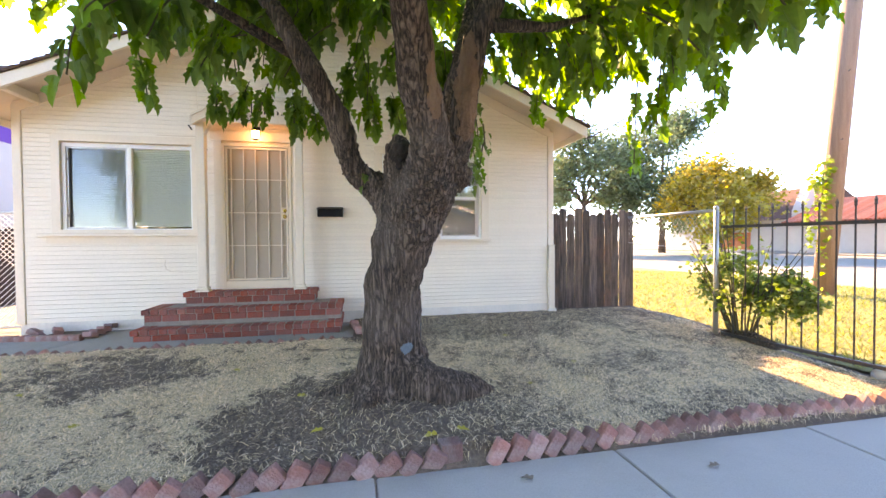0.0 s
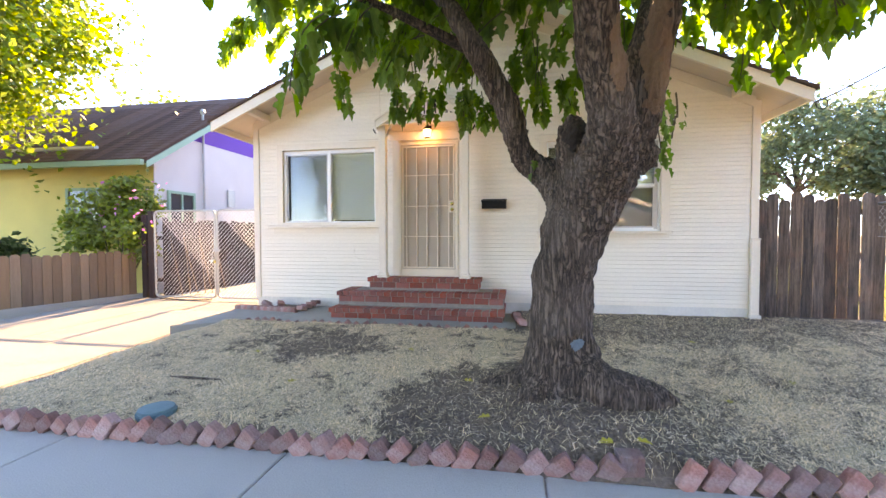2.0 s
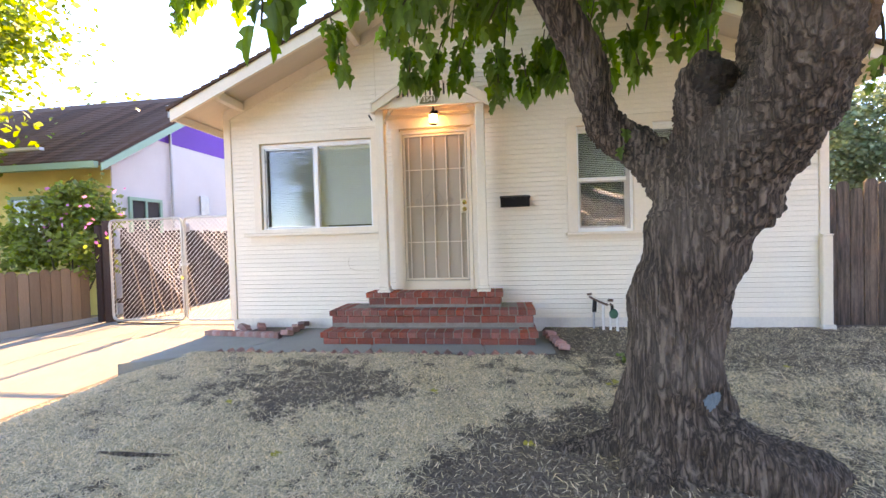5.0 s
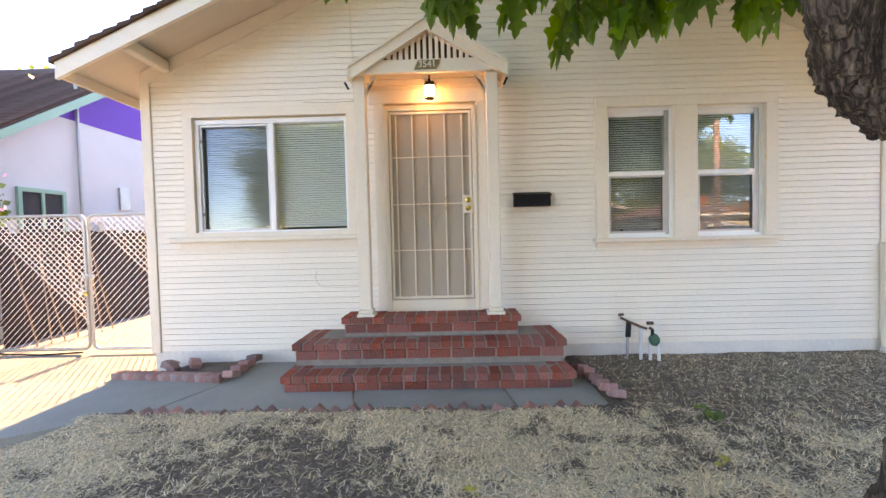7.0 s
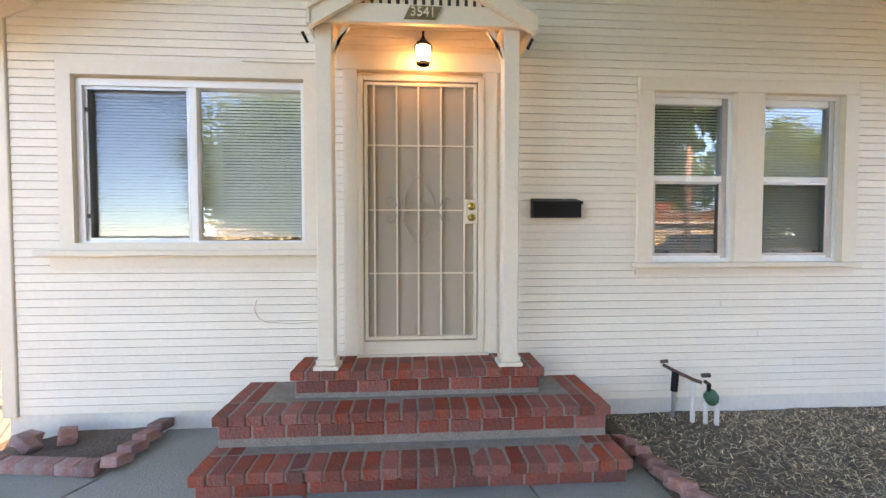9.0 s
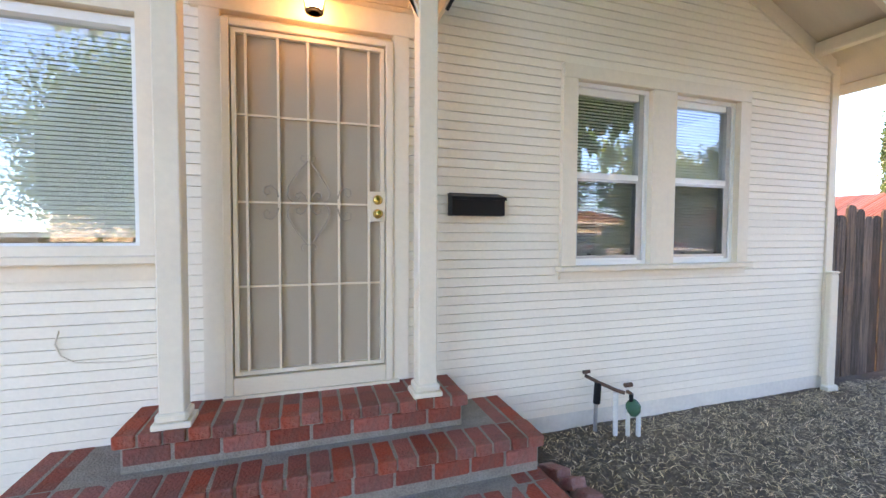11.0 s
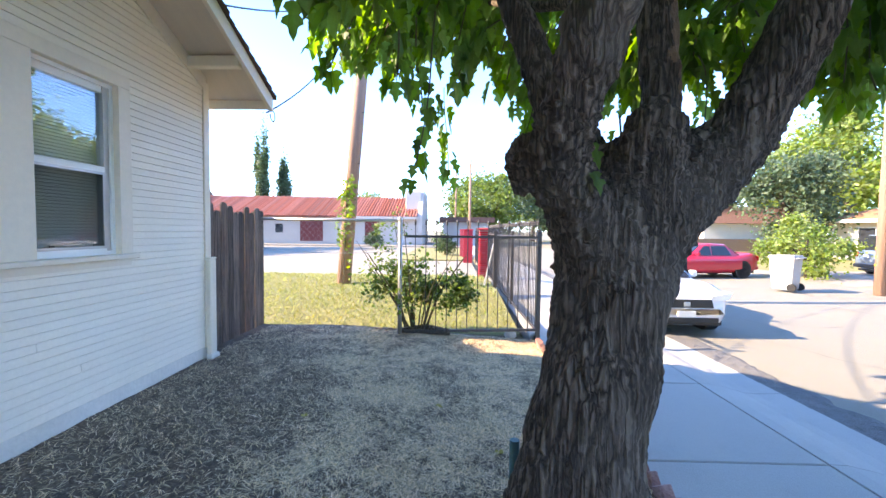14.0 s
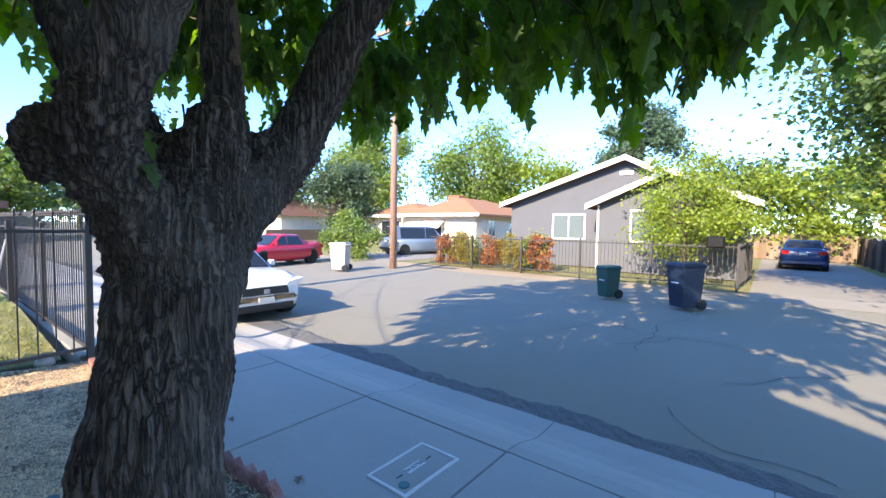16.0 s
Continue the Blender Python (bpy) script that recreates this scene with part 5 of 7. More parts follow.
MAROON = material("maroon_paint", (0.16, 0.02, 0.02), 0.5, vary=0.15, bump=0.05)

# board fence beside the house
fence = thing("board_fence", "weathered dark brown wooden board fence by the house", "fence")
bx, k = 4.70, 0
while bx < 6.20:
    w, h = 0.138 + rng.uniform(-0.006, 0.006), 1.93 + rng.uniform(-0.06, 0.05)
    y0 = 0.13 + (0.0 if k % 2 else 0.004) + rng.uniform(-0.005, 0.005)
    dog = [(bx, 0.17), (bx + w, 0.17), (bx + w, h - 0.035), (bx + w - 0.03, h), (bx + 0.03, h), (bx, h - 0.035)]
    part("board", Shape().prism(dog, y0, y0 + 0.018), OLD_BOARD, fence)
    bx += w + rng.uniform(0.004, 0.014)
    k += 1
for z0 in (0.45, 1.05, 1.65):
    part("rail", Shape().box(4.66, 6.22, 0.155, 0.195, z0, z0 + 0.085), OLD_BOARD, fence)
part("post", Shape().box(6.14, 6.235, 0.155, 0.25, 0.05, 1.9), OLD_BOARD, fence)


def wire_mesh(name, parent, origin, along, length, z0, z1, cell, mat, r=0.0022):
    """Diamond chain-link wires between two rails, in one mesh."""
    s = Shape()
    o, d = Vector(origin), Vector(along).normalized()
    h = z1 - z0
    n = int((length + h) / cell) + 1
    for sg in (1, -1):
        for i in range(n):
            a = i * cell - (h if sg > 0 else 0)
            lo, hi = max(a, 0), min(a + h, length)
            if hi - lo < 0.01:
                continue
            za, zb = (z0 + lo - a, z0 + hi - a) if sg > 0 else (z1 - (lo - a), z1 - (hi - a))
            p, q = o + d * lo, o + d * hi
            s.tube([(p.x, p.y + sg * 0.002, za), (q.x, q.y + sg * 0.002, zb)], r, 4, cap=False)
    return tagged(part(name, s, mat, parent), kind="stuff")


# chain-link length up to the galvanised post
link = thing("chain_link_fence", "short galvanised chain-link fence with a top rail", "fence")
PA, PB = Vector((6.18, 0.10, 0)), Vector((5.97, -1.98, 0))
part("top_rail", Shape().tube([(PA.x, PA.y, 1.80), (PB.x, PB.y, 1.79)], 0.02, 10), GALV, link, smooth=True)
part("post", Shape().tube([(PB.x, PB.y, 0.05), (PB.x, PB.y, 1.80)], 0.030, 12), GALV, link, smooth=True)
part("post_cap", Shape().lathe([(0.034, 0), (0.034, 0.03), (0.02, 0.05), (0, 0.055)], 12, (PB.x, PB.y, 1.795)), GALV, link)
wire_mesh("wire_mesh", link, (PB.x, PB.y, 0), PA - PB, (PA - PB).length, 1.45, 1.79, 0.09, GALV, 0.0016)
sag = [(PA.x + (PB.x - PA.x) * i / 6, PA.y + (PB.y - PA.y) * i / 6, 1.36 - 0.05 * math.sin(i / 6 * math.pi)) for i in range(7)]
part("wire", Shape().tube(sag, 0.004, 5), GALV, link)


def iron_fence(name, label, p0, p1, z_rail, z_low, z_tip, gap=0.115, posts=2.4, z_base=0.1, group="", finial=True):
    f_ = thing(name, label, "fence", group, (p0[0], p0[1], 0))
    d = Vector((p1[0] - p0[0], p1[1] - p0[1], 0))
    L, ang = d.length, math.degrees(math.atan2(d.y, d.x))
    f_.rotation_euler = (0, 0, radians(ang))
    for z in (z_rail, z_low):
        part("rail", Shape().box(0, L, -0.018, 0.018, z - 0.018, z + 0.018), IRON, f_)
    pk = Shape().box(-0.006, 0.006, -0.006, 0.006, z_low - 0.03, z_tip - 0.05)
    if finial:
        pk.lathe([(0.008, z_tip - 0.05), (0.016, z_tip - 0.04), (0.012, z_tip - 0.02), (0.017, z_tip), (0.0, z_tip + 0.045)], 6)
    me = pk.mesh("picket", IRON)
    n = int(L / gap)
    for i in range(1, n):
        piece("picket", me, f_, (i * L / n, 0, 0))
    m = max(1, round(L / posts))
    pm = Shape().box(-0.03, 0.03, -0.03, 0.03, z_base - 0.15, z_rail + 0.09).lathe([(0.04, z_rail + 0.09), (0.035, z_rail + 0.11), (0.0, z_rail + 0.13)], 8).mesh("post", IRON)
    for i in range(m + 1):
        if i:
            piece("post", pm, f_, (i * L / m, 0, 0))
    return f_


iron_fence("iron_fence", "black wrought iron picket fence with small finials", (6.0, -2.04), (6.24, -4.0), 1.57, 0.20, 1.78, 0.15, 3.0)
iron_fence("iron_fence", "black wrought iron picket fence along the pavement", (6.30, -4.02), (14.1, -3.92), 1.55, 0.16, 1.80, 0.12, 2.6)
iron_fence("iron_fence", "black wrought iron picket fence along the pavement", (14.9, -3.92), (21.8, -3.9), 1.50, 0.1, 1.75, 0.13, 3.0)
part_base = tagged(part("fence_kerb", Shape().box(6.28, 14.3, -4.06, -3.90, -0.1, 0.11, bevel=0.012), CONCRETE_OLD), "low concrete kerb under the iron fence", "kerb", kind="structure")
gate_post = thing("gate_post", "leaning steel brace post by the iron fence", "post", at=(10.2, -3.75, 0.05))
part("pole", Shape().box(-0.04, 0.04, -0.04, 0.04, 0.0, 1.62, bevel=0.006), IRON, gate_post)
part("brace", Shape().tube([(0.02, 0.3, 0.02), (0.0, 0.03, 1.3)], 0.022, 8), GALV, gate_post)

# red brick pillars
pil_brick = Shape().box(-0.118, 0.118, -0.056, 0.056, -0.03, 0.03, bevel=0.005).mesh("brick", RED_PAINT)
first = True
for (px, py, hz) in ((14.5, -3.85, 1.72), (22.0, -3.5, 1.70), (26.5, -3.4, 1.7)):
    pl = thing("brick_pillar", "red-painted brick fence pillar with a flat cap", "pillar", "red pillars", (px, py, -0.05))
    part("core", Shape().box(-0.22, 0.22, -0.22, 0.22, 0, hz), MORTAR, pl)
    if first:
        for r in range(int(hz / 0.07)):
            for s_ in range(4):
                for q in (-0.12, 0.12):
                    off = 0.05 if (r + s_) % 2 else -0.05
                    a = s_ * 90
                    v = Matrix.Rotation(radians(a), 3, "Z") @ Vector((q + off * 0.4, -0.185, 0))
                    piece("brick", pil_brick, pl, (v.x, v.y, 0.035 + r * 0.07), (0, 0, a))
    else:
        part("courses", Shape().box(-0.24, 0.24, -0.24, 0.24, 0.01, hz), RED_PAINT, pl)
    part("cap", Shape().box(-0.27, 0.27, -0.27, 0.27, hz, hz + 0.07, bevel=0.015), RED_PAINT, pl)
    first = False

# rose bush in the fence
bush = thing("rose_bush", "straggly green rose bush growing through the fence", "shrub", at=(6.12, -2.2, 0.15))
s = Shape()
foliage(s, (0.02, 0.15, 0.72), (0.28, 0.55, 0.45), 1900, 0.065, 20, 0.2)
foliage(s, (0.05, -0.45, 0.62), (0.25, 0.38, 0.35), 1300, 0.065, 16, 0.2)
foliage(s, (0.0, 0.35, 1.5), (0.12, 0.3, 0.45), 160, 0.06, 9, 0.1)
tagged(part("leaves", s, LEAF_MID, bush), kind="stuff")
for i in range(15):
    a = plant_rng.uniform(0, 6.28)
    e = (0.3 * math.cos(a), 0.75 * math.sin(a), plant_rng.uniform(0.6, 1.25))
    part("stem", Shape().tube([(0.03 * math.cos(a), 0.1 * math.sin(a), -0.08), (e[0] * 0.5, e[1] * 0.45, e[2] * 0.5), e], [0.014, 0.009, 0.003], 5), TWIG, bush)
for e in ((0.0, 0.4, 1.95), (0.05, 0.9, 1.35), (-0.05, 0.2, 1.7)):
    part("stem", Shape().tube([(0, 0.05, 0), (e[0], e[1] * 0.6, e[2] * 0.6), e], [0.012, 0.008, 0.003], 5), TWIG, bush)
stump = thing("log", "short dark rotting log at the foot of the fence", "log", at=(6.08, -2.35, 0.15))
part("wood", Shape().tube([(0, 0.35, 0.02), (0.03, 0.0, 0.04), (0.0, -0.35, 0.0)], [0.07, 0.085, 0.06], 10, wobble=0.3), BARK, stump, smooth=True)
board = thing("ground_board", "weathered board lying along the fence line", "board", at=(6.18, -0.9, 0.14))
part("plank", Shape().box(-0.05, 0.05, -0.95, 0.9, 0.0, 0.06, bevel=0.01), OLD_BOARD, board)
rock = thing("stone", "small grey stone by the fence", "stone", at=(6.22, -3.6, 0.10))
part("body", Shape().lathe([(0.05, -0.03), (0.09, 0.0), (0.085, 0.05), (0.04, 0.085), (0, 0.09)], 8), CONCRETE, rock, smooth=True)


def utility_pole(label, at, top, r, bands=False, arm=True):
    p = thing("utility_pole", label, "utility pole", "utility poles", at)
    part("shaft", Shape().tube([(0, 0, -0.4), (top[0] * 0.5, top[1] * 0.5, top[2] * 0.5), top], [r, r * 0.88, r * 0.72], 16, wobble=0.05), POLE_WOOD, p, smooth=True)
    for i in range(8):
        z = 2.4 + i * 0.62
        a = i * math.pi
        f = z / top[2]
        part("step_bolt", Shape().tube([(top[0] * f, top[1] * f, z), (top[0] * f + 0.24 * math.cos(a + 0.9), top[1] * f + 0.24 * math.sin(a + 0.9), z)], 0.011, 5), IRON, p)
    if bands:
        for z in (0.85, 1.1, 1.35):
            part("marker_band", Shape().lathe([(r * 1.02, z), (r * 1.02, z + 0.06)], 16), material("yellow_reflective_band", (0.75, 0.50, 0.05), 0.5, bump=0.0), p, "yellow reflective band")
    if arm:
        part("cross_arm", Shape().box(top[0] - 1.1, top[0] + 1.1, top[1] - 0.06, top[1] + 0.06, top[2] - 0.6, top[2] - 0.48), POLE_WOOD, p)
        for i in range(5):
            part("insulator", Shape().lathe([(0.03, 0), (0.05, 0.03), (0.03, 0.06), (0.045, 0.1), (0, 0.12)], 8, (top[0] - 1.0 + i * 0.5, top[1], top[2] - 0.48)), WHITE, p)
    return p


utility_pole("tall brown wooden utility pole with climbing bolts", (10.46, 0.05, 0.25), (-0.02, -0.85, 9.4), 0.175)
utility_pole("tall weathered wooden utility pole with yellow bands", (12.7, -15.45, -0.1), (-0.1, 0.1, 10.5), 0.16, True)
vine = thing("vine", "thin green vine climbing the wooden pole", "vine", at=(10.36, -0.03, 0.25))
s = Shape()
foliage(s, (-0.18, -0.1, 1.7), (0.12, 0.2, 1.2), 240, 0.11, 12, 0.1)
tagged(part("leaves", s, LEAF_LIME, vine), kind="stuff")
part("stem", Shape().tube([(-0.1, 0, 0), (-0.12, -0.05, 1.2), (-0.1, -0.1, 2.6)], 0.01, 5), TWIG, vine)


def cable(label, pts, r=0.012, sag=0.4):
    c = thing("overhead_cable", label, "cable", "overhead cables")
    a, b = Vector(pts[0]), Vector(pts[1])
    line = [tuple(a + (b - a) * (i / 14) - Vector((0, 0, sag * 4 * (i / 14) * (1 - i / 14)))) for i in range(15)]
    part("wire", Shape().tube(line, r, 5), IRON, c)


cable("black service cable from the pole to the house eave", ((10.2, -0.45, 7.0), (5.02, -0.5, 3.03)), 0.011, 0.35)
cable("black service cable from the pole to the house roof", ((10.2, -0.45, 7.4), (3.9, -0.3, 3.75)), 0.011, 0.3)
for dz, dx in ((8.9, -0.9), (8.9, 0.9), (7.6, 0.0)):
    cable("black overhead cable between utility poles", ((10.1 + dx, -0.5, dz), (12.6 + dx, -15.35, dz + 0.9)), 0.012, 0.5)
    cable("black overhead cable along the street", ((12.6 + dx, -15.35, dz + 0.9), (-45.0, -15.6 + dx, dz + 0.6)), 0.014, 0.9)
    cable("black overhead cable beyond the pole", ((10.1 + dx, -0.5, dz), (11 + dx, 45, dz)), 0.012, 0.6)
cable("black service cable to the house across the street", ((12.6, -15.35, 7.2), (8.5, -21.8, 3.3)), 0.01, 0.2)

# lawn edging kerb and the far lawn strip
tagged(part("lawn_kerb", Shape().box(15.0, 15.18, -3.7, 14, -0.15, 0.03, bevel=0.02), CONCRETE), "pale concrete kerb round the lawn", "kerb", kind="structure")
tagged(part("far_lawn", Shape().box(23.0, 38.0, -3.3, 0.4, -0.15, 0.02), GRASS_LAWN), "sunlit green lawn strip across the side street", "lawn", kind="structure")
for (hx, hy) in ((27.5, -2.2), (36, 4.0)):
    garden_tree("clipped_shrub", "rounded dark green clipped shrub", (hx, hy, 0), 1.4, (0.8, 0.8, 0.6), LEAF_DARK, 700, 0.14, 0.05, group="clipped shrubs")


# ---- low tiled building to the east ----
def wall_window(parent, kind, c, w, h, axis, out, frame_mat, glass_mat=None, name="window"):
    """A framed window or door on a far wall; axis: the wall's normal."""
    x, y, z = c
    t = 0.07
    def bx(a0, a1, z0, z1, d0, d1):
        return Shape().box(x + min(d0, d1), x + max(d0, d1), y + a0, y + a1, z + z0, z + z1) if axis == "x" else Shape().box(x + a0, x + a1, y + min(d0, d1), y + max(d0, d1), z + z0, z + z1)
    wn_ = part(name, bx(-w / 2, w / 2, 0, h, 0.0, out * 0.02), glass_mat or DARK_GLASS, parent)
    for a0, a1, z0, z1 in ((-w / 2 - t, -w / 2, -t, h + t), (w / 2, w / 2 + t, -t, h + t), (-w / 2, w / 2, -t, 0), (-w / 2, w / 2, h, h + t)):
        part("frame", bx(a0, a1, z0, z1, 0.0, out * 0.05), frame_mat, wn_)
    if kind == "cross":
        part("mullion", bx(-0.025, 0.025, 0, h, out * 0.02, out * 0.045), frame_mat, wn_)
    return wn_


shop = thing("tiled_building", "long pale stucco building with a red tile roof", "building", at=(0, 0, 0))
part("wall", Shape().box(43, 54, 1.0, 27, 0.0, 3.0), PALE_WALL, shop)
part("parapet", Shape().prism([(43.2, 0.0), (53.8, 0.0), (53.8, 3.0), (51.5, 5.9), (45.5, 5.9), (43.2, 3.0)], 0.55, 1.0), PALE_WALL, shop)
part("chimney", Shape().box(44.5, 46.6, 0.75, 2.4, 3.6, 5.75, bevel=0.08), PALE_WALL, shop)
roof = part("roof", Shape().prism([(42.4, 2.85), (48.5, 5.25), (54.6, 2.85)], 1.02, 27.3), TERRACOTTA, shop)
tiles = Shape()
yy = 1.1
while yy < 27.2:
    tiles.tube([(42.35, yy, 2.93), (48.4, yy, 5.32)], 0.10, 6)
    yy += 0.3
tagged(part("tile_covering", tiles, TERRACOTTA, roof), kind="stuff")
wall_window(shop, "door", (43, 12.0, 0.35), 2.4, 2.1, "x", -1, PALE_WALL, MAROON, "door")
wall_window(shop, "door", (43, 5.7, 0.35), 1.5, 2.1, "x", -1, PALE_WALL, MAROON, "door")
wall_window(shop, "win", (43, 15.4, 1.2), 0.8, 0.9, "x", -1, PALE_WALL)
part("awning_wall", Shape().box(42.2, 43, 1.0, 9.2, 2.7, 2.95), PALE_WALL, shop)
wing = thing("grey_roof_building", "pale building with steep grey roofs", "building", at=(0, 0, 0))
part("wall", Shape().box(46, 58, 29, 46, 0, 3.6), PALE_WALL, wing)
part("roof", Shape().prism([(45.5, 3.4), (52, 7.2), (58.5, 3.4)], 28.8, 46.2), SHINGLE_FAR, wing)
part("gable_wall", Shape().prism([(45.6, 0.0), (47.2, 0.0), (47.2, 7.6), (45.6, 4.2)], 27.6, 28.6), PALE_WALL, wing)
wall_window(wing, "door", (46, 36, 0.1), 5.0, 2.0, "x", -1, PALE_WALL, material("orange_door", (0.50, 0.14, 0.04), 0.6, vary=0.15))
low = thing("low_building", "small dark-roofed building behind the tiled one", "building", at=(0, 0, 0))
part("wall", Shape().box(50, 60, -7, -1.5, 0, 2.6), PALE_WALL, low)
part("roof", Shape().box(49.4, 60.6, -7.6, -1.0, 2.6, 3.2), SHINGLE_FAR, low)

# distant trees to the east and north-east
E_ = [("cypress_tree", (60, 25, 0), 15.5, (1.1, 1.1, 7.2), LEAF_DARK, 2400, 0.35), ("cypress_tree", (62, 22.5, 0), 12.5, (1.0, 1.0, 5.8), LEAF_DARK, 1600, 0.35)]
for nm, at, h, r, mt, n, sz in E_:
    garden_tree(nm, "tall narrow dark green cypress tree", at, h, r, mt, n, sz, 0.2, clumps=30, group="cypresses")
for at, h, r, mt, n, sz, lb in (
    ((30, 22, 0), 7.5, (4.0, 4.0, 3.0), LEAF_GOLD, 2600, 0.34, "broad golden-green tree beyond the lawn"), ((33, 32, 0), 14, (5.5, 5.5, 5.5), LEAF_GREY, 3600, 0.42, "tall grey-green spreading tree"),
    ((44, 38, 0), 11, (5, 5, 4.5), LEAF_DARK, 2600, 0.42, "dark green spreading tree"), ((25, 34, 0), 13, (5, 5, 5), LEAF_GREY, 3000, 0.42, "tall grey-green spreading tree"),
    ((62, 50, 0), 9, (5, 5, 3.6), LEAF_MID, 1800, 0.45, "rounded green tree in the distance"), ((75, 12, 0), 8, (6, 6, 3), LEAF_MID, 1400, 0.5, "rounded green tree in the distance"),
    ((62, -8, 0), 9.5, (6, 6, 4), LEAF_MID, 2600, 0.5, "rounded green tree in the distance"), ((70, -16, 0), 12, (6, 6, 5), LEAF_MID, 2600, 0.5, "rounded green tree in the distance"),
    ((55, -16, 0), 15, (4.2, 4.2, 7), LEAF_GREY, 3200, 0.5, "tall blue-green cedar tree"), ((48, -22, 0), 10, (5, 5, 4.5), LEAF_MID, 2400, 0.45, "rounded green tree in the distance"),
    ((80, -6, 0), 11, (7, 7, 5), LEAF_DARK, 1800, 0.6, "rounded dark green distant tree")):
    garden_tree("tree", lb, at, h, r, mt, n, sz, 0.3, clumps=26, group="distant trees")
for (px, py, h) in ((55, -3, 10), (70, -9, 9), (38, -4.2, 8), (66, 26, 8)):
    utility_pole("distant wooden utility pole", (px, py, 0), (0, 0, h), 0.13)

# ---- neighbour to the west ----
nb = thing("neighbour_house", "pale yellow and white house with purple gable and brown roof", "house", at=(0, 0, 0))
NX, NY0, NY1, NZ = -7.2, 2.2, 9.0, 3.2
ridge_y, ridge_z = (NY0 + NY1) / 2, 5.55
part("side_wall", Shape().prism([(NY0, 0.0), (NY1, 0.0), (NY1, NZ), (ridge_y, ridge_z), (NY0, NZ)], NX - 0.15, NX, "x"), WHITE_WALL, nb)
part("purple_gable", Shape().prism([(3.27, 3.94), (7.93, 3.94), (ridge_y, ridge_z - 0.05)], NX + 0.002, NX + 0.012, "x"), PURPLE, nb, "purple painted gable top")
part("front_wall", Shape().box(-15.5, NX - 0.15, NY0, NY0 + 0.15, 0, NZ), YELLOW_WALL, nb)
for r in range(14):
    part("siding_board", Shape().prism([(NY0 - 0.02, 0.25 + r * 0.2), (NY0, 0.25 + r * 0.2), (NY0, 0.45 + r * 0.2), (NY0 - 0.006, 0.45 + r * 0.2)], -15.5, NX - 0.02, "x"), YELLOW_WALL, nb)
nroof = part("roof", Shape().prism([(NY0 - 0.55, NZ - 0.18), (ridge_y, ridge_z + 0.1), (NY1 + 0.5, NZ - 0.18), (NY1 + 0.5, NZ - 0.1), (ridge_y, ridge_z + 0.22), (NY0 - 0.55, NZ - 0.08)], -16, NX + 0.35, "x"), SHINGLE_FAR, nb)
ang = math.atan2(ridge_z + 0.3 - NZ, ridge_y - NY0 + 0.55)
for c in range(24):
    d = c * 0.175
    y_, z_ = NY0 - 0.57 + d * math.cos(ang), NZ - 0.07 + d * math.sin(ang)
    xx = -16.0
    course = Shape()
    while xx < NX + 0.38:
        w = 0.3
        course.prism([(y_, z_), (y_ + 0.2 * math.cos(ang), z_ + 0.2 * math.sin(ang)), (y_ + 0.2 * math.cos(ang), z_ + 0.2 * math.sin(ang) + 0.008), (y_ - 0.002, z_ + 0.02)], xx + 0.002, min(xx + w, NX + 0.38) - 0.002, "x")
        xx += w
    part("shingle_course", course, SHINGLE_FAR, nroof)
for a, b in (((NY0 - 0.57, NZ - 0.14), (ridge_y, ridge_z + 0.14)), ((NY1 + 0.5, NZ - 0.14), (ridge_y, ridge_z + 0.14))):
    part("rake_board", Shape().prism([a, b, (b[0], b[1] - 0.2), (a[0], a[1] - 0.14)], NX + 0.352, NX + 0.38, "x"), GREEN_TRIM, nb, "mint green rake board")
part("gutter", Shape().box(-16, NX + 0.3, NY0 - 0.66, NY0 - 0.56, NZ - 0.22, NZ - 0.1), GREEN_TRIM, nb)
wall_window(nb, "cross", (-9.2, NY0, 1.35), 0.9, 1.15, "y", -1, GREEN_TRIM)
wall_window(nb, "cross", (NX, 3.0, 1.35), 0.75, 1.1, "x", 1, GREEN_TRIM)
part("vent", Shape().box(NX, NX + 0.05, 4.75, 5.05, 2.25, 2.75), GALV, nb, "small grey wall vent")
part("service_mast", Shape().tube([(NX + 0.06, 3.75, 1.6), (NX + 0.06, 3.75, 4.75)], 0.03, 10), GALV, nb, "galvanised electric service mast")
part("mast_head", Shape().lathe([(0.05, 0), (0.07, 0.06), (0.04, 0.13), (0, 0.15)], 10, (NX + 0.06, 3.75, 4.72)), GALV, nb)
part("roof_edge_strip", Shape().box(-10.6, -8.2, 1.62, 1.72, 3.4, 3.46), WHITE_WALL, nb)
part("lean_to_wall", Shape().box(NX + 0.0, NX + 0.12, 4.2, 9.0, 1.75, 1.98), WHITE_WALL, nb)
cable("thin service wire to the neighbour's mast", ((-7.1, 3.75, 4.7), (-3.0, 9.0, 6.5)), 0.008, 0.1)

# side fence of dark boards behind the gate
sfence = thing("side_fence", "dark reddish board fence along the driveway", "fence", at=(0, 0, 0))
SIDE_BOARD = material("dark_red_brown_board", (0.055, 0.033, 0.03), 0.85, vary=0.45, scale=3, bump=0.5, grain=30, stretch=(9, 9, 0.6), rand=0.35)
yy = 1.25
while yy < 9.5:
    h = 1.74 + rng.uniform(-0.05, 0.04)
    part("board", Shape().box(-6.10 + rng.uniform(-0.006, 0.006), -6.08, yy, yy + 0.135, 0.05, h), SIDE_BOARD, sfence)
    yy += 0.145
for z0 in (0.4, 1.3):
    part("rail", Shape().box(-6.18, -6.105, 1.2, 9.5, z0, z0 + 0.08), SIDE_BOARD, sfence)
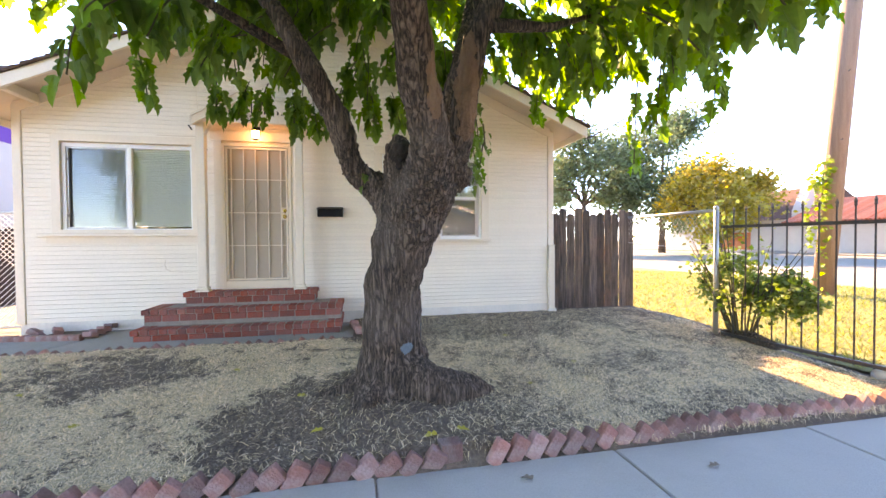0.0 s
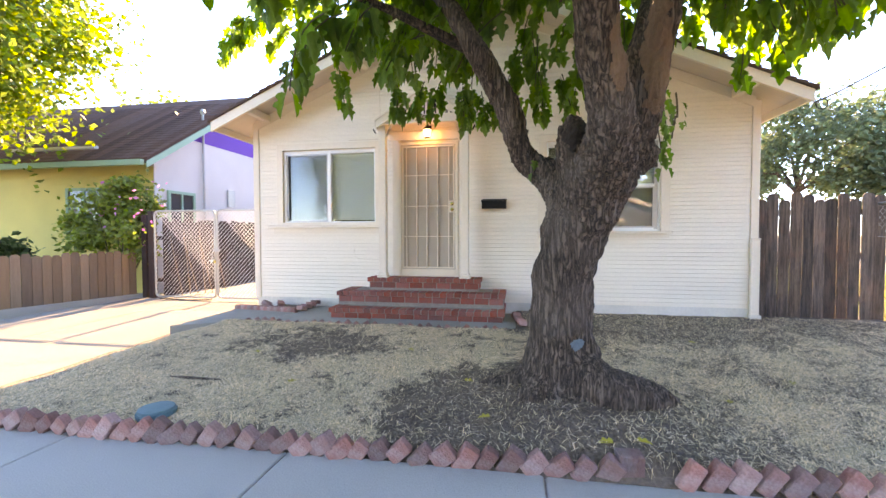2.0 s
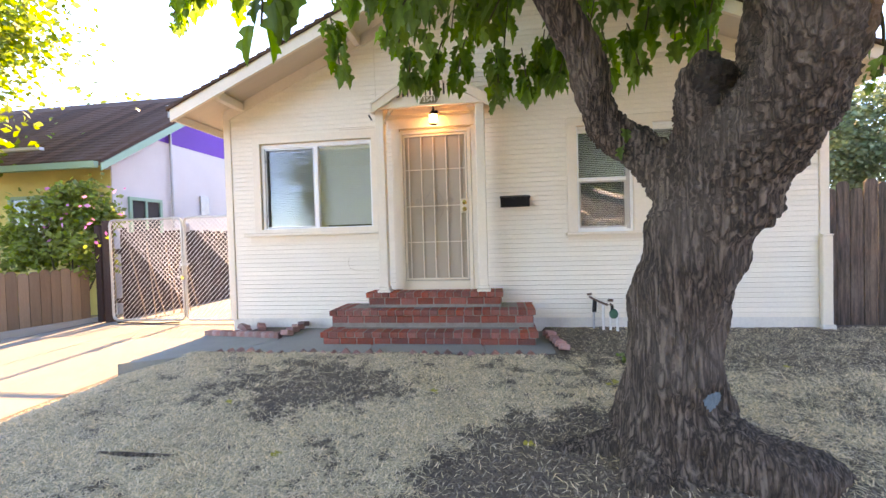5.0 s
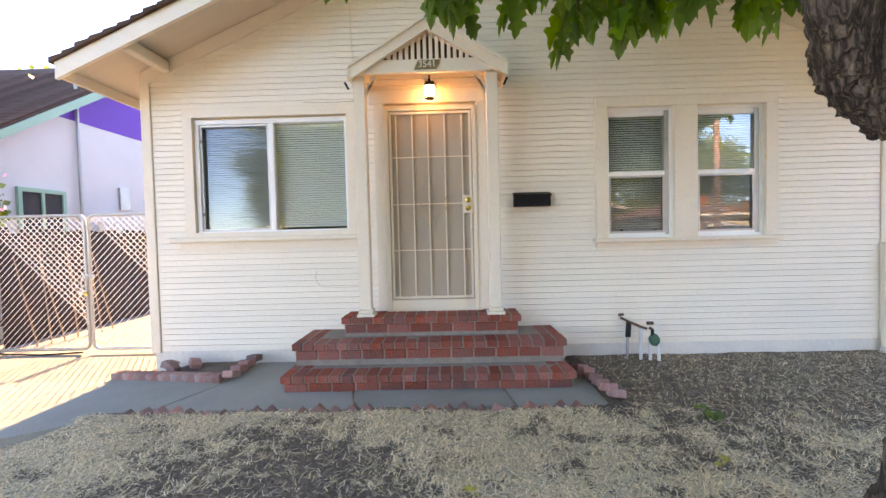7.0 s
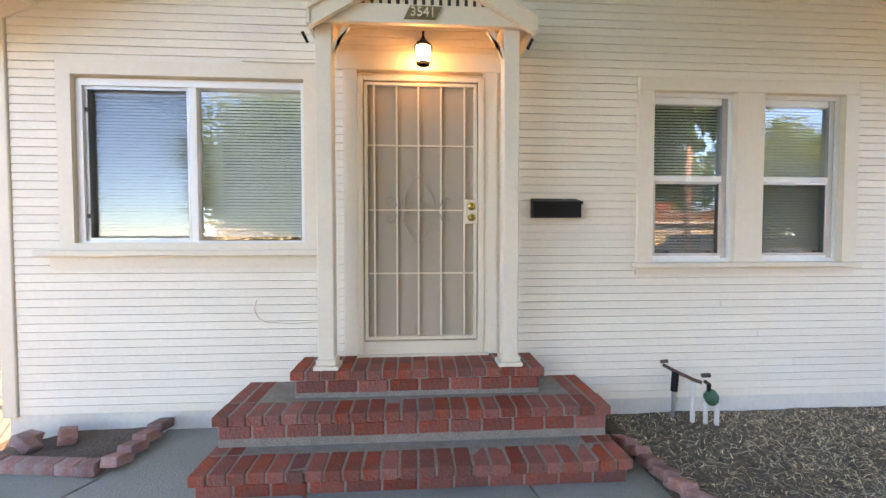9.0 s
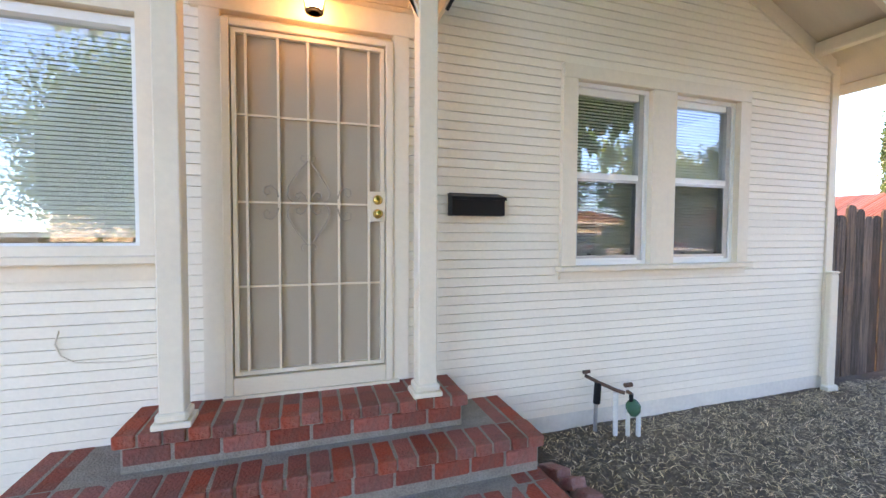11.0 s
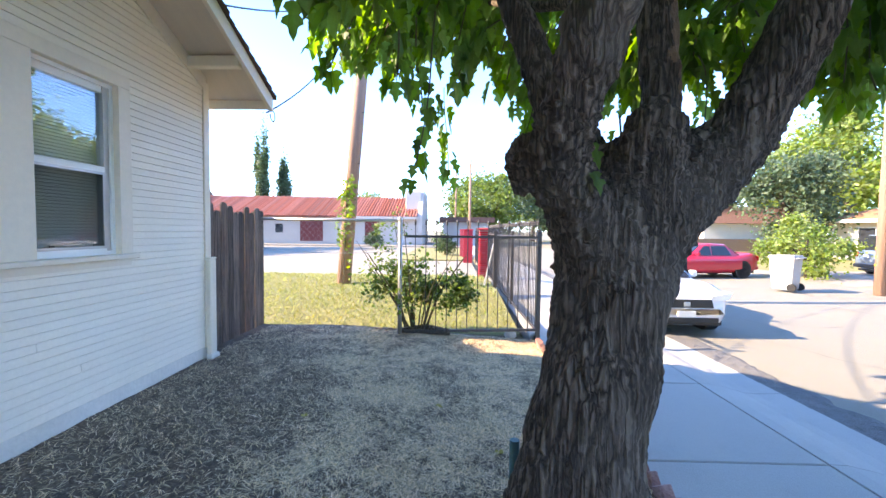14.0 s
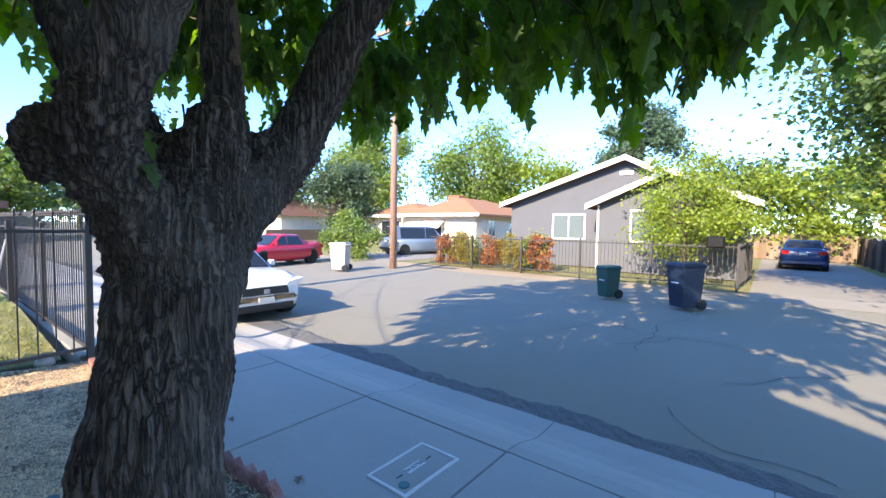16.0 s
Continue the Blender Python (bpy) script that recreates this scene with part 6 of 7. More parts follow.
for i in range(7):
    st = thing("loose_stick", "thin pale stick leaning on the side fence", "stick", "leaning sticks", (-5.72 + i * 0.05, 1.35 + 0.16 * i, 0.08))
    part("wood", Shape().tube([(0, 0, 0), (-0.34 - 0.03 * (i % 3), 0.05 + 0.2 * (i % 2), 1.3 + 0.12 * (i % 2))], [0.012, 0.008], 5), PICKET, st)

# chain-link gates
def link_gate(label, x0, x1, z0, z1, y):
    g = thing("chain_link_gate", label, "gate", "driveway gates", (x0, y, 0))
    w, r, c = x1 - x0, 0.021, 0.08
    loop = []
    for cx, cz, a0 in ((w - c, z1 - c, 0), (c, z1 - c, 90), (c, z0 + c, 180), (w - c, z0 + c, 270)):
        loop += [(cx + c * math.cos(radians(a0 + q)), 0, cz + c * math.sin(radians(a0 + q))) for q in (0, 30, 60, 90)]
    loop += loop[:2]
    part("frame", Shape().tube(loop, r, 8, cap=False), GALV, g, smooth=True)
    wire_mesh("wire_mesh", g, (0.02, 0, 0), (1, 0, 0), w - 0.04, z0 + 0.02, z1 - 0.02, 0.082, WIRE, 0.0042)
    return g


g1 = link_gate("galvanised chain-link driveway gate, closed", -5.99, -4.60, 0.14, 1.89, 0.95)
g2 = link_gate("galvanised chain-link driveway gate, chained shut", -4.55, -3.12, 0.14, 1.89, 0.95)
part("latch", Shape().box(1.36, 1.52, -0.04, -0.02, 1.08, 1.12), GALV, g1)
part("latch", Shape().box(1.30, 1.50, -0.04, -0.02, 0.86, 0.90), GALV, g1)
chain = thing("gate_chain", "short rusty chain and padlock on the gates", "chain", at=(-4.57, 0.90, 1.0))
part("loop", Shape().tube([(0.06 * math.cos(a), -0.01, 0.10 * math.sin(a)) for a in [i * math.pi / 6 for i in range(13)]], 0.009, 6), GALV, chain)
part("padlock", Shape().box(-0.022, 0.022, -0.03, -0.005, -0.16, -0.10, bevel=0.004), BRASS, chain)
part_rail = part("ground_stop", Shape().tube([(0.1, -0.02, 0.10), (0.8, -0.05, 0.085), (1.3, -0.02, 0.10)], 0.012, 6), BLACK, g1)

# picket fence
pk = thing("picket_fence", "low brown dog-eared board fence beside the driveway", "fence", at=(-7.12, -1.12, 0.06))
pk.rotation_euler = (0, 0, math.atan2(1.06 + 1.12, 0.56))
n, L = 16, 2.25
for i in range(n):
    w, h = L / n - 0.008, 1.0 + rng.uniform(-0.03, 0.02)
    x0 = i * L / n
    part("board", Shape().prism([(x0, 0.02), (x0 + w, 0.02), (x0 + w, h - 0.04), (x0 + w - 0.03, h), (x0 + 0.03, h), (x0, h - 0.04)], rng.uniform(-0.004, 0.004), 0.02), PICKET, pk)
for z0 in (0.22, 0.75):
    part("rail", Shape().box(0, L, 0.022, 0.06, z0, z0 + 0.08), PICKET, pk)
part("kerb_board", Shape().box(-0.2, L + 0.1, -0.05, -0.006, -0.08, 0.10), CONCRETE, pk)
ORANGE = material("faded_orange_paint", (0.45, 0.10, 0.035), 0.8, vary=0.4, scale=5, bump=0.4, grain=40, stretch=(6, 6, 1))
op = thing("fence_post", "faded orange-red wooden fence post", "post", at=(-7.42, -1.28, 0.05))
part("post", Shape().box(-0.07, 0.07, -0.07, 0.07, 0, 0.95, bevel=0.01), ORANGE, op)
part("cap", Shape().box(-0.1, 0.1, -0.09, 0.09, 0.95, 0.99, bevel=0.008), FOOT_WHITE, op)
for i in range(6):
    wp = thing("white_picket", "white painted pointed picket", "picket", "white pickets", (-7.58 - 0.1 * i, -1.40 - 0.16 * i, 0.03))
    part("board", Shape().prism([(-0.045, 0), (0.045, 0), (0.045, 0.96), (0.06, 1.0), (0.03, 1.06), (0, 1.16), (-0.03, 1.06), (-0.06, 1.0), (-0.045, 0.96)], -0.01, 0.01, "y"), FOOT_WHITE, wp)
for px_, py_, h in ((-6.38, 1.12, 1.78), (-6.18, 1.08, 1.85)):
    gp = thing("gate_timber", "dark brown timber gate post", "post", "gate posts", (px_, py_, 0.05))
    part("post", Shape().box(-0.06, 0.06, -0.06, 0.06, 0, h, bevel=0.008), SIDE_BOARD, gp)

# neighbour's plants
fb = thing("flowering_bush", "bright green bush with small pink flowers", "shrub", at=(-7.0, 1.0, 0.05))
s = Shape()
foliage(s, (-0.3, 0.25, 1.5), (0.9, 0.65, 0.7), 4200, 0.11, 30, 0.3)
foliage(s, (0.0, 0.45, 2.15), (0.6, 0.5, 0.5), 2000, 0.10, 18, 0.3)
tagged(part("leaves", s, LEAF_SUNNY, fb), kind="stuff")
s = Shape()
foliage(s, (0.2, 0.3, 1.75), (0.95, 0.7, 0.75), 70, 0.09, 40, 0.5)
tagged(part("flowers", s, PINK, fb, "small pink flowers"), kind="stuff")
for i in range(7):
    a = i * 0.9
    part("stem", Shape().tube([(0, 0.1, 0), (0.3 * math.cos(a), 0.2 + 0.3 * math.sin(a), 0.9), (0.55 * math.cos(a), 0.25 + 0.5 * math.sin(a), 1.7)], [0.025, 0.015, 0.005], 5), TWIG, fb)
garden_tree("maple_tree", "yellow-green maple tree overhanging the fence", (-10.2, -0.6, 0), 8.4, (3.2, 2.6, 2.5), LEAF_LIME, 14000, 0.2, 0.17, clumps=50, crown_z=5.5)
garden_tree("dark_shrub", "dense dark green shrub under the maple", (-9.9, 0.1, 0), 2.1, (1.2, 0.9, 0.9), LEAF_DARK, 1800, 0.17, 0.05, clumps=20)
for at, h, r in (((-20, 18, 0), 9.5, (5, 4, 3.6)), ((-12, 24, 0), 10, (5, 4, 3.5)), ((-27, 9, 0), 10.5, (5, 5, 4.5)), ((-4, 32, 0), 11, (5, 4, 4)), ((-24, -3, 0), 9, (4, 4, 4)), ((8, 40, 0), 10, (5, 4, 4))):
    garden_tree("tree", "rounded green tree behind the houses", at, h, r, LEAF_MID, 2600, 0.36, 0.25, clumps=26, group="distant trees")

# ---- small things in the front yard ----
meter = thing("irrigation_box", "round faded blue-green plastic cap in the soil", "valve cap", at=(-1.26, -3.88, 0.05))
CAP = material("faded_teal_plastic", (0.10, 0.22, 0.24), 0.6, vary=0.3, scale=10, bump=0.1)
part("lid", Shape().lathe([(0.118, -0.05), (0.122, 0.065), (0.116, 0.078), (0.02, 0.085), (0, 0.085)], 24), CAP, meter, smooth=False)
part("rim", Shape().lathe([(0.13, 0.03), (0.13, 0.052), (0.12, 0.056)], 24), CAP, meter)
stake = thing("pipe_stub", "short grey-green pipe stake beside the tree", "pipe", at=(1.90, -3.02, 0.15))
part("tube", Shape().tube([(0, 0, -0.05), (0.01, 0, 0.58)], 0.022, 10), CAP, stake)
PVC = material("white_pvc", (0.78, 0.76, 0.70), 0.45, vary=0.2, scale=9, bump=0.05)
RUST = material("rusty_brown_pipe", (0.18, 0.10, 0.07), 0.7, vary=0.5, scale=20, bump=0.3, metal=0.4)
tap = thing("hose_tap", "rusty outdoor tap on a white plastic pipe", "tap", at=(2.03, -0.20, 0.21))
part("riser", Shape().tube([(0, 0, -0.08), (0, 0, 0.33)], 0.017, 10), PVC, tap)
part("feed_pipe", Shape().tube([(-0.12, 0.19, 0.40), (-0.075, 0.10, 0.375), (0.01, 0.0, 0.34), (0.05, -0.03, 0.33)], 0.014, 8), RUST, tap)
part("valve", Shape().tube([(-0.085, 0.10, 0.22), (-0.075, 0.10, 0.375)], 0.026, 10), BLACK, tap)
part("down_pipe", Shape().tube([(-0.095, 0.1, -0.08), (-0.09, 0.1, 0.22)], 0.014, 8), GALV, tap)
part("handle", Shape().tube([(0.05, -0.03, 0.385), (0.11, -0.03, 0.385)], 0.017, 8), RUST, tap)
part("spout", Shape().tube([(0.07, -0.03, 0.34), (0.10, -0.04, 0.32), (0.10, -0.04, 0.27)], 0.014, 8), RUST, tap)
part("second_handle", Shape().tube([(-0.15, 0.18, 0.43), (-0.10, 0.16, 0.44)], 0.014, 8), RUST, tap)
valve = thing("irrigation_valve", "green plastic irrigation valve on two white pipes", "valve", at=(2.14, -0.24, 0.21))
GREEN_PL = material("green_valve_plastic", (0.03, 0.12, 0.07), 0.5, vary=0.2, bump=0.05)
part("pipe", Shape().tube([(-0.035, 0, -0.08), (-0.035, 0, 0.21)], 0.016, 10), PVC, valve)
part("pipe", Shape().tube([(0.04, -0.02, -0.08), (0.04, -0.02, 0.19)], 0.017, 10), PVC, valve)
part("body", Shape().lathe([(0.03, 0.17), (0.05, 0.2), (0.052, 0.24), (0.036, 0.265), (0.022, 0.28), (0.0, 0.285)], 12, (0.0, -0.01, 0)), GREEN_PL, valve, smooth=True)
part("solenoid", Shape().tube([(-0.02, -0.01, 0.27), (-0.02, -0.01, 0.325)], 0.015, 8), BLACK, valve)

# water meter lid in the pavement
lid = thing("water_meter_lid", "pale concrete water meter lid lettered WATER", "meter lid", at=(1.885, -4.88, 0.001))
lid.rotation_euler = (0, 0, radians(-90))
part("cover", Shape().box(-0.26, 0.26, -0.155, 0.155, -0.03, 0.004, bevel=0.004), CONCRETE, lid)
LID_RIM = material("bleached_rim", (0.82, 0.81, 0.78), 0.8, vary=0.2, bump=0.2)
trim = Shape()
for x0, x1, y0, y1 in ((-0.285, 0.285, 0.158, 0.18), (-0.285, 0.285, -0.18, -0.158), (-0.285, -0.262, -0.158, 0.158), (0.262, 0.285, -0.158, 0.158)):
    trim.box(x0, x1, y0, y1, -0.03, 0.007)
part("rim", trim, LID_RIM, lid)
part("name_plate", Shape().box(-0.085, 0.085, -0.032, 0.032, 0.004, 0.008), LID_RIM, lid)
words("WATER", 0.05, 0.0012, CAP, pose(0, 0, 0.0095, 0, 0, 0), "lettering", lid)
part("reader_cap", Shape().lathe([(0.038, 0.004), (0.038, 0.011), (0.03, 0.014), (0, 0.014)], 18, (-0.2, -0.09, 0)), CAP, lid)
for hx in (-0.15, 0.15):
    part("lifting_slot", Shape().box(hx - 0.028, hx + 0.028, -0.005, 0.005, 0.0042, 0.0055), BLACK, lid)
for hx, hy in ((-0.235, 0.13), (0.235, -0.13)):
    part("bolt", Shape().lathe([(0.012, 0.004), (0.012, 0.008), (0, 0.009)], 10, (hx, hy, 0)), GALV, lid)

# ---- across the street ----
def car_paint(name, color, rough=0.3):
    return material(name, color, rough, vary=0.05, scale=2, bump=0.0, coat=0.7)


TYRE = material("tyre_rubber", (0.018, 0.018, 0.018), 0.85, vary=0.2, bump=0.1)
ALLOY = material("alloy_rim", (0.5, 0.5, 0.5), 0.35, metal=0.8, vary=0.1, bump=0.0)
CAR_GLASS = material("tinted_car_glass", (0.02, 0.024, 0.03), 0.05, vary=0.0, bump=0.0)
TAIL = material("red_lens", (0.45, 0.01, 0.01), 0.2, vary=0.05, bump=0.0)
HEAD = material("clear_lens", (0.75, 0.78, 0.8), 0.12, vary=0.05, bump=0.0)
PLATE = material("licence_plate_white", (0.75, 0.75, 0.72), 0.5, vary=0.1, bump=0.0)
BLACK_PL = material("black_bumper_plastic", (0.02, 0.02, 0.02), 0.55, vary=0.1, bump=0.1)


def loft(rings):
    """Skins rings of equal point count, open lists of (x, y, z), and closes both ends."""
    s, n = Shape(), len(rings[0])
    for r in rings:
        s.v += [tuple(p) for p in r]
    for i in range(len(rings) - 1):
        for k in range(n):
            j = (k + 1) % n
            s.f.append((i * n + k, i * n + j, (i + 1) * n + j, (i + 1) * n + k))
    s.f += [tuple(range(n - 1, -1, -1)), tuple(range((len(rings) - 1) * n, len(rings) * n))]
    return s


def car(name, label, at, turn, paint, length=4.5, width=1.78, height=1.42, hood=1.15, boot=0.75, deck=0.78, nose=0.68, van=False):
    """A car with its front towards +x, wheels on z = 0."""
    c = thing(name, label, "car", "parked cars", at, turn)
    h, w = length / 2, width / 2
    belt = 0.88 if not van else 1.0
    st = [(-h, 0.45, deck * 0.82, 0.72), (-h + 0.06, 0.30, deck + 0.03, 0.88), (-h + 0.35, 0.22, deck + 0.06, 0.96), (-h + boot + 0.2, 0.2, belt, 1.0), (0, 0.2, belt, 1.0), (h - hood - 0.15, 0.2, belt, 1.0), (h - hood * 0.5, 0.2, (belt + nose) / 2 + 0.03, 0.97), (h - 0.25, 0.2, nose, 0.9), (h - 0.05, 0.25, nose - 0.12, 0.74), (h, 0.34, nose - 0.22, 0.62)]
    rings = []
    for x, z0, z1, f in st:
        y = w * f
        rings.append([(x, -y * 0.9, z0), (x, -y, z0 + 0.14), (x, -y, z1 - 0.2), (x, -y * 0.93, z1 - 0.05), (x, -y * 0.75, z1), (x, 0, z1 + 0.025), (x, y * 0.75, z1), (x, y * 0.93, z1 - 0.05), (x, y, z1 - 0.2), (x, y, z0 + 0.14), (x, y * 0.9, z0)])
    body = part("body", loft(rings), paint, c, smooth=True)
    a0, a1, b0, b1 = -h + boot, -h + boot + (0.25 if van else 0.6), h - hood - 0.72, h - hood
    cab = []
    for x, z, f in ((a0, belt - 0.03, 0.88), (a1, height - 0.03, 0.70), (0, height, 0.72), (b0, height - 0.05, 0.70), (b1, belt - 0.03, 0.88)):
        y = w * f
        cab.append([(x, -w * 0.9, belt - 0.06), (x, -y, z - 0.03), (x, -y * 0.85, z), (x, y * 0.85, z), (x, y, z - 0.03), (x, w * 0.9, belt - 0.06)])
    part("cabin_roof", loft(cab), paint, c, smooth=False)
    for sgn in (-1, 1):
        for q0, q1 in ((a0 + 0.42, -0.03), (0.03, b1 - 0.30)):
            g = [(q0, sgn * (w * 0.885 + 0.012), belt + 0.0), (q1, sgn * (w * 0.885 + 0.012), belt + 0.0), (min(q1, b0 - 0.02), sgn * (w * 0.735 + 0.012), height - 0.11), (max(q0, a1 + 0.02), sgn * (w * 0.735 + 0.012), height - 0.11)]
            part("side_window", Shape().add(g + [(p[0], p[1] - sgn * 0.02, p[2]) for p in g], [(0, 1, 2, 3), (7, 6, 5, 4), (0, 4, 5, 1), (1, 5, 6, 2), (2, 6, 7, 3), (3, 7, 4, 0)]), CAR_GLASS, c)
        part("mirror", Shape().box(b1 - 0.35, b1 - 0.22, sgn * w * 0.95 - 0.06 + sgn * 0.07, sgn * w * 0.95 + 0.06 + sgn * 0.07, belt, belt + 0.13, bevel=0.02), paint, c)
    for xa, xb, nm in ((b1 - 0.02, b0 + 0.06, "windscreen"), (a0 + 0.02, a1 - 0.06, "rear_window")):
        o = 0.02 if nm == "windscreen" else -0.02
        g = [(xa + o, -w * 0.8, belt + 0.02), (xa + o, w * 0.8, belt + 0.02), (xb + o, w * 0.6, height - 0.07), (xb + o, -w * 0.6, height - 0.07)]
        part(nm, Shape().add(g + [(p[0] - o, p[1], p[2] - 0.02) for p in g], [(0, 1, 2, 3), (7, 6, 5, 4), (0, 4, 5, 1), (1, 5, 6, 2), (2, 6, 7, 3), (3, 7, 4, 0)]), CAR_GLASS, c)
    for sx2 in (-h + 0.78, h - 0.82):
        for sgn in (-1, 1):
            Rm = Matrix.Translation((sx2, sgn * (w - 0.11), 0.31)) @ Euler((radians(90), 0, 0)).to_matrix().to_4x4()
            ty = Shape().lathe([(0.2, -0.10), (0.29, -0.10), (0.31, -0.07), (0.31, 0.07), (0.29, 0.10), (0.2, 0.10)], 22)
            ty.v = [tuple(Rm @ Vector(p)) for p in ty.v]
            wheel = part("wheel", ty, TYRE, c, "black tyre")
            rim = Shape().lathe([(0.20, -0.09), (0.205, 0.0), (0.20, 0.09), (0.06, 0.075), (0.0, 0.085)], 18)
            rim.v = [tuple(Rm @ Vector(p)) for p in rim.v]
            part("rim", rim, ALLOY, wheel)
            arch = Shape().lathe([(0.30, -0.1), (0.365, -0.1), (0.365, 0.115), (0.30, 0.115)], 22)
            arch.v = [tuple(Rm @ Vector(p)) for p in arch.v]
            part("wheel_arch", arch, BLACK_PL, c)
    for sgn in (-1, 1):
        part("headlight", Shape().prism([(sgn * w * 0.42, nose - 0.20), (sgn * w * 0.80, nose - 0.16), (sgn * w * 0.86, nose - 0.04), (sgn * w * 0.50, nose - 0.10)], h - 0.22, h - 0.02, "x"), HEAD, c)
        part("tail_light", Shape().box(-h - 0.012, -h + 0.25, sgn * w * 0.72 - 0.14, sgn * w * 0.72 + 0.14, deck - 0.24, deck - 0.06, bevel=0.02), TAIL, c)
    part("grille", Shape().prism([(-w * 0.5, nose - 0.30), (w * 0.5, nose - 0.30), (w * 0.46, nose - 0.16), (-w * 0.46, nose - 0.16)], h - 0.1, h + 0.012, "x"), BLACK_PL, c)
    part("emblem", Shape().box(h + 0.010, h + 0.02, -0.055, 0.055, nose - 0.28, nose - 0.20, bevel=0.008), ALLOY, c)
    part("front_intake", Shape().box(h - 0.2, h + 0.006, -w * 0.62, w * 0.62, 0.24, 0.34, bevel=0.02), BLACK_PL, c)
    part("front_plate", Shape().box(h + 0.0, h + 0.022, -0.15, 0.15, 0.36, 0.45), PLATE, c)
    part("rear_plate", Shape().box(-h - 0.014, -h + 0.02, -0.15, 0.15, deck - 0.24, deck - 0.12), PLATE, c)
    part("rear_bumper", Shape().box(-h - 0.03, -h + 0.12, -w * 0.86, w * 0.86, 0.30, 0.46, bevel=0.03), paint if not van else BLACK_PL, c)
    part("underside", Shape().box(-h + 0.15, h - 0.2, -w * 0.8, w * 0.8, 0.16, 0.24), BLACK_PL, c)
    return c


car("parked_car", "white modern compact sedan parked at the kerb", (9.45, -6.70, -0.10), 180, car_paint("white_car_paint", (0.80, 0.80, 0.80)), 4.55, 1.8, 1.42, 1.2, 0.55, 0.95, 0.80)
car("parked_car", "red older sedan parked across the street", (17.6, -12.9, -0.10), 100, car_paint("red_car_paint", (0.50, 0.012, 0.035)), 4.3, 1.68, 1.36, 1.15, 0.85, 0.92, 0.72)
car("parked_car", "blue-grey minivan parked in a driveway", (17.6, -22.6, -0.04), 255, car_paint("blue_grey_car_paint", (0.15, 0.20, 0.27)), 4.7, 1.85, 1.75, 0.95, 0.15, 1.0, 0.85, True)
car("parked_car", "dark blue sedan parked on the far driveway", (-1.3, -30.2, -0.04), 268, car_paint("dark_blue_car_paint", (0.012, 0.04, 0.13)), 4.6, 1.8, 1.42, 1.15, 0.6, 0.98, 0.75)


def wheelie_bin(label, at, turn, w, d, h, mat):
    b = thing("wheeled_bin", label, "bin", "wheeled bins", at, turn)
    body = loft([[(-w * 0.40, -d * 0.36, 0.05), (w * 0.40, -d * 0.36, 0.05), (w * 0.40, d * 0.40, 0.05), (-w * 0.40, d * 0.40, 0.05)],
                 [(-w * 0.46, -d * 0.45, h * 0.6), (w * 0.46, -d * 0.45, h * 0.6), (w * 0.46, d * 0.45, h * 0.6), (-w * 0.46, d * 0.45, h * 0.6)],
                 [(-w * 0.48, -d * 0.48, h * 0.9), (w * 0.48, -d * 0.48, h * 0.9), (w * 0.48, d * 0.48, h * 0.9), (-w * 0.48, d * 0.48, h * 0.9)]])
    part("body", body, mat, b)
    part("rim", Shape().box(-w * 0.52, w * 0.52, -d * 0.52, d * 0.52, h * 0.88, h * 0.93, bevel=0.015), mat, b)
    part("lid", loft([[(-w * 0.52, -d * 0.55, h * 0.935), (w * 0.52, -d * 0.55, h * 0.935), (w * 0.52, d * 0.5, h * 0.935), (-w * 0.52, d * 0.5, h * 0.935)], [(-w * 0.45, -d * 0.45, h * 0.985), (w * 0.45, -d * 0.45, h * 0.985), (w * 0.47, d * 0.46, h), (-w * 0.47, d * 0.46, h)]]), mat, b)
    part("handle", Shape().tube([(-w * 0.4, d * 0.5, h * 0.9), (-w * 0.4, d * 0.62, h * 0.93), (w * 0.4, d * 0.62, h * 0.93), (w * 0.4, d * 0.5, h * 0.9)], 0.018, 8), mat, b)
    for sgn in (-1, 1):
        Rm = Matrix.Translation((sgn * w * 0.44, d * 0.42, 0.12)) @ Euler((0, radians(90), 0)).to_matrix().to_4x4()
        s_ = Shape().lathe([(0.03, -0.03), (0.12, -0.03), (0.12, 0.03), (0.03, 0.03)], 16)
        s_.v = [tuple(Rm @ Vector(p)) for p in s_.v]
        part("wheel", s_, TYRE, b)
    part("label_bar", Shape().box(-w * 0.2, w * 0.2, -d * 0.475, -d * 0.455, h * 0.55, h * 0.58), PLATE, b)
    return b


wheelie_bin("dark green plastic wheeled bin at the kerb", (3.3, -14.0, -0.10), 150, 0.42, 0.46, 0.86, material("dark_green_bin", (0.02, 0.075, 0.06), 0.5, vary=0.15, bump=0.05))
wheelie_bin("dark navy plastic wheeled bin at the kerb", (1.5, -13.75, -0.10), 140, 0.52, 0.60, 1.08, material("navy_bin", (0.012, 0.022, 0.05), 0.45, vary=0.15, bump=0.05))
wheelie_bin("pale grey plastic wheeled bin across the street", (13.4, -13.2, -0.10), 120, 0.62, 0.68, 1.12, material("grey_bin", (0.42, 0.42, 0.41), 0.5, vary=0.15, bump=0.05))

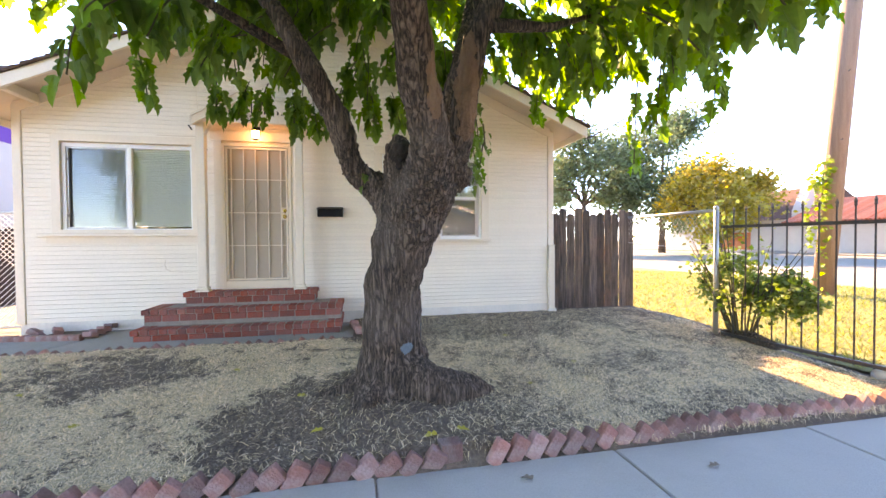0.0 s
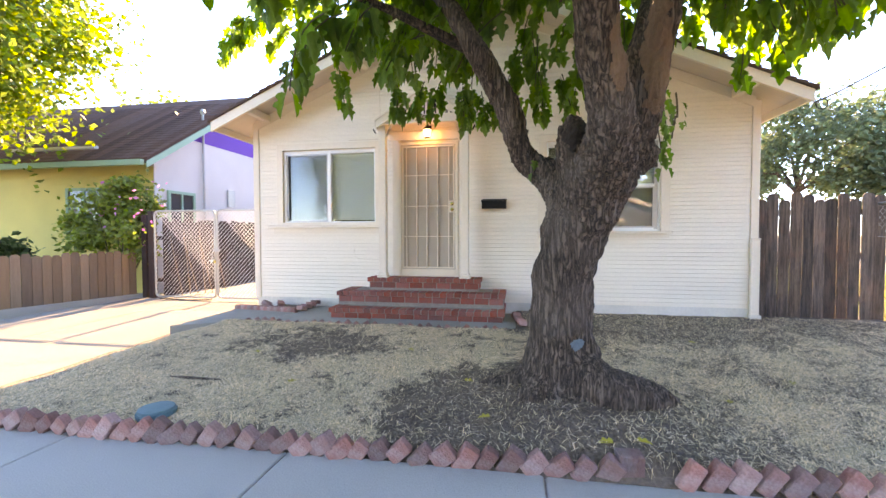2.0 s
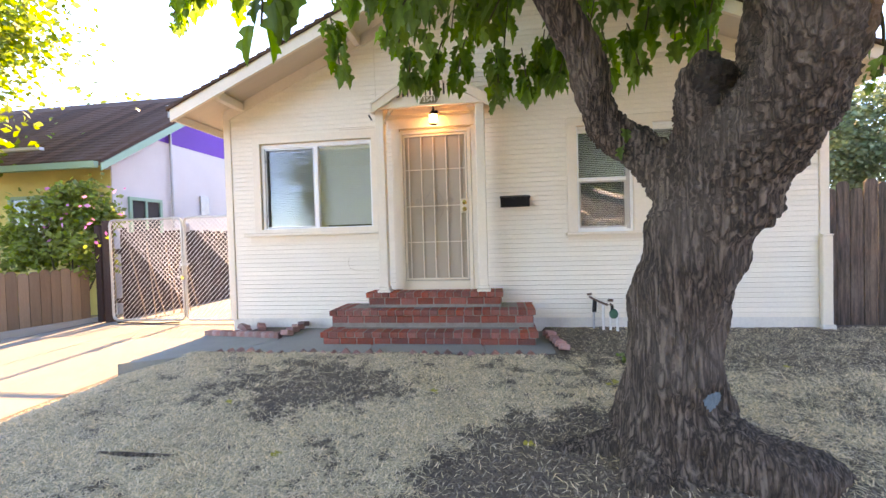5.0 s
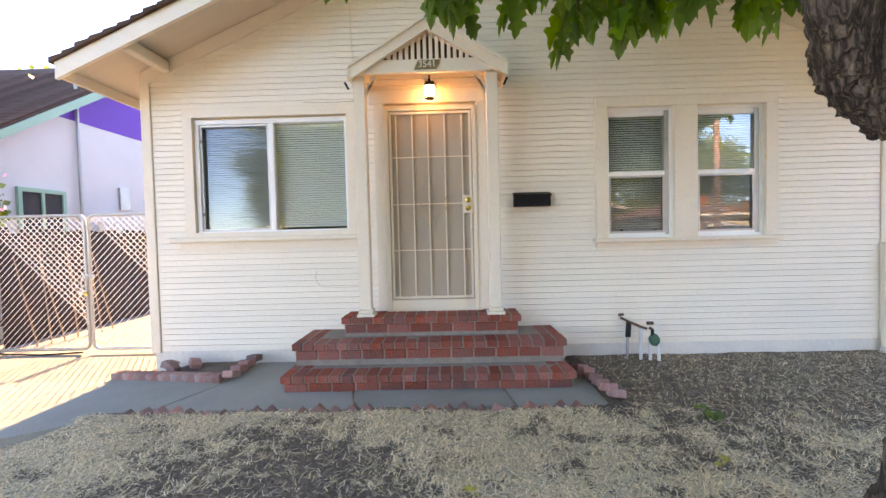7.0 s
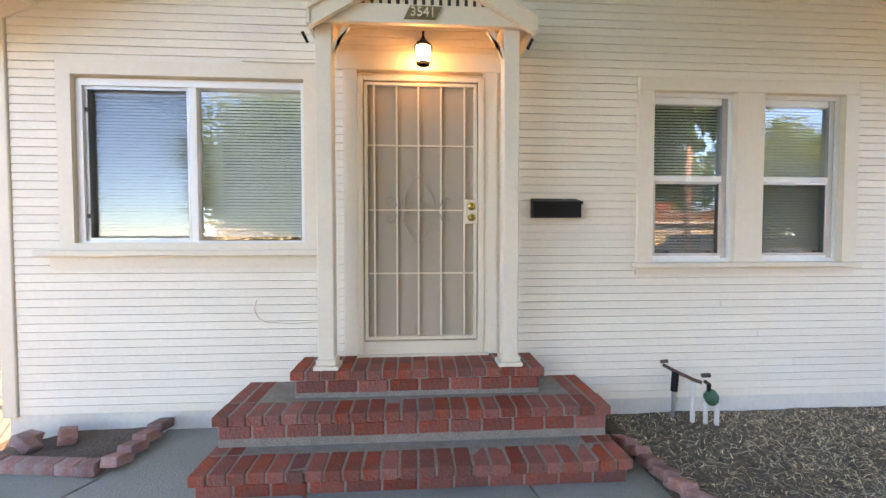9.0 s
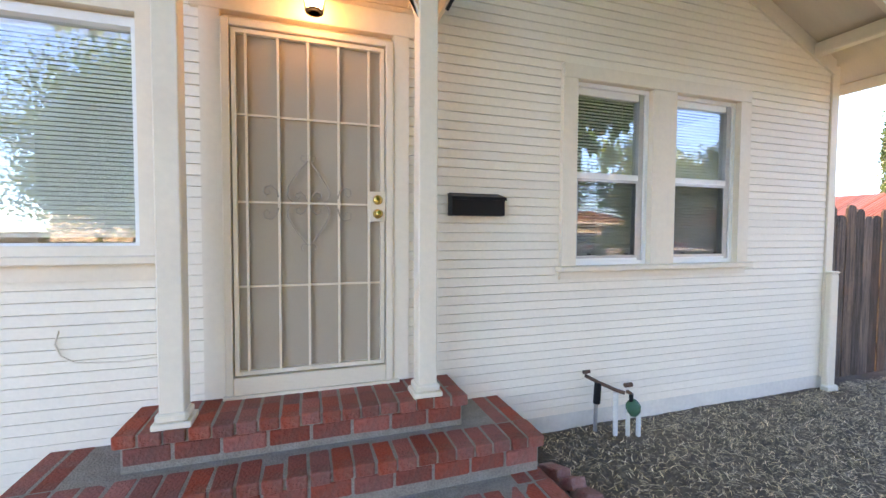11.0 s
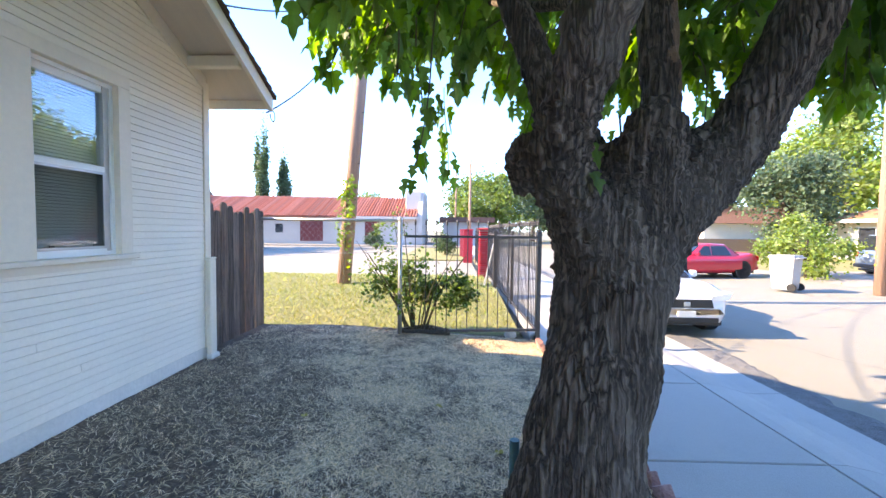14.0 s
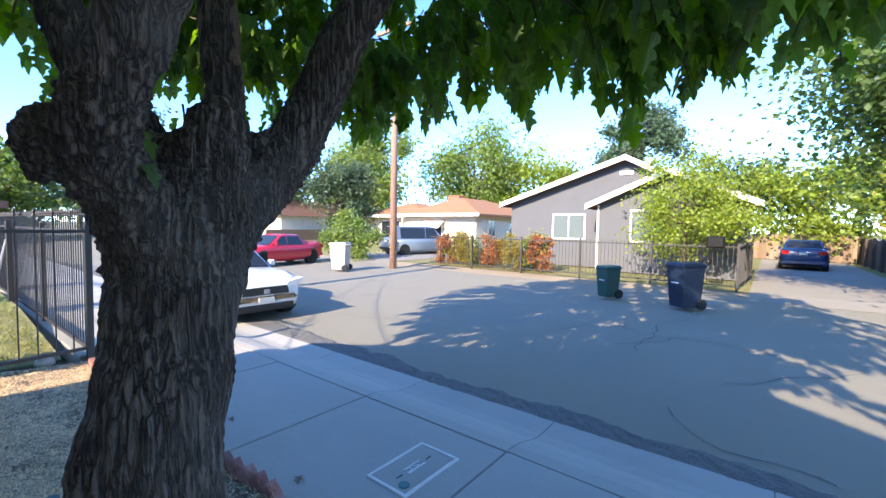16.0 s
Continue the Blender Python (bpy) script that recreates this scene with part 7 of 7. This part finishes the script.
iron_fence("iron_fence", "black iron picket fence before the grey house", (12.2, -17.3), (0.7, -17.45), 1.25, 0.12, 1.40, 0.125, 2.3, 0.0, finial=False)
iron_fence("iron_fence", "black iron picket fence running back from the street", (0.7, -17.45), (0.5, -21.5), 1.25, 0.12, 1.40, 0.125, 2.0, 0.0, finial=False)
mb = thing("fence_mailbox", "black metal mailbox on the iron fence", "mailbox", at=(1.25, -17.30, 1.22))
part("box", Shape().box(-0.22, 0.22, -0.12, 0.14, 0.0, 0.34, bevel=0.03), BLACK, mb)
part("door", Shape().box(-0.19, 0.19, 0.141, 0.152, 0.03, 0.31, bevel=0.004), BLACK, mb)

# grey gabled house
GREY_WALL = material("grey_stucco", (0.135, 0.138, 0.152), 0.85, vary=0.10, scale=2, bump=0.2, grain=80)
GREY_PANE = material("grey_curtained_window", (0.15, 0.18, 0.18), 0.3, vary=0.2, scale=3, bump=0.0)
gh = thing("grey_house", "grey stucco house with white-trimmed gables", "house", at=(0, 0, 0))


def gable_front(parent, x0, x1, apex_x, z_eave_l, z_apex, z_eave_r, y, depth, over=0.45):
    part("wall", Shape().prism([(x0, 0), (x1, 0), (x1, z_eave_r), (apex_x, z_apex), (x0, z_eave_l)], y - depth, y), GREY_WALL, parent)
    for a, b in (((x0 - over, z_eave_l - over * (z_apex - z_eave_l) / (apex_x - x0)), (apex_x, z_apex)), ((x1 + over, z_eave_r - over * (z_apex - z_eave_r) / (x1 - apex_x)), (apex_x, z_apex))):
        part("roof", Shape().prism([a, b, (b[0], b[1] + 0.16), (a[0], a[1] + 0.16)], y - depth - 0.3, y + over), SHINGLE_FAR, parent)
        part("rake_board", Shape().prism([(a[0], a[1] - 0.03), (b[0], b[1] - 0.03), (b[0], b[1] + 0.2), (a[0], a[1] + 0.2)], y + over, y + over + 0.04), WHITE, parent)


gable_front(gh, 1.4, 10.4, 4.9, 2.75, 4.65, 2.9, -21.6, 10)
gable_front(gh, 0.6, 5.7, 3.05, 2.72, 3.85, 2.72, -20.4, 1.2, 0.4)
wall_window(gh, "cross", (7.4, -21.6, 1.28), 1.45, 1.05, "y", 1, WHITE, GREY_PANE)
wall_window(gh, "cross", (3.6, -20.4, 1.28), 1.5, 1.15, "y", 1, WHITE, GREY_PANE)
part("vent", Shape().box(4.65, 5.2, -21.6, -21.55, 4.05, 4.2), WHITE, gh)
part("downpipe", Shape().box(5.62, 5.7, -20.39, -20.32, 0.1, 2.7), WHITE, gh)
part("wall_lamp", Shape().box(5.85, 6.05, -21.59, -21.4, 2.05, 2.35, bevel=0.03), BLACK, gh)

# tan-roofed bungalow
TAN_ROOF = material("tan_shingle_roof", (0.40, 0.20, 0.10), 0.9, vary=0.3, scale=4, bump=0.3, grain=40)
th = thing("tan_house", "cream bungalow with a low tan hip roof", "house", at=(0, 0, 0))
part("wall", Shape().box(15.9, 22.5, -36, -26.6, 0, 2.5), CREAM_STUCCO, th)
part("wall", Shape().box(22.5, 30.0, -36, -29.0, 0, 2.5), CREAM_STUCCO, th)
for x0, x1, y0, y1, rz2 in ((15.2, 23.2, -36.6, -25.9, 4.0), (22.0, 30.8, -36.6, -28.2, 3.9)):
    xm, ym = (x0 + x1) / 2, (y0 + y1) / 2
    part("roof", Shape().add([(x0, y0, 2.48), (x1, y0, 2.48), (x1, y1, 2.48), (x0, y1, 2.48), (x0, y0, 2.62), (x1, y0, 2.62), (x1, y1, 2.62), (x0, y1, 2.62), (xm, y0 + 3.6, rz2), (xm, y1 - 3.6, rz2)],
                             [(3, 2, 1, 0), (0, 1, 5, 4), (1, 2, 6, 5), (2, 3, 7, 6), (3, 0, 4, 7), (4, 5, 8), (5, 6, 9, 8), (6, 7, 9), (7, 4, 8, 9)]), TAN_ROOF, th)
    part("fascia", Shape().box(x0, x1, y1, y1 + 0.03, 2.45, 2.66), WHITE, th)
part("chimney", Shape().box(20.6, 21.8, -32, -31, 3.0, 4.35, bevel=0.03), material("terracotta_chimney", (0.50, 0.16, 0.09), 0.8, vary=0.25, bump=0.3), th)
part("porch_post", Shape().box(24.4, 24.55, -28.4, -28.25, 0, 2.5), CREAM_STUCCO, th)
part("awning", Shape().prism([(-26.6, 2.15), (-25.8, 1.6), (-25.8, 1.64), (-26.6, 2.22)], 18.6, 20.6, "x"), WHITE_WALL, th)
wall_window(th, "cross", (19.6, -26.6, 0.95), 1.4, 1.1, "y", 1, WHITE)
wall_window(th, "cross", (15.9, -28.6, 1.1), 0.9, 1.1, "x", -1, WHITE)
wall_window(th, "cross", (15.9, -31.6, 1.1), 0.9, 0.9, "x", -1, WHITE)
wall_window(th, "cross", (26.6, -29.0, 0.9), 2.2, 1.2, "y", 1, WHITE)
wall_window(th, "door", (23.4, -29.0, 0.05), 0.95, 2.0, "y", 1, WHITE, DARK_GLASS, "door")
back = thing("side_building", "low brown-roofed house beyond the red car", "house", at=(0, 0, 0))
part("wall", Shape().box(36, 46, -34, -24, 0, 2.6), CREAM_STUCCO, back)
part("roof", Shape().prism([(35.4, 2.5), (41, 4.3), (46.6, 2.5)], -34.5, -23.5), SHINGLE_FAR, back)
part("porch_fence", Shape().box(35.0, 35.2, -32, -22, 0.2, 1.2), PICKET, back)

# hedge and trees across the street
for i in range(9):
    x = 12.0 - i * 0.62
    hz = 1.35 + 0.25 * math.sin(i * 1.7)
    garden_tree("hedge_shrub", "rusty orange and green hedge shrub" if i % 3 else "yellow-green shrub in the front hedge", (x, -18.1 - 0.2 * (i % 2), -0.05), hz + 0.2, (0.55, 0.55, 0.62), (LEAF_RUST, LEAF_GOLD, LEAF_GOLD, LEAF_SUNNY)[i % 4], 750, 0.13, 0.04, clumps=14, crown_z=hz * 0.55, group="hedge shrubs")
garden_tree("shrub", "small green shrub on the dry lawn", (7.6, -18.4, -0.05), 1.5, (0.6, 0.6, 0.7), LEAF_CREPE, 500, 0.13, 0.04, clumps=12)
garden_tree("round_bush", "rounded green bush by the driveway", (17.2, -17.0, -0.05), 2.6, (1.5, 1.5, 1.3), LEAF_SUNNY, 1900, 0.17, 0.08, clumps=20)
garden_tree("crepe_tree", "light green tree with pale blossoms in the grey house's yard", (2.3, -18.9, -0.05), 4.5, (2.1, 1.5, 1.6), LEAF_CREPE, 3600, 0.15, 0.06, clumps=34, crown_z=2.75)
garden_tree("driveway_tree", "yellow-green tree behind the driveway", (-2.5, -37, -0.05), 6.5, (4.0, 3, 2.8), LEAF_CREPE, 2800, 0.28, 0.15, clumps=26)
garden_tree("shade_tree", "large dark green shade tree beside the far driveway", (-5.2, -16.9, -0.05), 9.2, (4.5, 4.0, 3.5), LEAF_MID, 26000, 0.2, 0.22, clumps=70, crown_z=5.3)
for at, h, r, mt, n, sz, lb in (
    ((36, -36, 0), 13, (5.5, 5, 5.5), LEAF_SUNNY, 4200, 0.4, "tall green tree behind the houses"), ((28, -44, 0), 13, (5.5, 5, 5.2), LEAF_SUNNY, 4200, 0.4, "tall green tree behind the houses"),
    ((21, -46, 0), 10.5, (5, 4, 4.2), LEAF_CREPE, 3200, 0.4, "bright green tree behind the houses"), ((30, -26.5, 0), 7.5, (2.6, 2.6, 3.0), LEAF_GREY, 2200, 0.3, "grey-green tree by the houses"),
    ((42, -28, 0), 11, (4.5, 4.5, 4.5), LEAF_GREY, 3000, 0.4, "grey-green tree behind the houses"), ((11.5, -52, 0), 14.5, (4.6, 4, 3.6), LEAF_GREY, 2600, 0.42, "tall thin-leaved eucalyptus tree"),
    ((15.5, -48, 0), 8.5, (4, 3, 3.2), LEAF_SUNNY, 2000, 0.4, "rounded green tree behind the houses"), ((2.0, -40, 0), 7.2, (3.0, 3, 2.2), LEAF_GREY, 1800, 0.32, "grey-green tree behind the grey house"),
    ((-7.5, -44, 0), 8, (4.5, 4, 3), LEAF_GOLD, 2200, 0.35, "golden-green tree behind the driveway"), ((-14, -34, 0), 9, (4, 4, 3.6), LEAF_SUNNY, 2400, 0.35, "green tree behind the side fence"), ((50, -42, 0), 12, (6, 6, 5), LEAF_SUNNY, 2600, 0.5, "tall green tree behind the houses")):
    garden_tree("tree", lb, at, h, r, mt, n, sz, 0.28, clumps=28, group="distant trees")

# far driveway, fence and shed
tagged(part("far_driveway", grid_sheet(-3.6, 0.4, -42, -16.4, 0.4, lambda x, y: -0.112 + 0.082 * min(max((-16.4 - y) / 1.2, 0), 1)), DRIVE), "sunlit concrete driveway across the street", "driveway", kind="structure")
tagged(part("drive_apron", grid_sheet(14.5, 19.8, -26, -16.4, 0.4, lambda x, y: -0.112 + 0.082 * min(max((-16.4 - y) / 1.2, 0), 1)), DRIVE), "sunlit concrete driveway by the bungalow", "driveway", kind="structure")
ff = thing("drive_fence", "dark wooden fence along the far driveway", "fence", at=(0, 0, 0))
for i in range(60):
    y = -19.5 - i * 0.36
    part("board", Shape().box(-4.15 + rng.uniform(-0.01, 0.01), -4.12, y - 0.33, y, -0.05, 1.42 + rng.uniform(-0.04, 0.04)), OLD_BOARD, ff)
for i in range(11):
    part("post", Shape().box(-4.10, -3.99, -19.6 - i * 2.1, -19.49 - i * 2.1, -0.05, 1.5), OLD_BOARD, ff)
bf = thing("back_fence", "orange-brown wooden fence behind the far car", "fence", at=(0, 0, 0))
for i in range(30):
    part("board", Shape().box(-4.0 + i * 0.2, -4.0 + i * 0.2 + 0.19, -36.5, -36.47, 0, 1.6 + rng.uniform(-0.03, 0.03)), PICKET, bf)
shed = thing("shed", "white shed wall behind the side fence", "shed", at=(0, 0, 0))
part("wall", Shape().box(-14, -6.0, -38, -27, 0, 2.4), WHITE_WALL, shed)
part("roof", Shape().box(-14.4, -5.6, -38.4, -26.6, 2.4, 2.6), WHITE, shed)

# road details: cracks and broken asphalt edge
edge = Shape()
er = random.Random(3)
xx, reach, rows_ = -20.0, 0.3, []
while xx < 30:
    reach = min(max(reach + er.uniform(-0.05, 0.05), 0.2), 0.46)
    rows_.append([(xx, -6.36, -0.097)] + [(xx + er.uniform(-0.02, 0.02), -6.38 - reach * k / 5 + er.uniform(-0.02, 0.02), -0.094 + er.uniform(-0.006, 0.012)) for k in range(1, 5)] + [(xx, -6.38 - reach, -0.112)])
    xx += er.uniform(0.05, 0.09)
for r_ in rows_:
    edge.v += r_
for i in range(len(rows_) - 1):
    edge.f += [(i * 6 + k, i * 6 + k + 1, i * 6 + 7 + k, i * 6 + 6 + k) for k in range(5)]
tagged(part("asphalt_edge", edge, ASPHALT_EDGE), "dark crumbling asphalt edge along the gutter", "road", kind="structure")
cr = Shape()
for k in range(26):
    x, y, a = er.uniform(-8, 14), er.uniform(-15.5, -7.2), er.uniform(0, 6.28)
    for _ in range(er.randint(5, 14)):
        a += er.uniform(-0.6, 0.6)
        L, w = er.uniform(0.12, 0.35), er.uniform(0.004, 0.014)
        x2, y2 = x + L * math.cos(a), y + L * math.sin(a)
        if not -16.3 < y2 < -6.7:
            break
        nx, ny = -math.sin(a) * w, math.cos(a) * w
        cr.add([(x - nx, y - ny, street_z(x, y) + 0.006), (x2 - nx, y2 - ny, street_z(x2, y2) + 0.006), (x2 + nx, y2 + ny, street_z(x2, y2) + 0.006), (x + nx, y + ny, street_z(x, y) + 0.006)], [(0, 1, 2, 3)])
        x, y = x2, y2
tagged(part("road_cracks", cr, ASPHALT_EDGE), "dark tar-filled cracks across the street", "road", kind="structure")

# ---- straw, litter and grass ----
gr = random.Random(11)


def bare(x, y):
    """How bare the soil is, 1 round the tree and along the wall, 0 under thick straw."""
    d = math.hypot((x - 1.5) / 1.25, (y + 3.6) / 1.0)
    tree_ring = 1.0 - min(max((d - 0.7) / 0.5, 0), 1)
    wall_strip = (1.0 - min(max((-0.7 - y) / 1.5, 0), 1)) * (1.0 - 0.5 * min(max((x - 3.4) / 1.5, 0), 1)) if x > 1.2 else 0.0
    east = 0.20 * min(max((x - 1.2) / 1.2, 0), 1)
    dust = 0.45 * (1.0 - min(max(math.hypot((x + 0.9) / 1.1, (y + 2.1) / 0.7) - 0.6, 0) / 0.5, 1))
    n = noise.noise(Vector((x * 1.7, y * 1.7, 9))) * 0.45 + noise.noise(Vector((x * 4.2, y * 4.2, 4))) * 0.45 + 0.5 * noise.noise(Vector((x * 10, y * 10, 2))) + 0.35 * noise.noise(Vector((x * 23, y * 23, 6)))
    v = 0.22 + max(0.95 * tree_ring, 1.0 * wall_strip, east, dust) + n * 0.75
    v = min(max((v - 0.15) / 0.6, 0), 1)
    return v * v * (3 - 2 * v)


def blades(count, x0, x1, y0, y1, keep, height, lo, hi, width, lift, upright=0.0):
    s = Shape()
    made = 0
    while made < count:
        x, y = gr.uniform(x0, x1), gr.uniform(y0, y1)
        if gr.random() > keep(x, y):
            continue
        made += 1
        a, L, w = gr.uniform(0, 6.28), gr.uniform(lo, hi), width * gr.uniform(0.6, 1.5)
        z = height(x, y) + 0.002
        u = upright * gr.uniform(0.3, 1.0)
        dx, dy = math.cos(a), math.sin(a)
        c = gr.uniform(-0.4, 0.4)
        ex, ey = math.cos(a + c), math.sin(a + c)
        f = math.sqrt(max(0.0, 1 - u * u))
        p0, p1 = (x, y, z), (x + dx * L * 0.5 * f, y + dy * L * 0.5 * f, z + L * 0.5 * u + gr.uniform(0, lift))
        p2 = (p1[0] + ex * L * 0.5 * f, p1[1] + ey * L * 0.5 * f, max(height(x + dx * L * f, y + dy * L * f) if not upright else 0, 0) * (0 if upright else 1) + (p1[2] + L * 0.35 * u if upright else gr.uniform(0.001, lift)))
        k = len(s.v)
        nx, ny = -dy * w, dx * w
        s.v += [(p0[0] - nx, p0[1] - ny, p0[2]), (p0[0] + nx, p0[1] + ny, p0[2]), (p1[0] + nx, p1[1] + ny, p1[2]), (p1[0] - nx, p1[1] - ny, p1[2]), (p2[0], p2[1], p2[2])]
        s.f += [(k, k + 1, k + 2, k + 3), (k + 3, k + 2, k + 4)]
    return s


def off_path(x, y):
    return not (x < 1.42 and y > -1.32) and y < -0.02


mat_ = Shape()
CELL = 0.028
for i in range(int(9.2 / CELL)):
    for j in range(int(3.95 / CELL)):
        x, y = -3.1 + i * CELL, -4.02 + j * CELL
        if not off_path(x + CELL, y + CELL) or bare(x, y) + gr.uniform(-0.45, 0.45) > 0.28 - 0.42 * min(max((x - 0.9) / 1.2, 0), 1):
            continue
        c = [(x + gr.uniform(-0.012, 0.012) + dx * CELL * 1.25, y + gr.uniform(-0.012, 0.012) + dy * CELL * 1.25) for dx, dy in ((0, 0), (1, 0), (1, 1), (0, 1))]
        mat_.add([(px, py, ground_z(px, py) + gr.uniform(0.001, 0.008)) for px, py in c], [(0, 1, 2, 3)])
tagged(part("straw_mat", mat_, THATCH), "matted dry straw patches on the soil", "straw", kind="stuff")
straw = blades(165000, -3.1, 6.15, -4.02, -0.03, lambda x, y: (0.075 + 0.2 * min(max(x - 1.8, 0), 1) * min(max((-0.6 - y) / 1.2, 0.5), 1) + (1 - bare(x, y)) ** 1.5) * off_path(x, y), ground_z, 0.025, 0.085, 0.002, 0.016)
tagged(part("straw", straw, STRAW), "dry yellow straw lying over the soil", "straw", kind="stuff")
litter = blades(42000, -2.6, 6.1, -4.0, -0.03, lambda x, y: (0.25 + bare(x, y)) * 0.8 * off_path(x, y), ground_z, 0.012, 0.045, 0.0045, 0.012)
tagged(part("leaf_litter", litter, LITTER), "brown twigs and leaf crumbs on bare soil", "litter", kind="stuff")
tufts = blades(5200, -3.0, 6.0, -4.0, -1.4, lambda x, y: max(0.0, noise.noise(Vector((x * 2.3, y * 2.3, 1))) - 0.25) * 2 * (1 - bare(x, y)), ground_z, 0.03, 0.09, 0.0022, 0.0, 0.8)
tagged(part("dry_grass_tufts", tufts, STRAW), "short tufts of dry grass", "grass", kind="stuff")
turf = blades(34000, 6.3, 14.9, -3.7, 6.5, lambda x, y: max(0.15, 1.3 - (x - 6.3) / 9), lawn_z, 0.05, 0.13, 0.006, 0.0, 0.85)
tagged(part("turf", turf, GRASS), "sunlit grass blades of the corner lawn", "grass", kind="stuff")
YELLOW_LEAF = material("fallen_yellow_leaf", (0.50, 0.40, 0.05), 0.6, vary=0.25, scale=9, bump=0.05)
for (lx, ly) in ((1.15, -4.0 + 0.35), (1.9, -3.9), (2.05, -3.85), (1.62, -2.05), (1.72, -1.95), (0.9, -3.0), (3.2, -1.6), (-0.6, -3.2), (2.9, -3.1), (3.6, -2.6), (-1.4, -2.5), (0.2, -2.2)):
    s_ = Shape()
    a = gr.uniform(0, 6.28)
    leaf_cloud(s_, Vector((0, 0, 0.012)), Vector((math.cos(a), math.sin(a), 0.12)).normalized(), Vector((0.1, 0, 1)), gr.uniform(0.06, 0.09), 0.35)
    tagged(part("fallen_leaf", s_, YELLOW_LEAF, at=(lx, ly, ground_z(lx, ly))), "curled yellow fallen leaf on the soil", "leaf", "fallen leaves")
for (lx, ly) in ((-2.2, -5.1), (-1.7, -4.6), (-0.4, -4.9), (0.6, -4.5), (2.4, -4.3), (3.6, -4.4), (-2.9, -4.5)):
    s_ = Shape()
    a = gr.uniform(0, 6.28)
    leaf_cloud(s_, Vector((0, 0, 0.006)), Vector((math.cos(a), math.sin(a), 0.1)).normalized(), Vector((0, 0.1, 1)), gr.uniform(0.05, 0.08), 0.3, False)
    tagged(part("fallen_leaf", s_, LITTER, at=(lx, ly, 0.002)), "dry brown fallen leaf on the pavement", "leaf", "fallen leaves")
stick = thing("fallen_stick", "dark dry stick lying on the straw", "stick", at=(-1.45, -3.25, ground_z(-1.45, -3.25) + 0.012))
part("wood", Shape().tube([(-0.3, 0.02, 0), (-0.1, 0.0, 0.01), (0.2, 0.03, 0.0)], [0.012, 0.016, 0.008], 6), BARK, stick)
weed = thing("weed", "small bright green weed sprouting in the soil", "weed", at=(1.95, -1.5, ground_z(1.95, -1.5)))
s_ = Shape()
foliage(s_, (0, 0, 0.05), (0.09, 0.09, 0.05), 40, 0.06, 8, 0.1)
tagged(part("leaves", s_, LEAF_MID, weed), kind="stuff")
